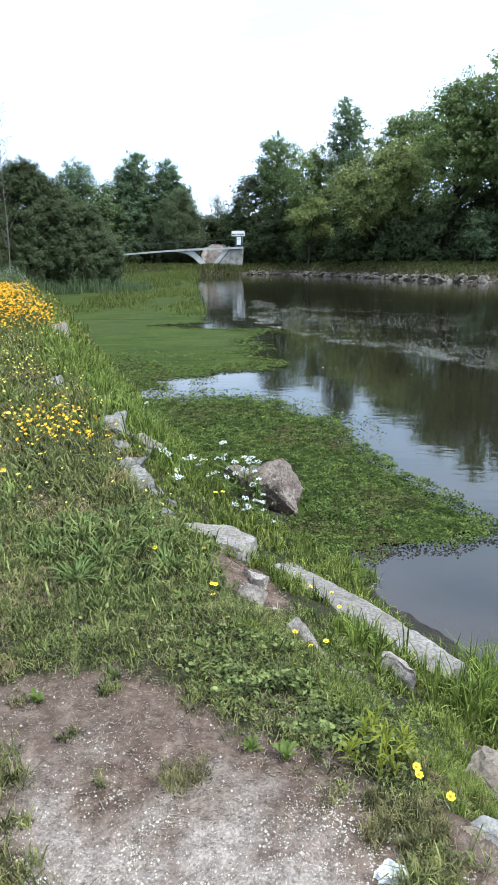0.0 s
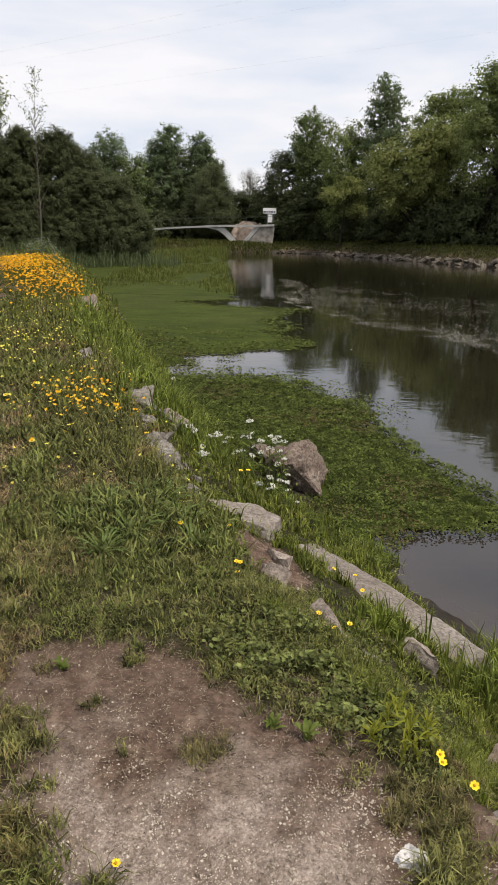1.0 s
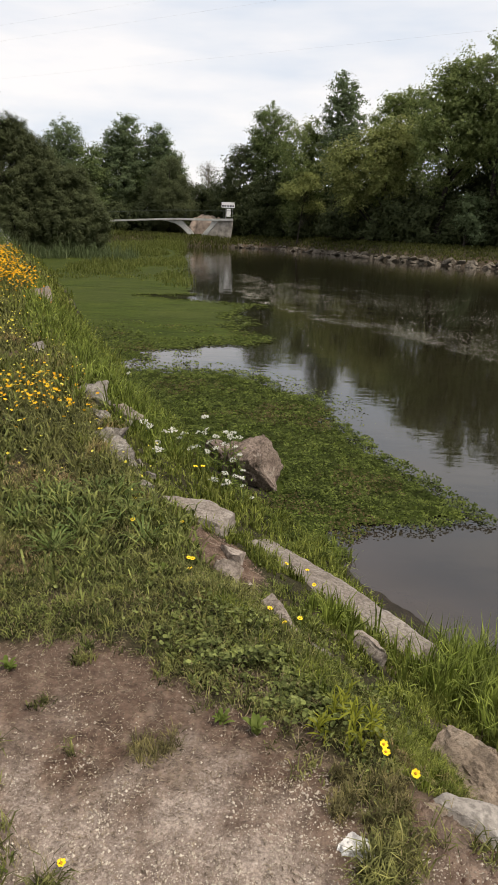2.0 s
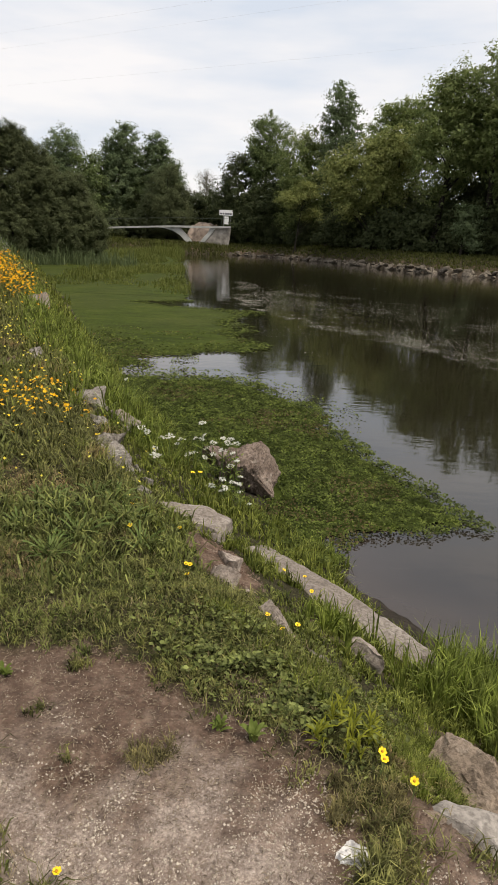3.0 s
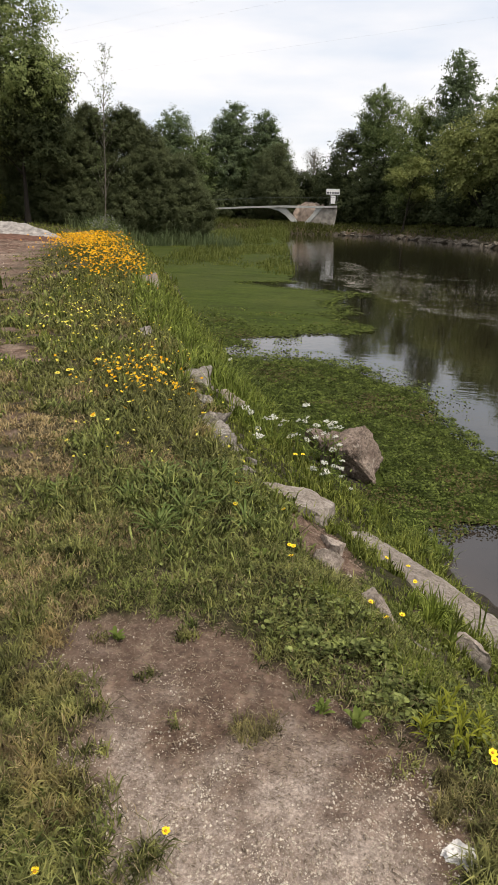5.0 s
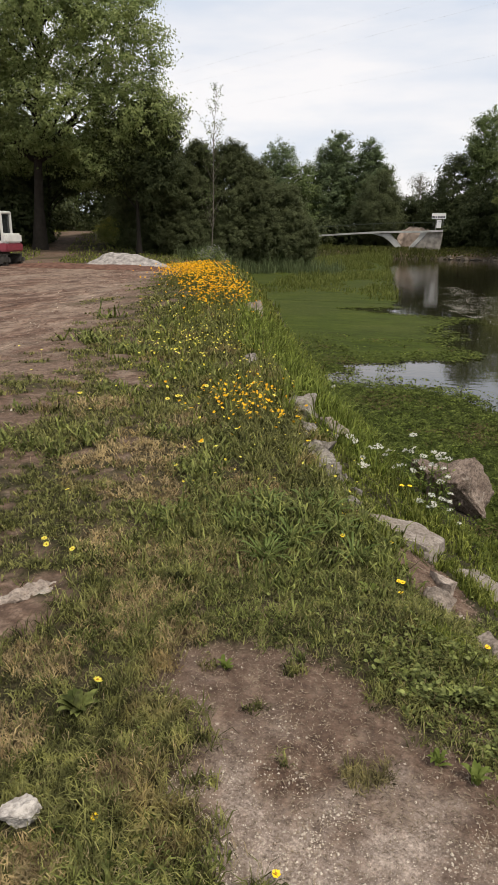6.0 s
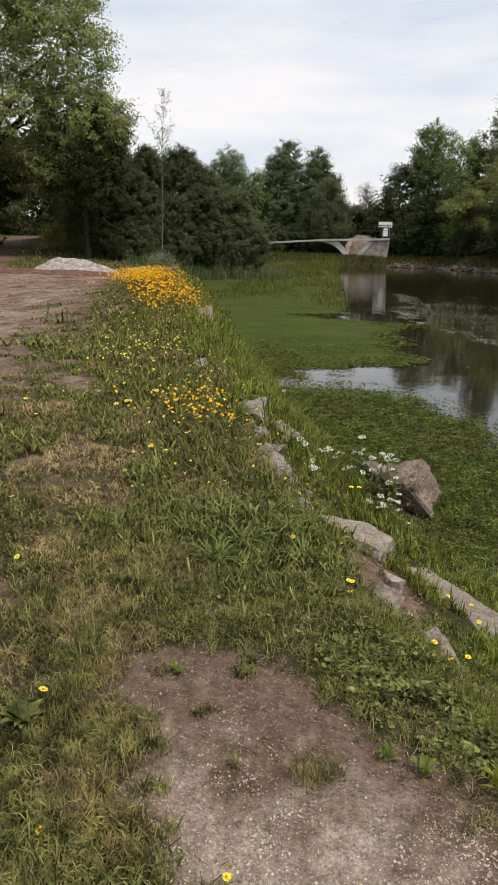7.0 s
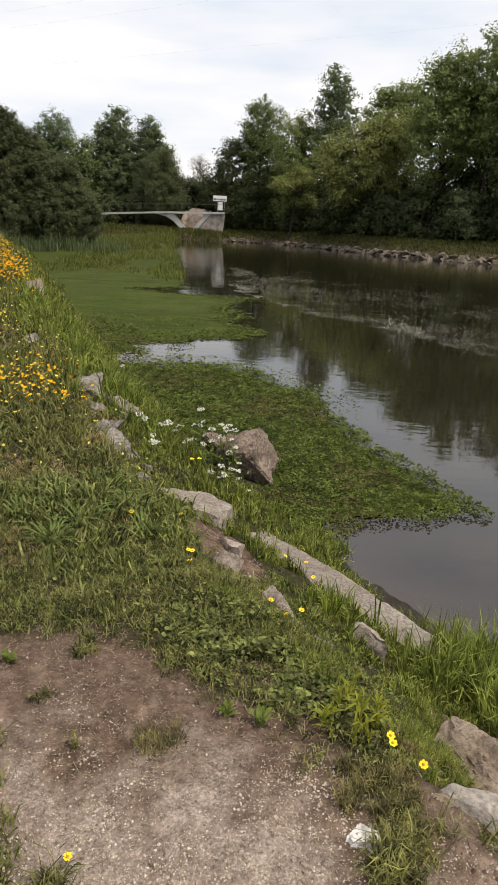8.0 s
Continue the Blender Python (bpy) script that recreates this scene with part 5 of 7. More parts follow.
tree("tree", -26.2, 110, [(0, 0, 12.6, 2.9, 3.8), (-1.4, 0, 9.0, 3.4, 5.0), (2.0, 0, 8.2, 2.8, 4.8)], MAT_TREE_BLUE, "tall poplar with bluish green crown", 22, 0.3, 0.28, 0.8, 40, 0.3, group=FL)
tree("tree", -21.4, 108, [(0, 0, 9.0, 2.8, 4.0), (1.0, 0, 5.0, 3.2, 4.5)], MAT_TREE, "leafy green tree between poplars", 23, 0.25, 0.3, 0.9, 46, 0.08, group=FL)
tree("tree", -16.4, 110, [(0.3, 0, 14.6, 2.1, 2.9), (-1.6, 0, 12.0, 2.1, 3.2), (1.6, 0, 11.2, 2.2, 3.2), (-0.6, 0, 8.0, 3.6, 5.2)], MAT_TREE_BLUE, "tall poplar with bluish green crown", 20, 0.3, 0.28, 0.75, 46, 0.2, group=FL)
tree("tree", -11.2, 110, [(-0.2, 0, 13.8, 1.5, 2.8), (0.9, 0, 12.4, 1.4, 2.4), (2.3, 0, 9.8, 2.0, 2.8), (0.4, 0, 8.0, 2.8, 4.6)], MAT_TREE_BLUE, "tall poplar with twin tops", 24, 0.3, 0.28, 0.7, 46, 0.2, group=FL)
tree("tree", -13.8, 112, [(0, 0, 8.4, 3.2, 4.2), (-3.0, 0, 6.6, 3.0, 4.6), (2.6, 0, 6.0, 3.0, 4.4)], MAT_TREE, "leafy green tree filling the row of poplars", 27, 0.25, 0.3, 0.9, 46, 0.04, group=FL)
tree("tree", -8.7, 100, [(0, 0, 5.6, 3.1, 4.9), (0.6, -0.3, 3.6, 3.0, 3.8), (-1.6, 0, 3.4, 2.2, 3.4)], MAT_OLIVE, "dark rounded willow behind the footbridge", 25, 0.25, 0.2, 0.8, 110, 0.0, slim=0.4, group=FL)
tree("tree", -4.2, 132, [(0, 0, 11.2, 2.5, 2.1), (0.5, 0, 9.4, 1.8, 2.2)], MAT_PALE_TWIG, "pale thin-leaved distant tree with bare twigs", 26, 0.2, 0.14, 0.6, 9, 0.35, bark=MAT_PALE_BARK, limbs=90, group=FL)
NL = "trees beside the dirt yard"
tree("tree", -27.4, 42.5, [(1.2, 0, 19.5, 4.4, 5.0), (-3.5, 0, 17.5, 4.6, 5.5), (5.9, 0.6, 17.4, 3.3, 4.4), (6.6, 0, 12.6, 3.2, 3.2), (0.8, -1.6, 14.2, 4.0, 3.6), (-4.6, -0.8, 10.4, 4.4, 3.8), (2.2, -0.4, 9.0, 3.8, 2.8), (7.4, 0.5, 9.0, 3.0, 2.5), (4.2, 0.8, 6.2, 2.6, 1.8), (-1.6, 0, 7.2, 2.8, 1.9), (3.4, 0.3, 21.5, 2.6, 3.2)],
     MAT_YARD_TREE, "large old tree with a high spreading leafy crown", 30, 0.34, 0.17, 0.62, 62, 0.3, droop=0.3, group=NL, limbs=46)
tree("tree", -20.6, 44.5, [(0, 0, 7.6, 2.3, 3.0), (-1.6, 0, 6.6, 2.2, 2.2), (1.6, 0, 8.6, 1.7, 1.9), (1.2, 0, 5.8, 1.8, 2.1)], MAT_TREE_DARK, "leafy tree with a slim dark trunk at the yard's end", 31, 0.16, 0.18, 0.55, 60, 0.1, droop=0.6, group=NL)
tree("tree", -25.4, 52.0, [(0, 0, 7.2, 2.6, 2.4), (2.4, 0, 6.6, 2.2, 2.2)], MAT_TREE, "slim leaning tree beside the track", 36, 0.12, 0.22, 0.6, 50, 0.2, group=NL, lean=1.2)
tree("tree", -29.6, 47.5, [(0, 0, 6.4, 3.0, 2.8), (-2.4, 0, 4.4, 2.2, 3.2), (2.8, 0.5, 6.6, 2.4, 2.0)], MAT_TREE_DARK, "dark leafy tree shading the start of the track", 37, 0.16, 0.2, 0.6, 50, 0.15, group=NL)
tree("tree", -34.6, 43, [(0, 0, 13.0, 4.6, 5.0), (-1, 0, 6.6, 4.6, 4.2)], MAT_TREE, "large leafy tree behind the excavator", 32, 0.45, 0.28, 0.9, 46, 0.15, group=NL)
tree("tree", -43, 58, [(0, 0, 6.5, 5.0, 5.5)], MAT_TREE_DARK, "dark tree in the shade beyond the track", 33, 0.25, 0.45, 1.1, 36, group=NL)
tree("tree", -46, 72, [(0, 0, 8.5, 6.5, 6.5)], MAT_TREE, "tree beyond the dirt track", 34, 0.3, 0.5, 1.3, 36, group=NL)
tree("tree", -37, 84, [(0, 0, 6.5, 6.0, 6.0)], MAT_TREE_DARK, "dark wood beyond the dirt track", 35, 0.3, 0.5, 1.3, 36, group=NL)
for i, (sx, sy, sh, sr) in enumerate([(-36.5, 50, 8, 3.4), (-25.5, 60, 9, 3.4), (-42, 50, 9, 5), (-31.6, 45.5, 7.4, 2.6), (-33.5, 40.5, 6.0, 2.6), (-38, 76, 10, 5), (-41, 62, 9, 4.5), (-26.5, 67, 9, 4), (-28.8, 72, 10, 4.0), (-33.0, 79, 11, 4.5)]):
    tree("shrub", sx, sy, [(0, 0, sh * 0.46, sr, sh * 0.54), (0.5 * sr, 0, sh * 0.3, sr * 0.7, sh * 0.4)], MAT_TREE_DARK, "dark scrub in the shade of the yard trees", 120 + i, 0.12, 0.32, 0.8, 40, 0.08, group="scrub behind the yard")
WS = "dark willow shrubs by the marsh"
for i, (sx, sy, lobes) in enumerate([
        (-22.0, 50.0, [(0, 0, 3.9, 2.3, 4.4), (-1.2, -0.6, 1.6, 1.9, 2.2), (1.3, -0.6, 1.4, 1.9, 2.1), (0.9, -0.3, 5.4, 1.3, 2.8)]), (-18.7, 50.0, [(0, 0, 4.0, 2.2, 4.4), (0.9, -0.3, 5.6, 1.2, 2.8), (-1.3, -0.3, 4.6, 1.2, 3.2), (0.2, -0.8, 1.3, 2.2, 2.0)]),
        (-15.7, 50.6, [(0, 0, 4.0, 2.0, 4.3), (0.5, -0.2, 6.0, 0.9, 2.5), (-1.0, 0, 5.0, 1.1, 3.0), (0.2, -0.7, 1.2, 2.2, 2.0)]), (-13.4, 51.0, [(0, 0, 3.2, 1.7, 3.7), (0.6, -0.4, 1.6, 1.7, 2.4), (-0.8, 0, 5.2, 0.9, 2.2)]),
        (-11.6, 51.6, [(0, 0, 2.3, 1.5, 3.0), (0.5, 0, 3.4, 0.8, 1.8), (0, -0.4, 0.9, 1.6, 1.6)]), (-10.2, 52.0, [(0, 0, 1.1, 1.2, 2.0)]),
        (-25.0, 53.0, [(0, 0, 3.6, 2.4, 4.2)]), (-17.2, 57.0, [(0, 0, 4.2, 3.0, 4.4)]), (-28.4, 62, [(0, 0, 4.2, 3.4, 4.6)]), (-13.6, 60.0, [(0, 0, 3.0, 2.2, 3.2)])]):
    tree("willow_shrub", sx, sy, lobes, MAT_OLIVE, "tall dense dark willow shrub at the water", 80 + i, 0.08, 0.15, 0.36, 62 if i < 6 else 20, 0.0, slim=0.35, group=WS, limbs=12)


# ---- far wood closing the view ----
def wood_line():
    rng = np.random.default_rng(40)
    items = []
    for a in np.arange(-180, 180, 4.5):
        r = 150 + rng.uniform(-12, 25)
        x, y = np.sin(np.radians(a)) * r, np.cos(np.radians(a)) * r
        n = 380 if abs(a) < 60 else 200
        d = rng.normal(size=(n, 3))
        d /= np.linalg.norm(d, axis=1)[:, None]
        p = np.array([x, y, 4.0]) + d * np.array([6.5, 4, 6.0]) * rng.uniform(0.5, 1, (n, 1))
        p = p[p[:, 2] > 0]
        items.append(leaves(p, rng.normal(size=p.shape) + [0, -0.3, 0.5], 1.7, 1.2, rng))
    return join_arrays(items)


v, f = wood_line()
thing("far_wood", mesh("far_wood", v, f), MAT_TREE_DARK, "distant wood closing the view behind the river", "trees", kind="stuff")


# ---- footbridge, heap and sign ----
def ribbon(points, width, thick, along="y"):
    """A bar with a rectangular section along points in the xz plane."""
    bm = bmesh.new()
    rows = []
    n = len(points)
    for i, (x, y, z) in enumerate(points):
        rows.append([bm.verts.new((x, y + s * width / 2, z + h * thick[i] if isinstance(thick, list) else z + h * thick)) for s, h in ((-1, 0), (1, 0), (1, -1), (-1, -1))])
    for a, b in zip(rows, rows[1:]):
        for k in range(4):
            bm.faces.new((a[k], a[(k + 1) % 4], b[(k + 1) % 4], b[k]))
    bm.faces.new(rows[0]), bm.faces.new(rows[-1][::-1])
    bmesh.ops.recalc_face_normals(bm, faces=bm.faces)
    return bm


def wedge(points, width, y=0.0):
    """A solid slab cut to an outline of (x, z) points."""
    bm = bmesh.new()
    a = [bm.verts.new((x, y - width / 2, z)) for x, z in points]
    c = [bm.verts.new((x, y + width / 2, z)) for x, z in points]
    bm.faces.new(a), bm.faces.new(c[::-1])
    for k in range(len(a)):
        m = (k + 1) % len(a)
        bm.faces.new((a[m], a[k], c[k], c[m]))
    bmesh.ops.recalc_face_normals(bm, faces=bm.faces)
    bmesh.ops.bevel(bm, geom=bm.edges[:], offset=0.04, segments=1, affect="EDGES")
    return bm


def footbridge():
    root = thing("footbridge", None, None, "pale concrete footbridge with forked arch leg", "bridge")
    root.matrix_basis = pose(0, 94, 0)
    deck = [(-24 + i * 1.3, 0, float(np.interp(-24 + i * 1.3, [-24, -17.7, -12, -6.9, -2, 1], [1.35, 1.70, 2.12, 2.45, 2.56, 2.7]))) for i in range(20)]
    part("deck", ribbon(deck, 2.2, [0.22 if i < 12 else 0.26 for i in range(20)]), MAT_CONCRETE, root)
    part("arch_leg", wedge([(-9.4, 2.1), (-8.2, 1.98), (-7.1, 1.7), (-6.2, 1.15), (-5.5, 0.45), (-4.75, -0.8), (-4.2, -0.8), (-4.35, 0.1), (-5.0, 1.0), (-6.1, 2.05), (-6.4, 2.2)], 1.8), MAT_CONCRETE, root, "tapering curved concrete leg")
    part("strut", wedge([(-4.3, -0.8), (-3.9, 0.0), (-2.4, 1.75), (-2.2, 2.3), (-1.3, 2.34), (-1.7, 1.75), (-3.2, 0.0), (-3.5, -0.8)], 1.9), MAT_CONCRETE, root, "slanting pale concrete strut")
    part("abutment", wedge([(-3.46, -0.8), (-3.15, 0.02), (-1.66, 1.76), (-1.24, 2.34), (0.72, 2.4), (0.66, 1.2), (0.35, -0.8)], 1.7), MAT_WORN_CONCRETE, root, "broad stained concrete abutment")
    rail = plain("rail_steel", (0.07, 0.085, 0.07), 0.5, 0.5)
    for side in (-1.0, 1.0):
        p = [(x, y + side, z + 1.05) for x, y, z in deck]
        part("handrail", ribbon(p, 0.02, 0.02), rail, root, "thin dark handrail")
        for i in range(0, 20, 2):
            x, y, z = deck[i]
            part("rail_post", box(0.02, 0.02, 1.05, x, side, z + 0.5, 0), rail, root)
    return root


footbridge()


def heap(name, x, y, z, sx, sy, h, material, label, seed, steep=2.1, n=48):
    g = np.linspace(-1, 1, n)
    A, B = np.meshgrid(g, g)
    r = np.hypot(A, B)
    prof = np.minimum(1, np.maximum(0, 1 - r) * steep)
    peak = 0.82 + 0.35 * fbm(A, B, 2.4, seed, 3) + 0.12 * np.exp(-((A + 0.25) / 0.25) ** 2)
    Z = h * prof * peak + fbm(A, B, 5, seed + 3, 4) * 0.22 * h * (r < 0.95) - 0.08 * (r >= 0.95)
    V = np.stack([A.ravel() * sx, B.ravel() * sy, Z.ravel()], 1)
    i, j = np.meshgrid(np.arange(n - 1), np.arange(n - 1), indexing="ij")
    p = (i * n + j).ravel()
    ob = thing(name, mesh(name, V, np.stack([p, p + 1, p + n + 1, p + n], 1), True), material, label, "heap")
    ob.matrix_basis = pose(x, y, z)
    return ob


heap("earth_mound", -2.1, 98.6, -0.5, 4.2, 2.6, 3.3, MAT_EARTH, "pinkish mound of earth behind the bridge abutment", 7, 3.2)
heap("sand_mound", -14.8, 30.2, float(land(-14.8, 30.2)) - 0.05, 2.5, 1.5, 0.62, MAT_SAND, "heap of pale sand at the yard's end", 9, 1.5, 80)

heap("soil_ridge", -15.2, 27.6, float(land(-15.2, 27.6)) - 0.05, 5.6, 1.2, 0.2, MAT_RED_SOIL, "low ridge of dark reddish soil edging the yard", 12, 1.5, 70)


def sign():
    root = thing("bridge_sign", None, None, "white sign board on a post above the bridge", "sign")
    root.matrix_basis = pose(0, 95.1, 1.62)
    white = plain("sign_white", (0.78, 0.78, 0.77), 0.5, 0.4, vary=0.06)
    ink = plain("sign_ink", (0.10, 0.10, 0.11), 0.6, 0.3, vary=0.1)
    steel = plain("sign_post_steel", (0.3, 0.3, 0.3), 0.5, 0.5)
    part("board", box(1.85, 0.06, 0.72, 0, 0, 2.85, 0.02), white, root)
    part("panel", box(0.62, 0.05, 1.05, 0.1, -0.01, 1.85, 0.02), white, root)
    part("post", box(0.08, 0.08, 2.9, 0.62, 0.08, 1.3, 0.01), steel, root)
    part("post", box(0.08, 0.08, 2.9, -0.3, 0.08, 1.3, 0.01), steel, root)
    for i, w in enumerate((0.35, 0.16, 0.22, 0.3, 0.2)):
        part("text_bar", box(w, 0.012, 0.22, -0.68 + i * 0.34, -0.04, 2.72, 0), ink, root, "dark lettering bar")
    return root


sign()


# ---- power lines ----
def wire(a, b, sag, r=0.0022):
    t = np.linspace(0, 1, 40)[:, None]
    p = np.array(a) + (np.array(b) - np.array(a)) * t - np.array([[0, 0, sag]]) * 4 * t * (1 - t)
    v, f = tube_arrays(p, np.full(40, r), 5)
    thing("power_line", mesh("power_line", v, f, True), MAT_WIRE, "thin grey overhead power line", "cable", "power lines over the river")


MAT_WIRE = plain("wire_metal", (0.7, 0.7, 0.72), 0.5, 0.5, metal=0.3)
wire((-98, 108, 13.0), (94, -11, 13.0), 1.0)
wire((-74, 88, 13.6), (82, -14, 13.6), 1.0)
wire((-74, 87, 14.2), (82, -15, 14.2), 1.0)


# ---- excavator ----
def excavator():
    root = thing("excavator", None, None, "small white and red tracked excavator parked at the yard", "excavator")
    gx, gy = -19.98, 27.3
    root.matrix_basis = pose(gx, gy, float(land(gx, gy)) - 0.02, 0, 0, 6) @ Matrix.Diagonal((0.88, 0.88, 0.88, 1))
    white = plain("machine_white", (0.62, 0.62, 0.58), 0.45, 0.5, vary=0.12, scale=2)
    red = plain("machine_red", (0.22, 0.035, 0.05), 0.45, 0.5, vary=0.2, scale=2)
    dark = plain("machine_rubber", (0.05, 0.047, 0.042), 0.85, 0.2)
    glass = plain("cab_glass", (0.02, 0.022, 0.024), 0.08, 0.6, vary=0.05)
    for side in (-0.75, 0.75):
        track = part("track", box(2.3, 0.42, 0.52, 0, side, 0.28, 0.2), dark, root, "muddy rubber track")
        for i in range(10):
            part("track_lug", box(0.07, 0.45, 0.04, -1.0 + i * 0.22, side, 0.55, 0), dark, track)
        for i in range(4):
            bm = bmesh.new()
            bmesh.ops.create_cone(bm, cap_ends=True, segments=14, radius1=0.17, radius2=0.17, depth=0.46)
            bmesh.ops.transform(bm, matrix=pose(-0.78 + i * 0.52, side, 0.25, 90), verts=bm.verts)
            part("roller", bm, dark, track)
    part("turntable", box(1.0, 1.0, 0.16, 0, 0, 0.62, 0.04), dark, root)
    part("lower_body", box(2.07, 1.7, 0.42, 0.085, 0, 0.90, 0.06), red, root, "dull red lower body")
    part("engine_cover", box(0.34, 1.68, 0.52, 0.95, 0, 1.36, 0.1), white, root, "white rounded engine cover")
    cab = part("cab_roof", box(1.2, 1.05, 0.14, 0.30, -0.25, 2.64, 0.06), white, root, "white cab roof")
    for cx in (-0.23, 0.83):
        for cy in (-0.72, 0.22):
            part("cab_pillar", box(0.14, 0.09, 1.6, cx, cy, 1.86, 0.03), white, cab)
    part("cab_sill", box(1.1, 0.08, 0.16, 0.28, -0.72, 1.16, 0.02), white, cab)
    part("side_window", box(0.95, 0.02, 1.35, 0.28, -0.70, 1.90, 0), glass, cab, "dark cab window")
    part("back_window", box(0.02, 0.85, 1.3, 0.78, -0.25, 1.90, 0), glass, cab, "dark cab window")
    part("front_window", box(0.02, 0.85, 1.3, -0.22, -0.25, 1.90, 0), glass, cab, "dark cab window")
    part("seat", box(0.4, 0.45, 0.7, 0.42, -0.25, 1.4, 0.08), dark, cab)
    arm = part("boom", ribbon([(-0.9, 0.35, 1.2), (-1.5, 0.35, 2.2), (-2.3, 0.35, 2.7), (-3.2, 0.35, 2.5)], 0.24, 0.3), red, root, "dull red boom")
    part("dipper", ribbon([(-3.1, 0.35, 2.6), (-3.3, 0.35, 1.8), (-3.35, 0.35, 0.9)], 0.2, 0.3), red, arm)
    part("bucket", box(0.5, 0.6, 0.5, -3.2, 0.35, 0.35, 0.1), dark, arm)
    return root


excavator()


# ---- sapling and shrubs near the crest ----
def sapling():
    rng = np.random.default_rng(91)
    x, y = -10.45, 30.5
    z0 = float(land(x, y)) - 0.1
    root = thing("sapling", None, None, "slender young tree with sparse thin twigs", "tree")
    root.matrix_basis = pose(x, y, z0)
    t = np.linspace(0, 1, 12)
    stem = np.stack([0.36 * t + 0.05 * np.sin(t * 7), 0.05 * np.sin(t * 5), t * 8.1], 1)
    v, f = tube_arrays(stem, 0.025 * (1.12 - t), 6)
    part("trunk", mesh("trunk", v, f, True), MAT_PALE_BARK, root, "thin pale trunk")
    twigs, tips = [], []
    for i in range(46):
        u = rng.uniform(0.2, 0.97)
        a = np.array([np.interp(u, t, stem[:, j]) for j in range(3)])
        ang, L = rng.uniform(0, 2 * np.pi), (1.3 - u) * rng.uniform(0.9, 2.0)
        d = np.array([math.cos(ang) * 0.5, math.sin(ang) * 0.5, 0.85])
        k = np.linspace(0, 1, 5)[:, None]
        p = a + d * L * k + rng.normal(0, 0.03, (5, 3)) * k
        twigs.append(tube_arrays(p, 0.008 * (1.1 - k[:, 0]), 4))
        tips.append(p[2:])
    v, f = join_arrays(twigs)
    part("twigs", mesh("twigs", v, f, True), MAT_PALE_BARK, root, "bare upright twigs")
    p = np.repeat(np.concatenate(tips), 4, 0)
    p = p + rng.normal(0, 0.06, p.shape)
    v, f = leaves(p, rng.normal(size=p.shape) + [0, 0, 0.6], 0.09, 0.05, rng)
    part("crown", mesh("crown", v, f), MAT_TREE, root, "few small leaves")


sapling()


def leaf_shrub(name, x, y, r, h, material, label, seed, blossom=None, n=2600, leaf=0.07):
    rng = np.random.default_rng(seed)
    z0 = float(land(x, y)) - 0.03
    root = thing(name, None, None, label, "shrub")
    root.matrix_basis = pose(x, y, z0)
    stems, ends = [], []
    for i in range(22):
        a, q = rng.uniform(0, 2 * np.pi), rng.uniform(0.1, 1)
        e = np.array([math.cos(a) * r * q, math.sin(a) * r * q, h * (1.05 - 0.5 * q * q) * rng.uniform(0.7, 1.05)])
        k = np.linspace(0, 1, 5)[:, None]
        stems.append(tube_arrays(e * k * [1, 1, 1] + np.array([[0, 0, 0.15]]) * np.sin(k * 3.1) * h, 0.012 * (1.2 - k[:, 0]), 4))
        ends.append(e)
    v, f = join_arrays(stems)
    part("stems", mesh("stems", v, f, True), MAT_STEM, root)
    c = np.array(ends)[rng.integers(0, 22, n)] * rng.uniform(0.45, 1.05, (n, 1)) + rng.normal(0, 0.12 * h, (n, 3))
    c = c[c[:, 2] > 0.02]
    v, f = leaves(c, rng.normal(size=c.shape) + [0, 0, 0.8], leaf, leaf * 0.5, rng)
    part("foliage", mesh("foliage", v, f), material, root)
    if blossom:
        e = np.repeat(np.array(ends), 26, 0) + rng.normal(0, 0.08 * h, (22 * 26, 3)) + [0, 0, 0.06 * h]
        v, f = discs(e, rng.normal(size=e.shape) * 0.4 + [0, 0, 1], 0.028 if r < 1.5 else 0.09, rng, 6)
        part("blossom", mesh("blossom", v, f), blossom, root)
    return root


leaf_shrub("white_flower_shrub", -7.7, 22.6, 0.6, 1.0, MAT_TREE_MID, "low shrub with pale greenish flower heads behind yellow flowers", 301, MAT_PALE_TWIG)
leaf_shrub("broom_bush", -24.7, 48.0, 1.4, 1.7, MAT_TREE_LIGHT, "yellow-flowering bush under the trees", 302, MAT_PALE_YELLOW, 5000, 0.14)


# ---- flowers ----
def bloom_mesh(name, petals, r, seed, cup=0.25):
    """One flower head of separate rounded petals."""
    rng = np.random.default_rng(seed)
    bm = bmesh.new()
    for i in range(petals):
        a = 2 * math.pi * i / petals + rng.normal(0, 0.06)
        d, s = Vector((math.cos(a), math.sin(a), 0)), Vector((-math.sin(a), math.cos(a), 0))
        w = r * 5.2 / petals
        L = r * rng.uniform(0.88, 1.08)
        up = Vector((0, 0, 1))
        pts = [d * L * 0.12, d * L * 0.55 + s * w * 0.5 + up * L * cup * 0.5, d * L * 0.9 + s * w * 0.36 + up * L * cup, d * L + up * L * cup * 0.9,
               d * L * 0.9 - s * w * 0.36 + up * L * cup, d * L * 0.55 - s * w * 0.5 + up * L * cup * 0.5]
        bm.faces.new([bm.verts.new(p) for p in pts])
    me = bpy.data.meshes.new(name)
    bm.to_mesh(me)
    bm.free()
    return me


BLOOM = bloom_mesh("petals", 7, 0.017, 1, 0.35)
BLOOM.materials.append(MAT_YELLOW)
BLOOM_PALE = bloom_mesh("petals", 13, 0.021, 2, 0.2)
BLOOM_PALE.materials.append(MAT_PALE_YELLOW)
bm = bmesh.new()
bmesh.ops.create_icosphere(bm, subdivisions=2, radius=0.006)
bmesh.ops.scale(bm, vec=(1, 1, 0.6), verts=bm.verts)
CENTRE = bpy.data.meshes.new("centre")
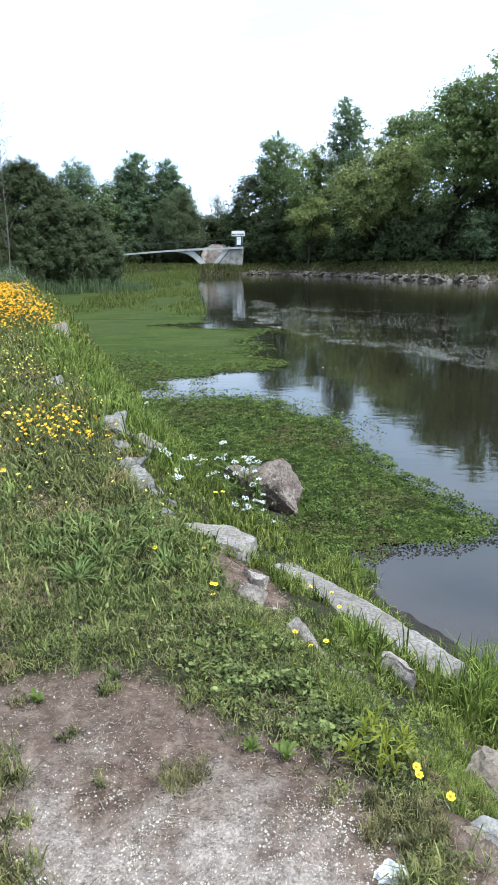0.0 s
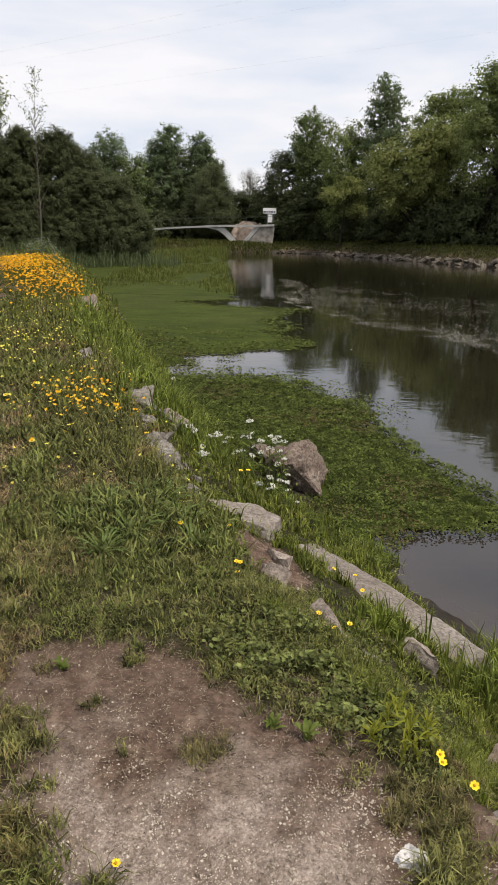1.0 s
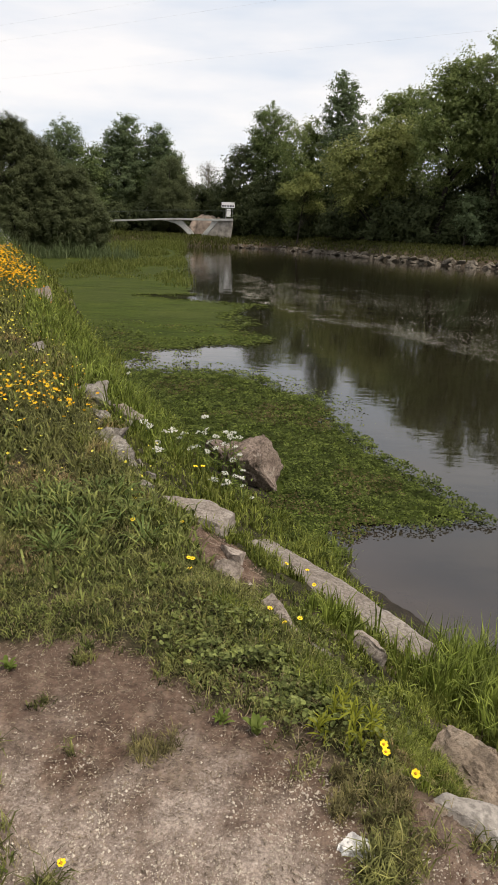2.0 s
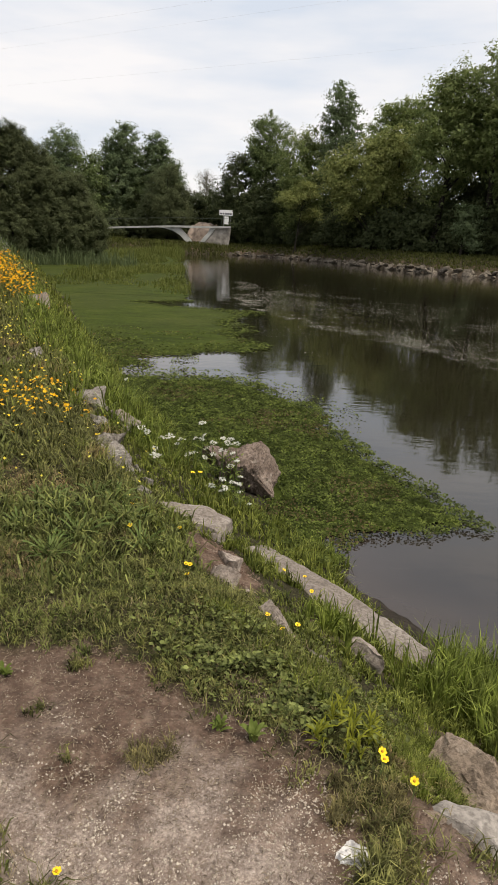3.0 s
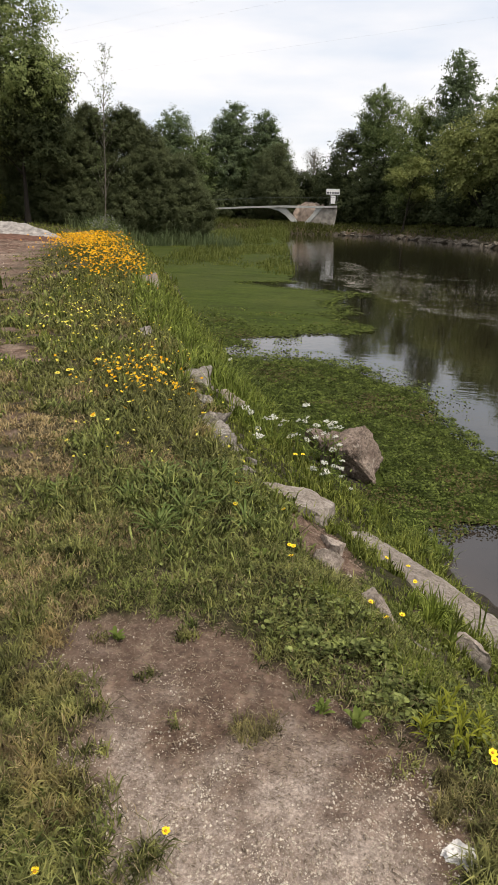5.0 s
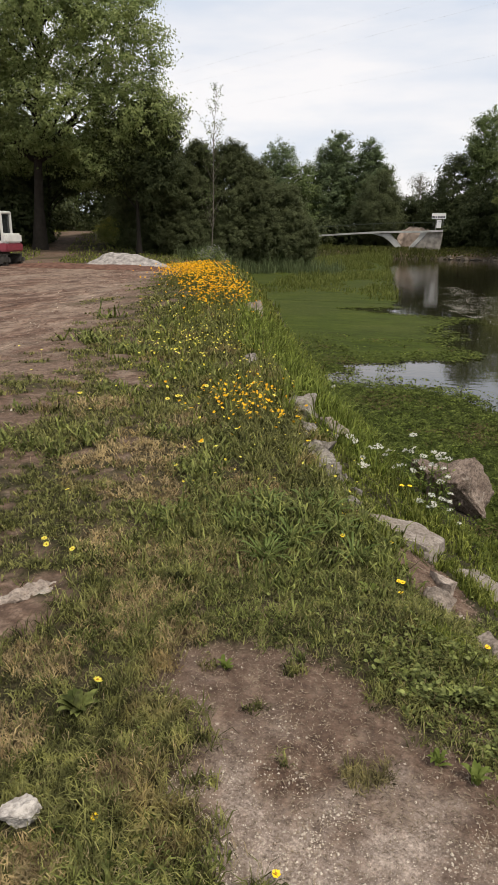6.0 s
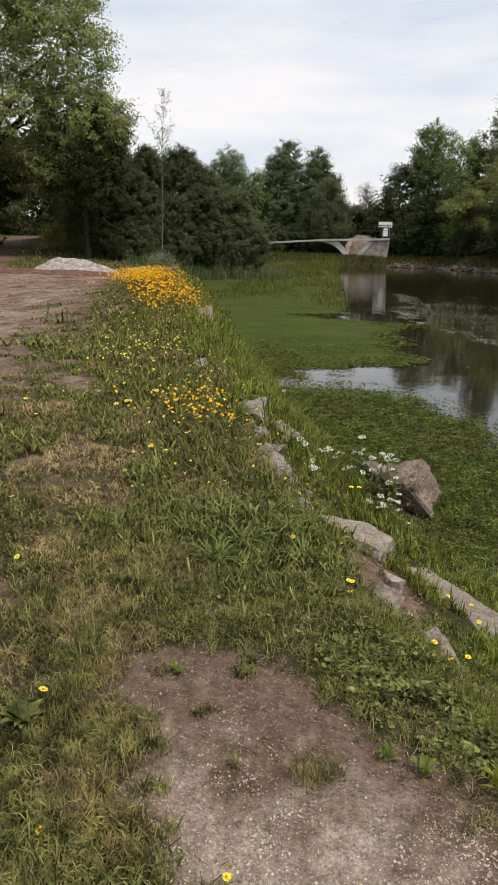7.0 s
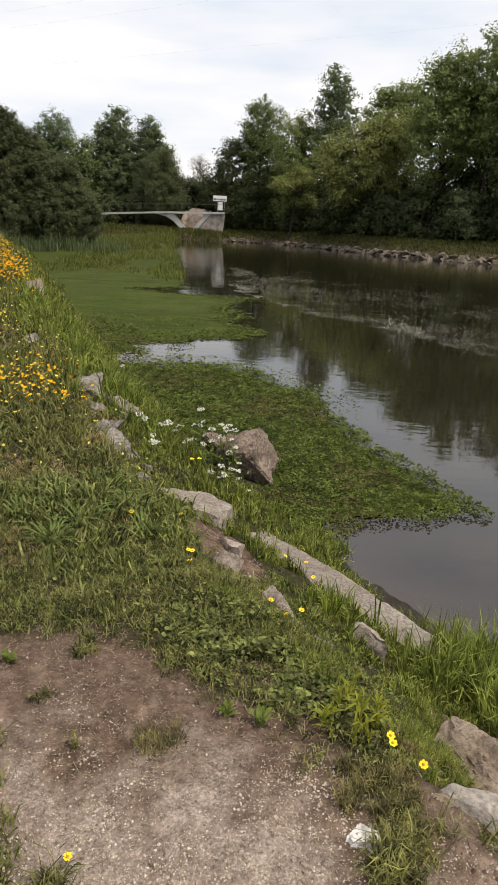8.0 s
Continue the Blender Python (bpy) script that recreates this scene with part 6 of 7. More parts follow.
bm.to_mesh(CENTRE)
bm.free()
CENTRE.materials.append(MAT_CENTRE)


def yellow_flower(x, y, z, rng, k=1.0):
    g = float(land(x, y))
    h = max(0.03, z - g)
    root = thing("yellow_flower", None, None, "single yellow daisy-like flower on a thin stem in grass", "flower", "yellow flowers in the grass")
    root.matrix_basis = pose(x, y, g, 0, 0, rng.uniform(-50, 50))
    t = np.linspace(0, 1, 5)
    p = np.stack([0.02 * np.sin(t * 2), 0.012 * t, t * h], 1)
    v, f = tube_arrays(p, np.full(5, 0.0014), 4)
    part("stem", mesh("stem", v, f, True), MAT_STEM, root)
    b = part("petals", BLOOM_PALE if x < -0.9 else BLOOM, None, root)
    b.matrix_basis = pose(p[-1][0], p[-1][1], h, rng.uniform(-5, 28), rng.uniform(-22, 22)) @ Matrix.Diagonal((k, k, k, 1))
    c = part("centre", CENTRE, None, root)
    c.matrix_basis = pose(p[-1][0], p[-1][1], h + 0.002) @ Matrix.Diagonal((k, k, k, 1))


rng = np.random.default_rng(55)
for fx, fy, fz in [(0.578, 1.545, 0.08), (0.567, 1.542, 0.072), (0.64, 1.44, 0.08), (-0.30, 1.21, 0.03), (0.35, 2.42, -0.08), (0.31, 2.5, -0.08), (0.44, 2.44, -0.09), (-0.07, 2.7, -0.06),
                   (-0.07, 2.9, -0.06), (-0.09, 2.9, -0.06), (-0.15, 3.33, -0.06), (-0.42, 3.44, -0.03), (-0.48, 3.34, -0.03), (0.61, 3.27, -0.4), (0.6, 3.41, -0.4), (0.49, 3.48, -0.4),
                   (-0.15, 4.94, -0.33), (-0.09, 4.94, -0.33), (-1.03, 1.69, 0.07), (-1.61, 2.51, 0.08), (-1.8, 2.57, 0.08), (-1.76, 2.52, 0.08), (-2.01, 3.14, 0.1), (-1.57, 4.24, 0.1),
                   (-1.58, 3.77, 0.08), (-0.38, 3.1, 0.05), (-3.16, 5.31, 0.1), (-2.26, 5.28, 0.12), (-2.21, 5.41, 0.12), (-2.1, 5.89, 0.12), (-0.58, 1.07, 0.03), (-0.81, 1.24, 0.03)]:
    yellow_flower(fx, fy, fz, rng, (0.68 if fy < 1.3 else 0.78) if fy < 4 else 1.2)


def flower_crowd(name, n, place, r0, r1, lift0, lift1, material, label, seed):
    """Many small flower heads on stems."""
    rng = np.random.default_rng(seed)
    x, y = place(n, rng)
    ok = bank_place(x, y) < 0.35
    x, y = x[ok], y[ok]
    g = land(x, y)
    z = g + rng.uniform(lift0, lift1, len(x))
    nor = np.stack([rng.normal(0, 0.45, len(x)), rng.normal(-0.25, 0.45, len(x)), np.ones(len(x))], 1)
    v, f = discs(np.stack([x, y, z], 1), nor, rng.uniform(r0, r1, len(x)) * 1.15, rng, 12 if len(x) < 800 else 8, 0.12, 0.6)
    thing(name, mesh(name, v, f), material, label, "flowers", kind="stuff")
    base = np.stack([x, y, g], 1)
    v, f = blades(base, (z - g) * 1.0, np.full(len(x), r0 * 0.22), np.full(len(x), 0.02), rng)
    thing(name + "_stems", mesh(name + "_stems", v, f), MAT_REED, "thin green flower stems", "flowers", kind="stuff")


def crest(n, rng):
    q = 0.92 - 1.05 * rng.random(n) ** 1.4
    return -4.4 - q * 3.9 + rng.normal(0, 0.36, n), 13.4 + q * 8.0 + rng.normal(0, 0.8, n)


def cluster(n, rng):
    q = rng.random(n)
    return -1.28 - q * 0.6 + rng.normal(0, 0.22, n), 5.2 + q * 0.65 + rng.normal(0, 0.35, n)


def patch(n, rng):
    return -3.05 + rng.normal(0, 0.4, n), 8.2 + rng.normal(0, 0.55, n)


def strewn(n, rng):
    q = rng.random(n)
    return -1.6 - q * 3.0 + rng.normal(0, 0.7, n), 5 + q * 8.5 + rng.normal(0, 0.8, n)


def sprinkled(n, rng):
    q = rng.random(n)
    return -0.8 - q * 0.8 + rng.normal(0, 0.45, n), 3.9 + q * 2.8 + rng.normal(0, 0.4, n)


flower_crowd("orange_flower_crowd", 2500, crest, 0.016, 0.030, 0.3, 0.62, MAT_ORANGE, "crowd of orange-yellow flowers on the bank crest", 401)
flower_crowd("orange_flower_cluster", 165, cluster, 0.010, 0.018, 0.08, 0.2, MAT_GOLD, "cluster of orange-yellow flowers in the grass", 402)
flower_crowd("pale_flower_scatter", 340, strewn, 0.009, 0.016, 0.1, 0.26, MAT_PALE_YELLOW, "pale yellow flowers strewn through tall grass", 403)
flower_crowd("pale_flower_patch", 70, patch, 0.012, 0.018, 0.1, 0.24, MAT_PALE_YELLOW, "patch of pale yellow flowers below the crest", 405)
flower_crowd("small_flower_scatter", 90, sprinkled, 0.006, 0.011, 0.06, 0.15, MAT_PALE_YELLOW, "tiny yellow flowers sprinkled in grass", 404)


def umbel_mesh(seed, r=0.05):
    """A flat head of small florets gathered in a dozen knots."""
    rng = np.random.default_rng(seed)
    k = 13
    a, q = rng.uniform(0, 2 * np.pi, k), rng.uniform(0.05, 1, k) ** 0.5
    knots = np.stack([np.cos(a) * q * r, np.sin(a) * q * r, 0.012 * (1 - q * q)], 1)
    p = np.repeat(knots, 12, 0)
    p = p + rng.normal(0, 1, p.shape) * [r * 0.15, r * 0.15, 0.004]
    v, f = discs(p, rng.normal(0, 0.35, p.shape) + [0, 0, 1], rng.uniform(0.0034, 0.0052, len(p)), rng, 5, 0.1)
    me = mesh("umbel", v, f)
    me.materials.append(MAT_WHITE_PETAL)
    return me


UMBELS = [umbel_mesh(500 + i, 0.026 + 0.006 * i) for i in range(3)]


def umbel_flower(x, y, z, rng):
    g = max(float(land(x, y)), WATER)
    root = thing("umbel_flower", None, None, "white umbel flower on a green stalk by the boulder", "flower", "white umbels by the boulder")
    root.matrix_basis = pose(x, y, g)
    h = max(0.1, z - g)
    t = np.linspace(0, 1, 6)
    bend = rng.normal(0, 0.03, 2)
    p = np.stack([bend[0] * np.sin(t * 2.5), bend[1] * np.sin(t * 2.5), t * h], 1)
    v, f = tube_arrays(p, 0.003 * (1.2 - 0.5 * t), 5)
    part("stem", mesh("stem", v, f, True), MAT_STEM, root)
    rays = []
    for i in range(9):
        a = i * 2 * math.pi / 9
        e = p[-1] + np.array([math.cos(a) * 0.019, math.sin(a) * 0.019, 0.009])
        rays.append(tube_arrays(np.stack([p[-1] - [0, 0, 0.02], (p[-1] + e) / 2, e]), np.full(3, 0.001), 3))
    v, f = join_arrays(rays)
    part("rays", mesh("rays", v, f, True), MAT_STEM, root)
    u = part("umbel", UMBELS[rng.integers(3)], None, root)
    u.matrix_basis = pose(p[-1][0], p[-1][1], h, rng.uniform(-15, 25), rng.uniform(-20, 20), rng.uniform(0, 360))
    n = 14
    c = p[rng.integers(1, 5, n)] + rng.normal(0, 0.03, (n, 3))
    v, f = leaves(c, rng.normal(size=(n, 3)) + [0, 0, 1], 0.05, 0.018, rng)
    part("leaves", mesh("leaves", v, f), MAT_WEED, root)


for ux, uy, uz in [(-0.02, 5.75, -0.28), (-0.07, 5.75, -0.31), (0.03, 5.75, -0.34), (-0.02, 5.75, -0.4), (0.02, 5.75, -0.45), (-0.06, 5.75, -0.48), (0.11, 5.75, -0.3), (0.16, 5.75, -0.33), (0.22, 5.75, -0.34),
                   (0.15, 5.75, -0.28), (-0.15, 5.75, -0.3), (-0.27, 5.75, -0.32), (-0.31, 5.75, -0.37), (-0.44, 5.75, -0.31), (-0.48, 5.75, -0.41), (-0.2, 5.75, -0.46), (-0.16, 5.75, -0.44), (-0.37, 5.75, -0.28),
                   (-0.64, 5.75, -0.21), (-0.59, 5.75, -0.25), (0.19, 5.75, -0.56), (-0.09, 5.75, -0.15), (0.05, 5.3, -0.61), (0.02, 5.3, -0.6), (0.13, 5.3, -0.53), (0.15, 5.3, -0.6), (0.26, 5.3, -0.56),
                   (0.28, 5.3, -0.65), (0.11, 5.3, -0.78), (0.37, 5.3, -0.84), (-0.46, 5.3, -0.44), (-0.44, 5.3, -0.47), (0.18, 5.7, -0.42), (0.24, 5.68, -0.48), (0.1, 5.7, -0.4), (0.3, 5.62, -0.62), (0.22, 5.6, -0.66), (-1.24, 9.0, -0.49)]:
    umbel_flower(ux, uy, uz, rng)


# ---- weeds and tufts near the path ----
def strip_leaf(L, w, arch, seg=5, rise=0.62):
    """One long leaf arching outwards along +x."""
    bm = bmesh.new()
    rows = []
    for i in range(seg + 1):
        t = i / seg
        x, z = L * t * math.cos(arch * t * 0.8), L * rise * math.sin(math.pi * 0.5 * t) * (1 - 0.55 * t * arch)
        ww = w * math.sin(math.pi * (0.12 + 0.88 * t)) ** 0.7 if t < 1 else 0.0005
        rows.append([bm.verts.new((x, -ww / 2, z + ww * 0.25)), bm.verts.new((x, 0, z)), bm.verts.new((x, ww / 2, z + ww * 0.25))])
    for a, b in zip(rows, rows[1:]):
        for k in range(2):
            bm.faces.new((a[k], a[k + 1], b[k + 1], b[k]))
    me = bpy.data.meshes.new("leaf")
    bm.to_mesh(me)
    bm.free()
    for p in me.polygons:
        p.use_smooth = True
    return me


LEAF_SHORT, LEAF_LONG, LEAF_LIME = strip_leaf(0.07, 0.018, 0.7), strip_leaf(0.27, 0.013, 1.05, 7, 0.45), strip_leaf(0.10, 0.013, 0.6)
LEAF_BROAD = strip_leaf(0.08, 0.026, 0.4)
LEAF_BROAD.materials.append(MAT_DEEP)
LEAF_SHORT.materials.append(MAT_WEED), LEAF_LONG.materials.append(MAT_STRAP), LEAF_LIME.materials.append(MAT_LIME)


def rosette(name, x, y, data, n, k, label, seed, up=15):
    rng = np.random.default_rng(seed)
    root = thing(name, None, None, label, "weed", "weeds beside the path")
    root.matrix_basis = pose(x, y, float(land(x, y)) - 0.003)
    for i in range(n):
        ob = part("leaf", data, None, root)
        s = k * rng.uniform(0.65, 1.15)
        ob.matrix_basis = pose(rng.normal(0, 0.006), rng.normal(0, 0.006), 0, 0, -rng.uniform(0, up), i * 360 / n * 2.4 + rng.normal(0, 14)) @ Matrix.Diagonal((s, s, s, 1))


rosette("weed_rosette", 0.105, 1.735, LEAF_SHORT, 12, 0.75, "small green weed rosette on bare soil", 601, 40)
rosette("weed_rosette", 0.213, 1.676, LEAF_SHORT, 15, 1.0, "green weed rosette at the path edge", 602, 45)
rosette("weed_rosette", -0.65, 1.98, LEAF_SHORT, 10, 0.8, "small green weed rosette on bare soil", 603, 30)
rosette("weed_rosette", -1.05, 1.62, LEAF_BROAD, 18, 1.0, "flat pale-green weed rosette in grass", 604, 15)
rosette("weed_rosette", -0.2, 2.72, LEAF_SHORT, 11, 1.2, "green weed rosette in short grass", 605, 20)
rosette("long_leaf_plant", -0.62, 3.05, LEAF_LONG, 34, 0.9, "plant with long drooping strap leaves", 606, 16)
rosette("long_leaf_plant", -0.42, 3.25, LEAF_LONG, 30, 0.85, "plant with long drooping strap leaves", 607, 16)
rosette("long_leaf_plant", -0.8, 3.35, LEAF_LONG, 28, 0.85, "plant with long drooping strap leaves", 608, 16)
for i, (px, py) in enumerate([(-1.3, 3.1), (-0.3, 3.0), (-0.72, 2.85), (-0.5, 3.5), (-0.95, 3.15), (-0.65, 3.6), (-0.9, 3.5)]):
    rosette("long_leaf_plant", px, py, LEAF_LONG, 26, 0.72 + 0.07 * (i % 4), "tuft of long grassy leaves in the lawn", 609 + i, 22)


def lime_weed(x, y, h, seed):
    rng = np.random.default_rng(seed)
    root = thing("lime_weed", None, None, "bright yellow-green weed with pointed leaves", "weed", "lime weeds at the path edge")
    g = float(land(x, y))
    root.matrix_basis = pose(x, y, g, rng.uniform(-28, 28), rng.uniform(-28, 28), rng.uniform(0, 360))
    t = np.linspace(0, 1, 5)
    v, f = tube_arrays(np.stack([0 * t, 0 * t, t * h], 1), np.full(5, 0.002), 5)
    part("stem", mesh("stem", v, f, True), MAT_LIME, root)
    for i in range(15):
        ob = part("leaf", LEAF_LIME, None, root)
        s = rng.uniform(0.32, 0.62)
        ob.matrix_basis = pose(0, 0, h * (0.15 + 0.85 * i / 14), rng.uniform(-25, 25), -rng.uniform(-20, 55), i * 137 + rng.uniform(-40, 40)) @ Matrix.Diagonal((s, s, s, 1))


for i, (lx, ly, lh) in enumerate([(0.47, 1.72, 0.10), (0.52, 1.66, 0.12), (0.55, 1.74, 0.11), (0.50, 1.80, 0.09), (0.44, 1.64, 0.08), (0.58, 1.68, 0.10), (0.49, 1.60, 0.06), (0.60, 1.78, 0.09), (0.40, 1.70, 0.07), (0.54, 1.60, 0.07), (0.62, 1.72, 0.07), (0.46, 1.78, 0.08)]):
    lime_weed(lx, ly, lh, 620 + i)


def path_tuft(x, y, r, n, seed, tall=0.05):
    rng = np.random.default_rng(seed)
    sedge, soft = (x > 0.43 and y < 1.53 and x < 0.66) or (abs(x + 0.1) < 0.07 and y < 1.72), x > 0.66 and y > 1.5
    v, f = tufts(np.array([0.0]) + x + rng.normal(0, r * 0.4, 4), np.array([0.0]) + y + rng.normal(0, r * 0.3, 4), np.full(4, 1.5), np.full(4, tall * (1.25 if soft else 1)), n // 4 * (3 if soft else 2 if sedge else 1), rng, 0.0022 if soft else 0.0026 if sedge else 0.004, 0.7 if soft else 1.35 if abs(x + 0.1) < 0.07 else 1.0, r * 0.4)
    thing("grass_tuft", mesh("grass_tuft", v, f), MAT_SEDGE if sedge else MAT_LUSH if soft else MAT_GRASS, "trodden grass tuft growing on bare soil", "grass", "tufts on the path")


for i, (tx, ty, tr, tn) in enumerate([(-0.10, 1.635, 0.09, 110), (-0.16, 1.61, 0.06, 50), (-0.477, 1.79, 0.05, 60), (-0.416, 2.02, 0.07, 120), (-0.33, 1.60, 0.035, 30), (-0.55, 1.47, 0.05, 60), (-0.60, 1.62, 0.06, 60),
                                        (-0.47, 1.33, 0.05, 60), (0.02, 2.0, 0.07, 80), (-0.72, 1.98, 0.05, 40), (0.52, 1.36, 0.07, 150), (0.58, 1.42, 0.07, 150), (0.48, 1.44, 0.06, 130), (0.55, 1.50, 0.07, 150), (0.44, 1.40, 0.05, 90), (0.62, 1.50, 0.06, 120), (0.47, 1.52, 0.06, 120), (0.82, 1.28, 0.05, 40), (-0.05, 1.65, 0.07, 70), (0.78, 1.62, 0.09, 200), (0.84, 1.55, 0.07, 140), (0.72, 1.68, 0.09, 180), (0.66, 1.60, 0.08, 160), (0.80, 1.74, 0.09, 160), (0.86, 1.86, 0.10, 160), (0.90, 1.98, 0.10, 160), (0.78, 1.88, 0.10, 160), (0.72, 1.80, 0.09, 140), (0.90, 1.72, 0.07, 110), (0.84, 1.48, 0.05, 70)]):
    path_tuft(tx, ty, tr, tn, 640 + i)


def broad_leaves():
    """Clover-like leaves at the bank edge and among the lawn."""
    rng = np.random.default_rng(650)
    q = rng.random(2600)
    x = np.concatenate([0.02 + 0.44 * q + rng.normal(0, 0.13, 2600), rng.normal(0.42, 0.2, 1500), rng.uniform(-2.5, 0.5, 2600), rng.normal(-0.1, 0.3, 500)])
    y = np.concatenate([2.30 - 0.52 * q + rng.normal(0, 0.12, 2600), rng.normal(2.1, 0.24, 1500), rng.uniform(1.1, 4.5, 2600), rng.normal(4.9, 0.4, 500)])
    bush = np.concatenate([np.ones(2600), np.zeros(4600)])
    patch = np.concatenate([np.ones(4100), 0.5 * smooth(fbm(x[4100:6700], y[4100:6700], 2.0, 44), 0.0, 0.25), np.ones(500)])
    keep = (rng.random(len(x)) < patch) & (rng.random(len(x)) > bare(x, y) * 1.3) & off_stones(x, y) & (np.hypot(x - 0.1, y - 1.745) > 0.1) & (np.hypot(x - 0.213, y - 1.676) > 0.09)
    x, y, bush = x[keep], y[keep], bush[keep]
    n = len(x)
    z = land(x, y) + rng.uniform(0.012, 0.05, n) * (0.5 + 1.0 * smooth(fbm(x, y, 7, 49), -0.2, 0.3)) * (1 + 0.2 * bush)
    big = 0.8 + 0.22 * bush
    nor = np.stack([rng.normal(0, 0.4, n), rng.normal(0, 0.4, n), np.ones(n)], 1)
    c = np.stack([x, y, z], 1)
    h = n // 2
    order = rng.permutation(n)
    a, b = order[:h], order[h:]
    return join_arrays([discs(c[a], nor[a], rng.uniform(0.005, 0.0105, h) * big[a], rng, 6, 0.3), leaves(c[b], nor[b], rng.uniform(0.016, 0.032, n - h) * big[b], rng.uniform(0.010, 0.019, n - h) * big[b], rng, 0.3)])


v, f = broad_leaves()
thing("clover_leaves", mesh("clover_leaves", v, f), MAT_CLOVER, "small broad green leaves carpeting the bank edge", "weeds", kind="stuff")


def straw():
    rng = np.random.default_rng(660)
    x, y, r = scatter_polar(17000, 0.95, 15, -60, 40, rng)
    keep = (bank_place(x, y) < 0.1) & (rng.random(len(x)) < 0.35 + 0.65 * smooth(fbm(x, y, 1.9, 47), -0.05, 0.25)) & (bare(x, y) < 0.98)
    x, y, r = x[keep], y[keep], r[keep]
    n = len(x)
    base = np.stack([x, y, land(x, y) + rng.uniform(0.003, 0.03, n)], 1)
    return blades(base, rng.uniform(0.02, 0.06, n) * np.maximum(1, r / 4), 0.0018 * np.maximum(1, r / 2.2), rng.uniform(1.1, 1.55, n), rng)


v, f = straw()
thing("dead_straw", mesh("dead_straw", v, f), MAT_STRAW, "dry pale grass stalks lying in the lawn", "grass", kind="stuff")


def debris():
    """Root bits and dry crumbs on the worn soil."""
    rng = np.random.default_rng(665)
    x, y = rng.uniform(-1.05, 0.55, 17000), rng.uniform(0.95, 2.2, 17000)
    keep = (bare(x, y) > 0.3) & (rng.random(len(x)) < 0.25 + 0.75 * smooth(y + fbm(x, y, 4, 43) * 0.8, 1.4, 1.8))
    x, y = x[keep], y[keep]
    n = len(x)
    base = np.stack([x, y, land(x, y) + rng.uniform(0.001, 0.006, n)], 1)
    return leaves(base, np.stack([rng.normal(0, 0.25, n), rng.normal(0, 0.25, n), np.ones(n)], 1), rng.uniform(0.004, 0.022, n), rng.uniform(0.0015, 0.0046, n), rng, 0.35)


v, f = debris()
thing("soil_debris", mesh("soil_debris", v, f), MAT_DEBRIS, "dry roots and crumbs scattered on bare soil", "debris", kind="stuff")


def pebbles():
    rng = np.random.default_rng(670)
    x = np.concatenate([rng.uniform(-0.85, 1.05, 48000), rng.uniform(-12, -3, 2600)])
    y = np.concatenate([rng.uniform(0.95, 2.1, 48000), rng.uniform(4, 24, 2600)])
    big = np.concatenate([np.ones(48000), np.full(2600, 4.0)])
    dens = np.concatenate([0.05 + 0.95 * smooth(1.56 - 0.2 * x[:48000] - y[:48000] + fbm(x[:48000], y[:48000], 5, 42) * 0.4 + 0.35 * np.exp(-((x[:48000] - 0.30) / 0.14) ** 2 - ((y[:48000] - 1.42) / 0.2) ** 2), -0.05, 0.35), np.full(2600, 0.4)])
    keep = (rng.random(len(x)) < dens) & (bare(x, y) > 0.6)
    x, y, big = x[keep], y[keep], big[keep]
    n = len(x)
    r = np.minimum(np.exp(rng.normal(np.log(0.0019), 0.5, n)), 0.0055) * big
    c = np.stack([x, y, land(x, y) + r * 0.25], 1)
    dirs = np.array([[1, 0, -0.3], [-1, 0, -0.3], [0, 1, -0.3], [0, -1, -0.3], [0, 0, 0.9]], float)
    v = (c[:, None] + dirs[None] * r[:, None, None] * rng.uniform(0.6, 1.4, (n, 5, 1))).reshape(-1, 3)
    tri = np.array([[0, 2, 4], [2, 1, 4], [1, 3, 4], [3, 0, 4]])
    return v, (tri[None] + (np.arange(n) * 5)[:, None, None]).reshape(-1, 3)


v, f = pebbles()
thing("pebbles", mesh("pebbles", v, f), MAT_PEBBLE, "small pale gravel bits pressed into bare soil", "gravel", kind="stuff")


def clods():
    """Clods and stones lying in the dirt yard and along its ragged edge."""
    rng = np.random.default_rng(680)
    x, y, r = scatter_polar(52000, 2.6, 36, -52, -12, rng)
    d = inside(x, y, DIRT)
    keep = (d > -2.4) & (rng.random(len(x)) < 0.15 + 0.5 * np.exp(-(d / 1.2) ** 2) + 0.5 * smooth(fbm(x, y, 0.6, 88), 0.05, 0.3)) & (bare(x, y) > 0.3)
    x, y, r = x[keep], y[keep], r[keep]
    n = len(x)
    s = np.minimum(np.exp(rng.normal(np.log(0.0085), 0.65, n)), 0.022) * np.clip(r / 9, 0.4, 3)
    c = np.stack([x, y, land(x, y) + s * 0.1], 1)
    dirs = np.array([[1, 0.2, -0.2], [-1, -0.1, -0.2], [0.2, 1, -0.2], [-0.1, -1, -0.2], [0.15, 0, 0.5]], float)
    v = (c[:, None] + dirs[None] * s[:, None, None] * rng.uniform(0.5, 1.5, (n, 5, 1))).reshape(-1, 3)
    tri = np.array([[0, 2, 4], [2, 1, 4], [1, 3, 4], [3, 0, 4]])
    return v, (tri[None] + (np.arange(n) * 5)[:, None, None]).reshape(-1, 3)


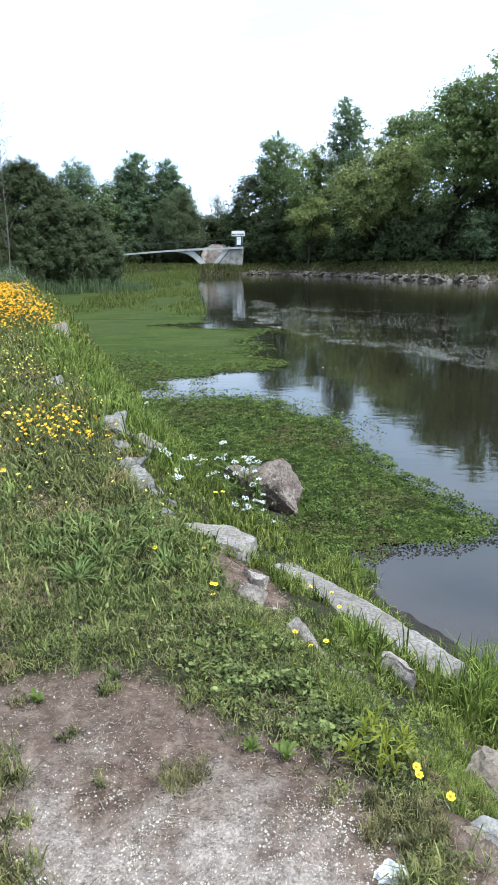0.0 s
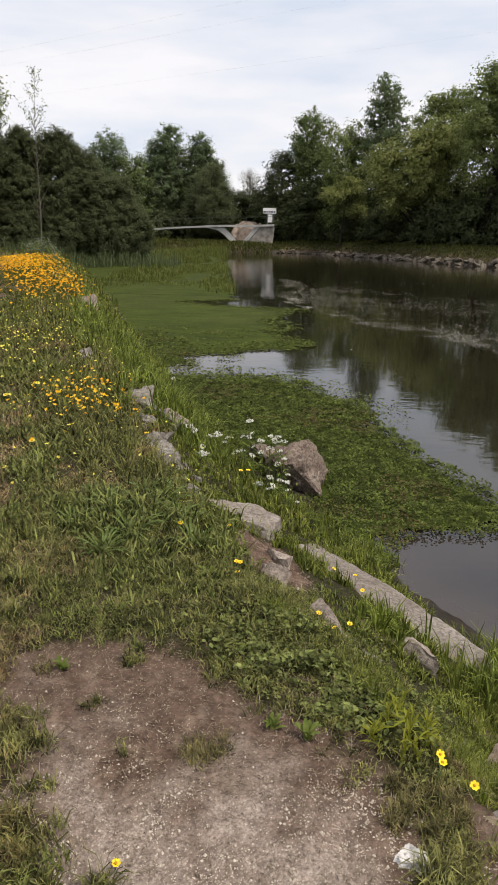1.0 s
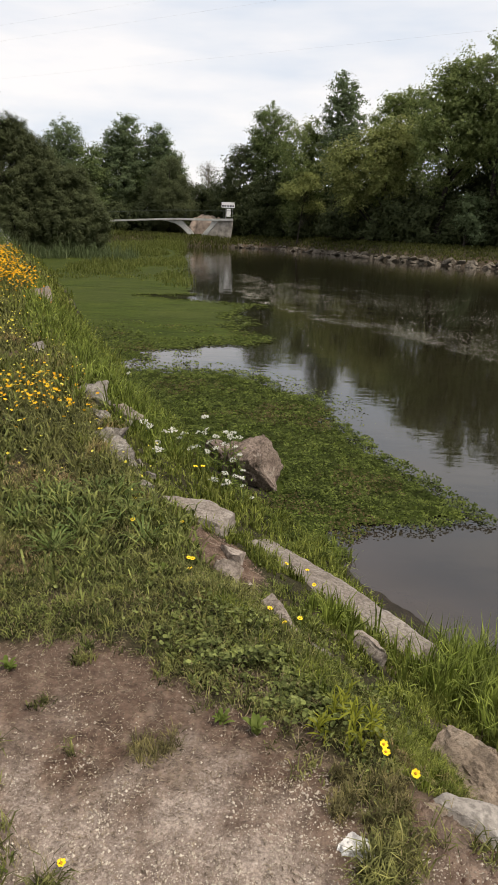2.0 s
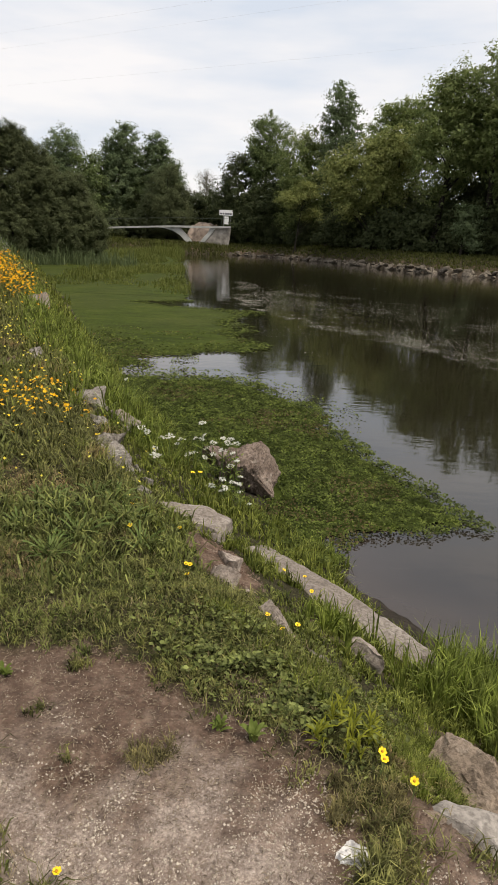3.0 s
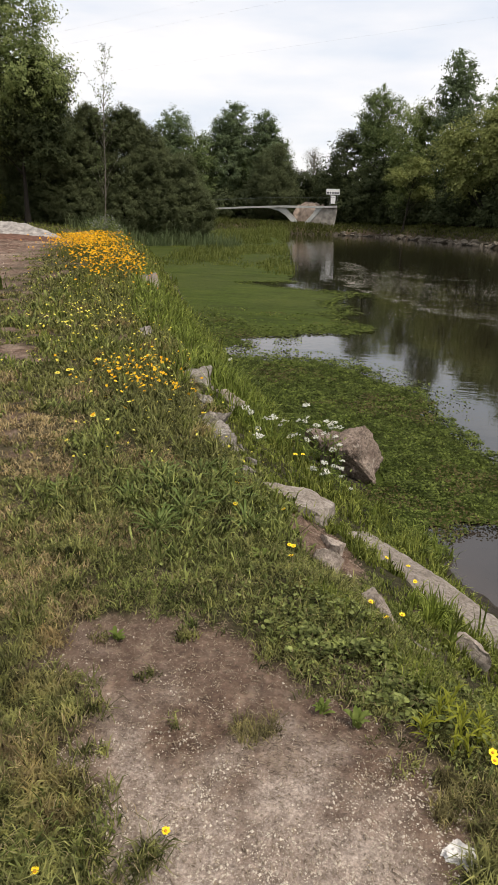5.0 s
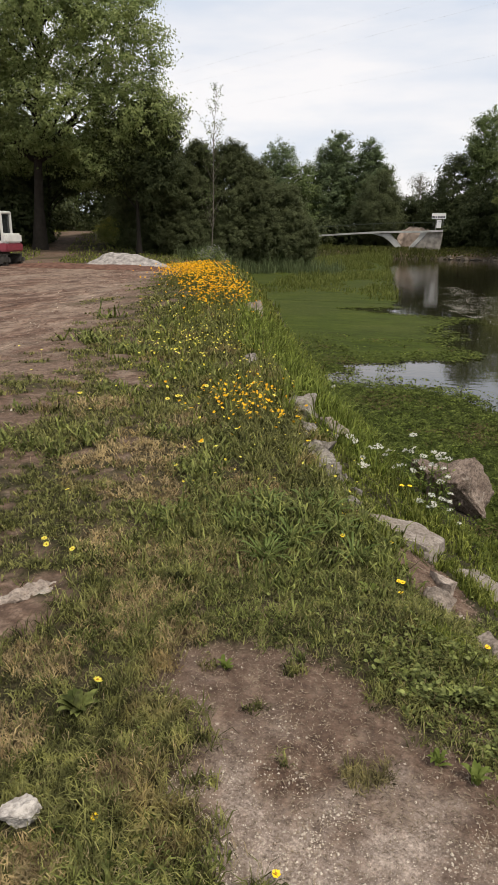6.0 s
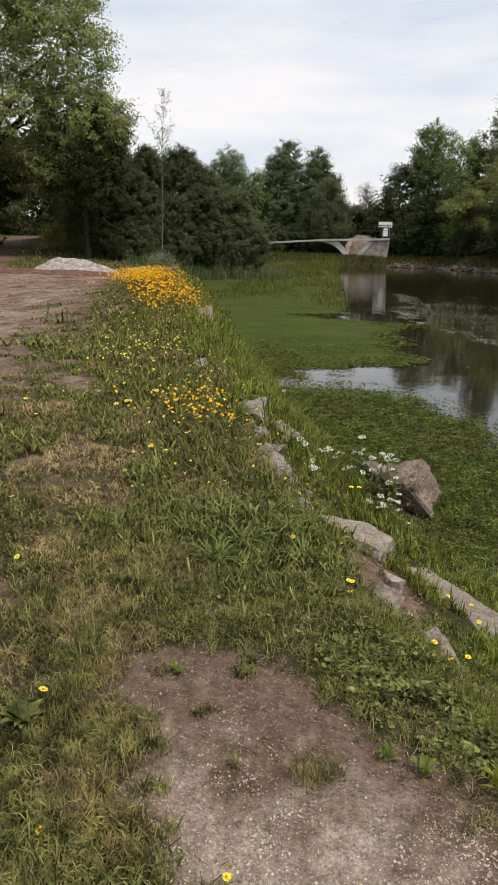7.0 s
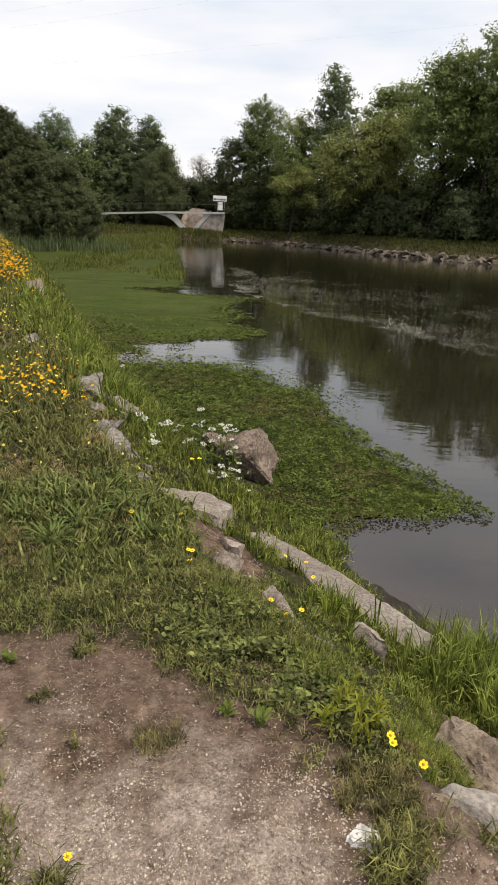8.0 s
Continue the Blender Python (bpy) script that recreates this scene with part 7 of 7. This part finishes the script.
def slip():
    """Crumbled reddish soil below the slab and round the pale rock."""
    rng = np.random.default_rng(690)
    x = np.concatenate([rng.uniform(-0.2, 0.45, 3000), rng.uniform(0.48, 1.1, 2600)])
    y = np.concatenate([rng.uniform(2.8, 3.65, 3000), rng.uniform(0.95, 1.5, 2600)])
    keep = np.maximum(inside(x, y, SLIP_BARE) + 0.06, inside(x, y, CORNER_BARE)) > 0
    x, y = x[keep], y[keep]
    n = len(x)
    s = np.minimum(np.exp(rng.normal(np.log(0.004), 0.6, n)), 0.012)
    c = np.stack([x, y, land(x, y)], 1)
    dirs = np.array([[1, 0.2, -0.2], [-1, -0.1, -0.2], [0.2, 1, -0.2], [-0.1, -1, -0.2], [0.15, 0, 0.7]], float)
    v = (c[:, None] + dirs[None] * s[:, None, None] * rng.uniform(0.5, 1.5, (n, 5, 1))).reshape(-1, 3)
    tri = np.array([[0, 2, 4], [2, 1, 4], [1, 3, 4], [3, 0, 4]])
    return v, (tri[None] + (np.arange(n) * 5)[:, None, None]).reshape(-1, 3)


v, f = slip()
thing("crumbled_soil", mesh("crumbled_soil", v, f), MAT_YARD_SOIL, "crumbled reddish soil and stone bits below the slab", "soil", kind="stuff")
v, f = clods()
thing("soil_clods", mesh("soil_clods", v, f), MAT_YARD_SOIL, "reddish soil clods and stones of the dirt yard", "soil", kind="stuff")


def yard_grass():
    """Coarse grass beside the track under the trees."""
    rng = np.random.default_rng(695)
    x, y = rng.uniform(-40, -8, 30000), rng.uniform(30, 66, 30000)
    q = -x / y
    keep = (q > 0.3) & (q < 0.75) & (inside(x, y, TRACK) + fbm(x, y, 0.7, 6) * 0.8 < 0) & (bare(x, y) < 0.5) & (rng.random(len(x)) < 0.6)
    x, y = x[keep], y[keep]
    n = len(x)
    return blades(np.stack([x, y, land(x, y)], 1), rng.uniform(0.06, 0.28, n), rng.uniform(0.03, 0.08, n), np.abs(rng.normal(0.7, 0.4, n)), rng)


v, f = yard_grass()
thing("track_grass", mesh("track_grass", v, f), MAT_TALL, "rough grass beside the dirt track under trees", "grass", kind="stuff")
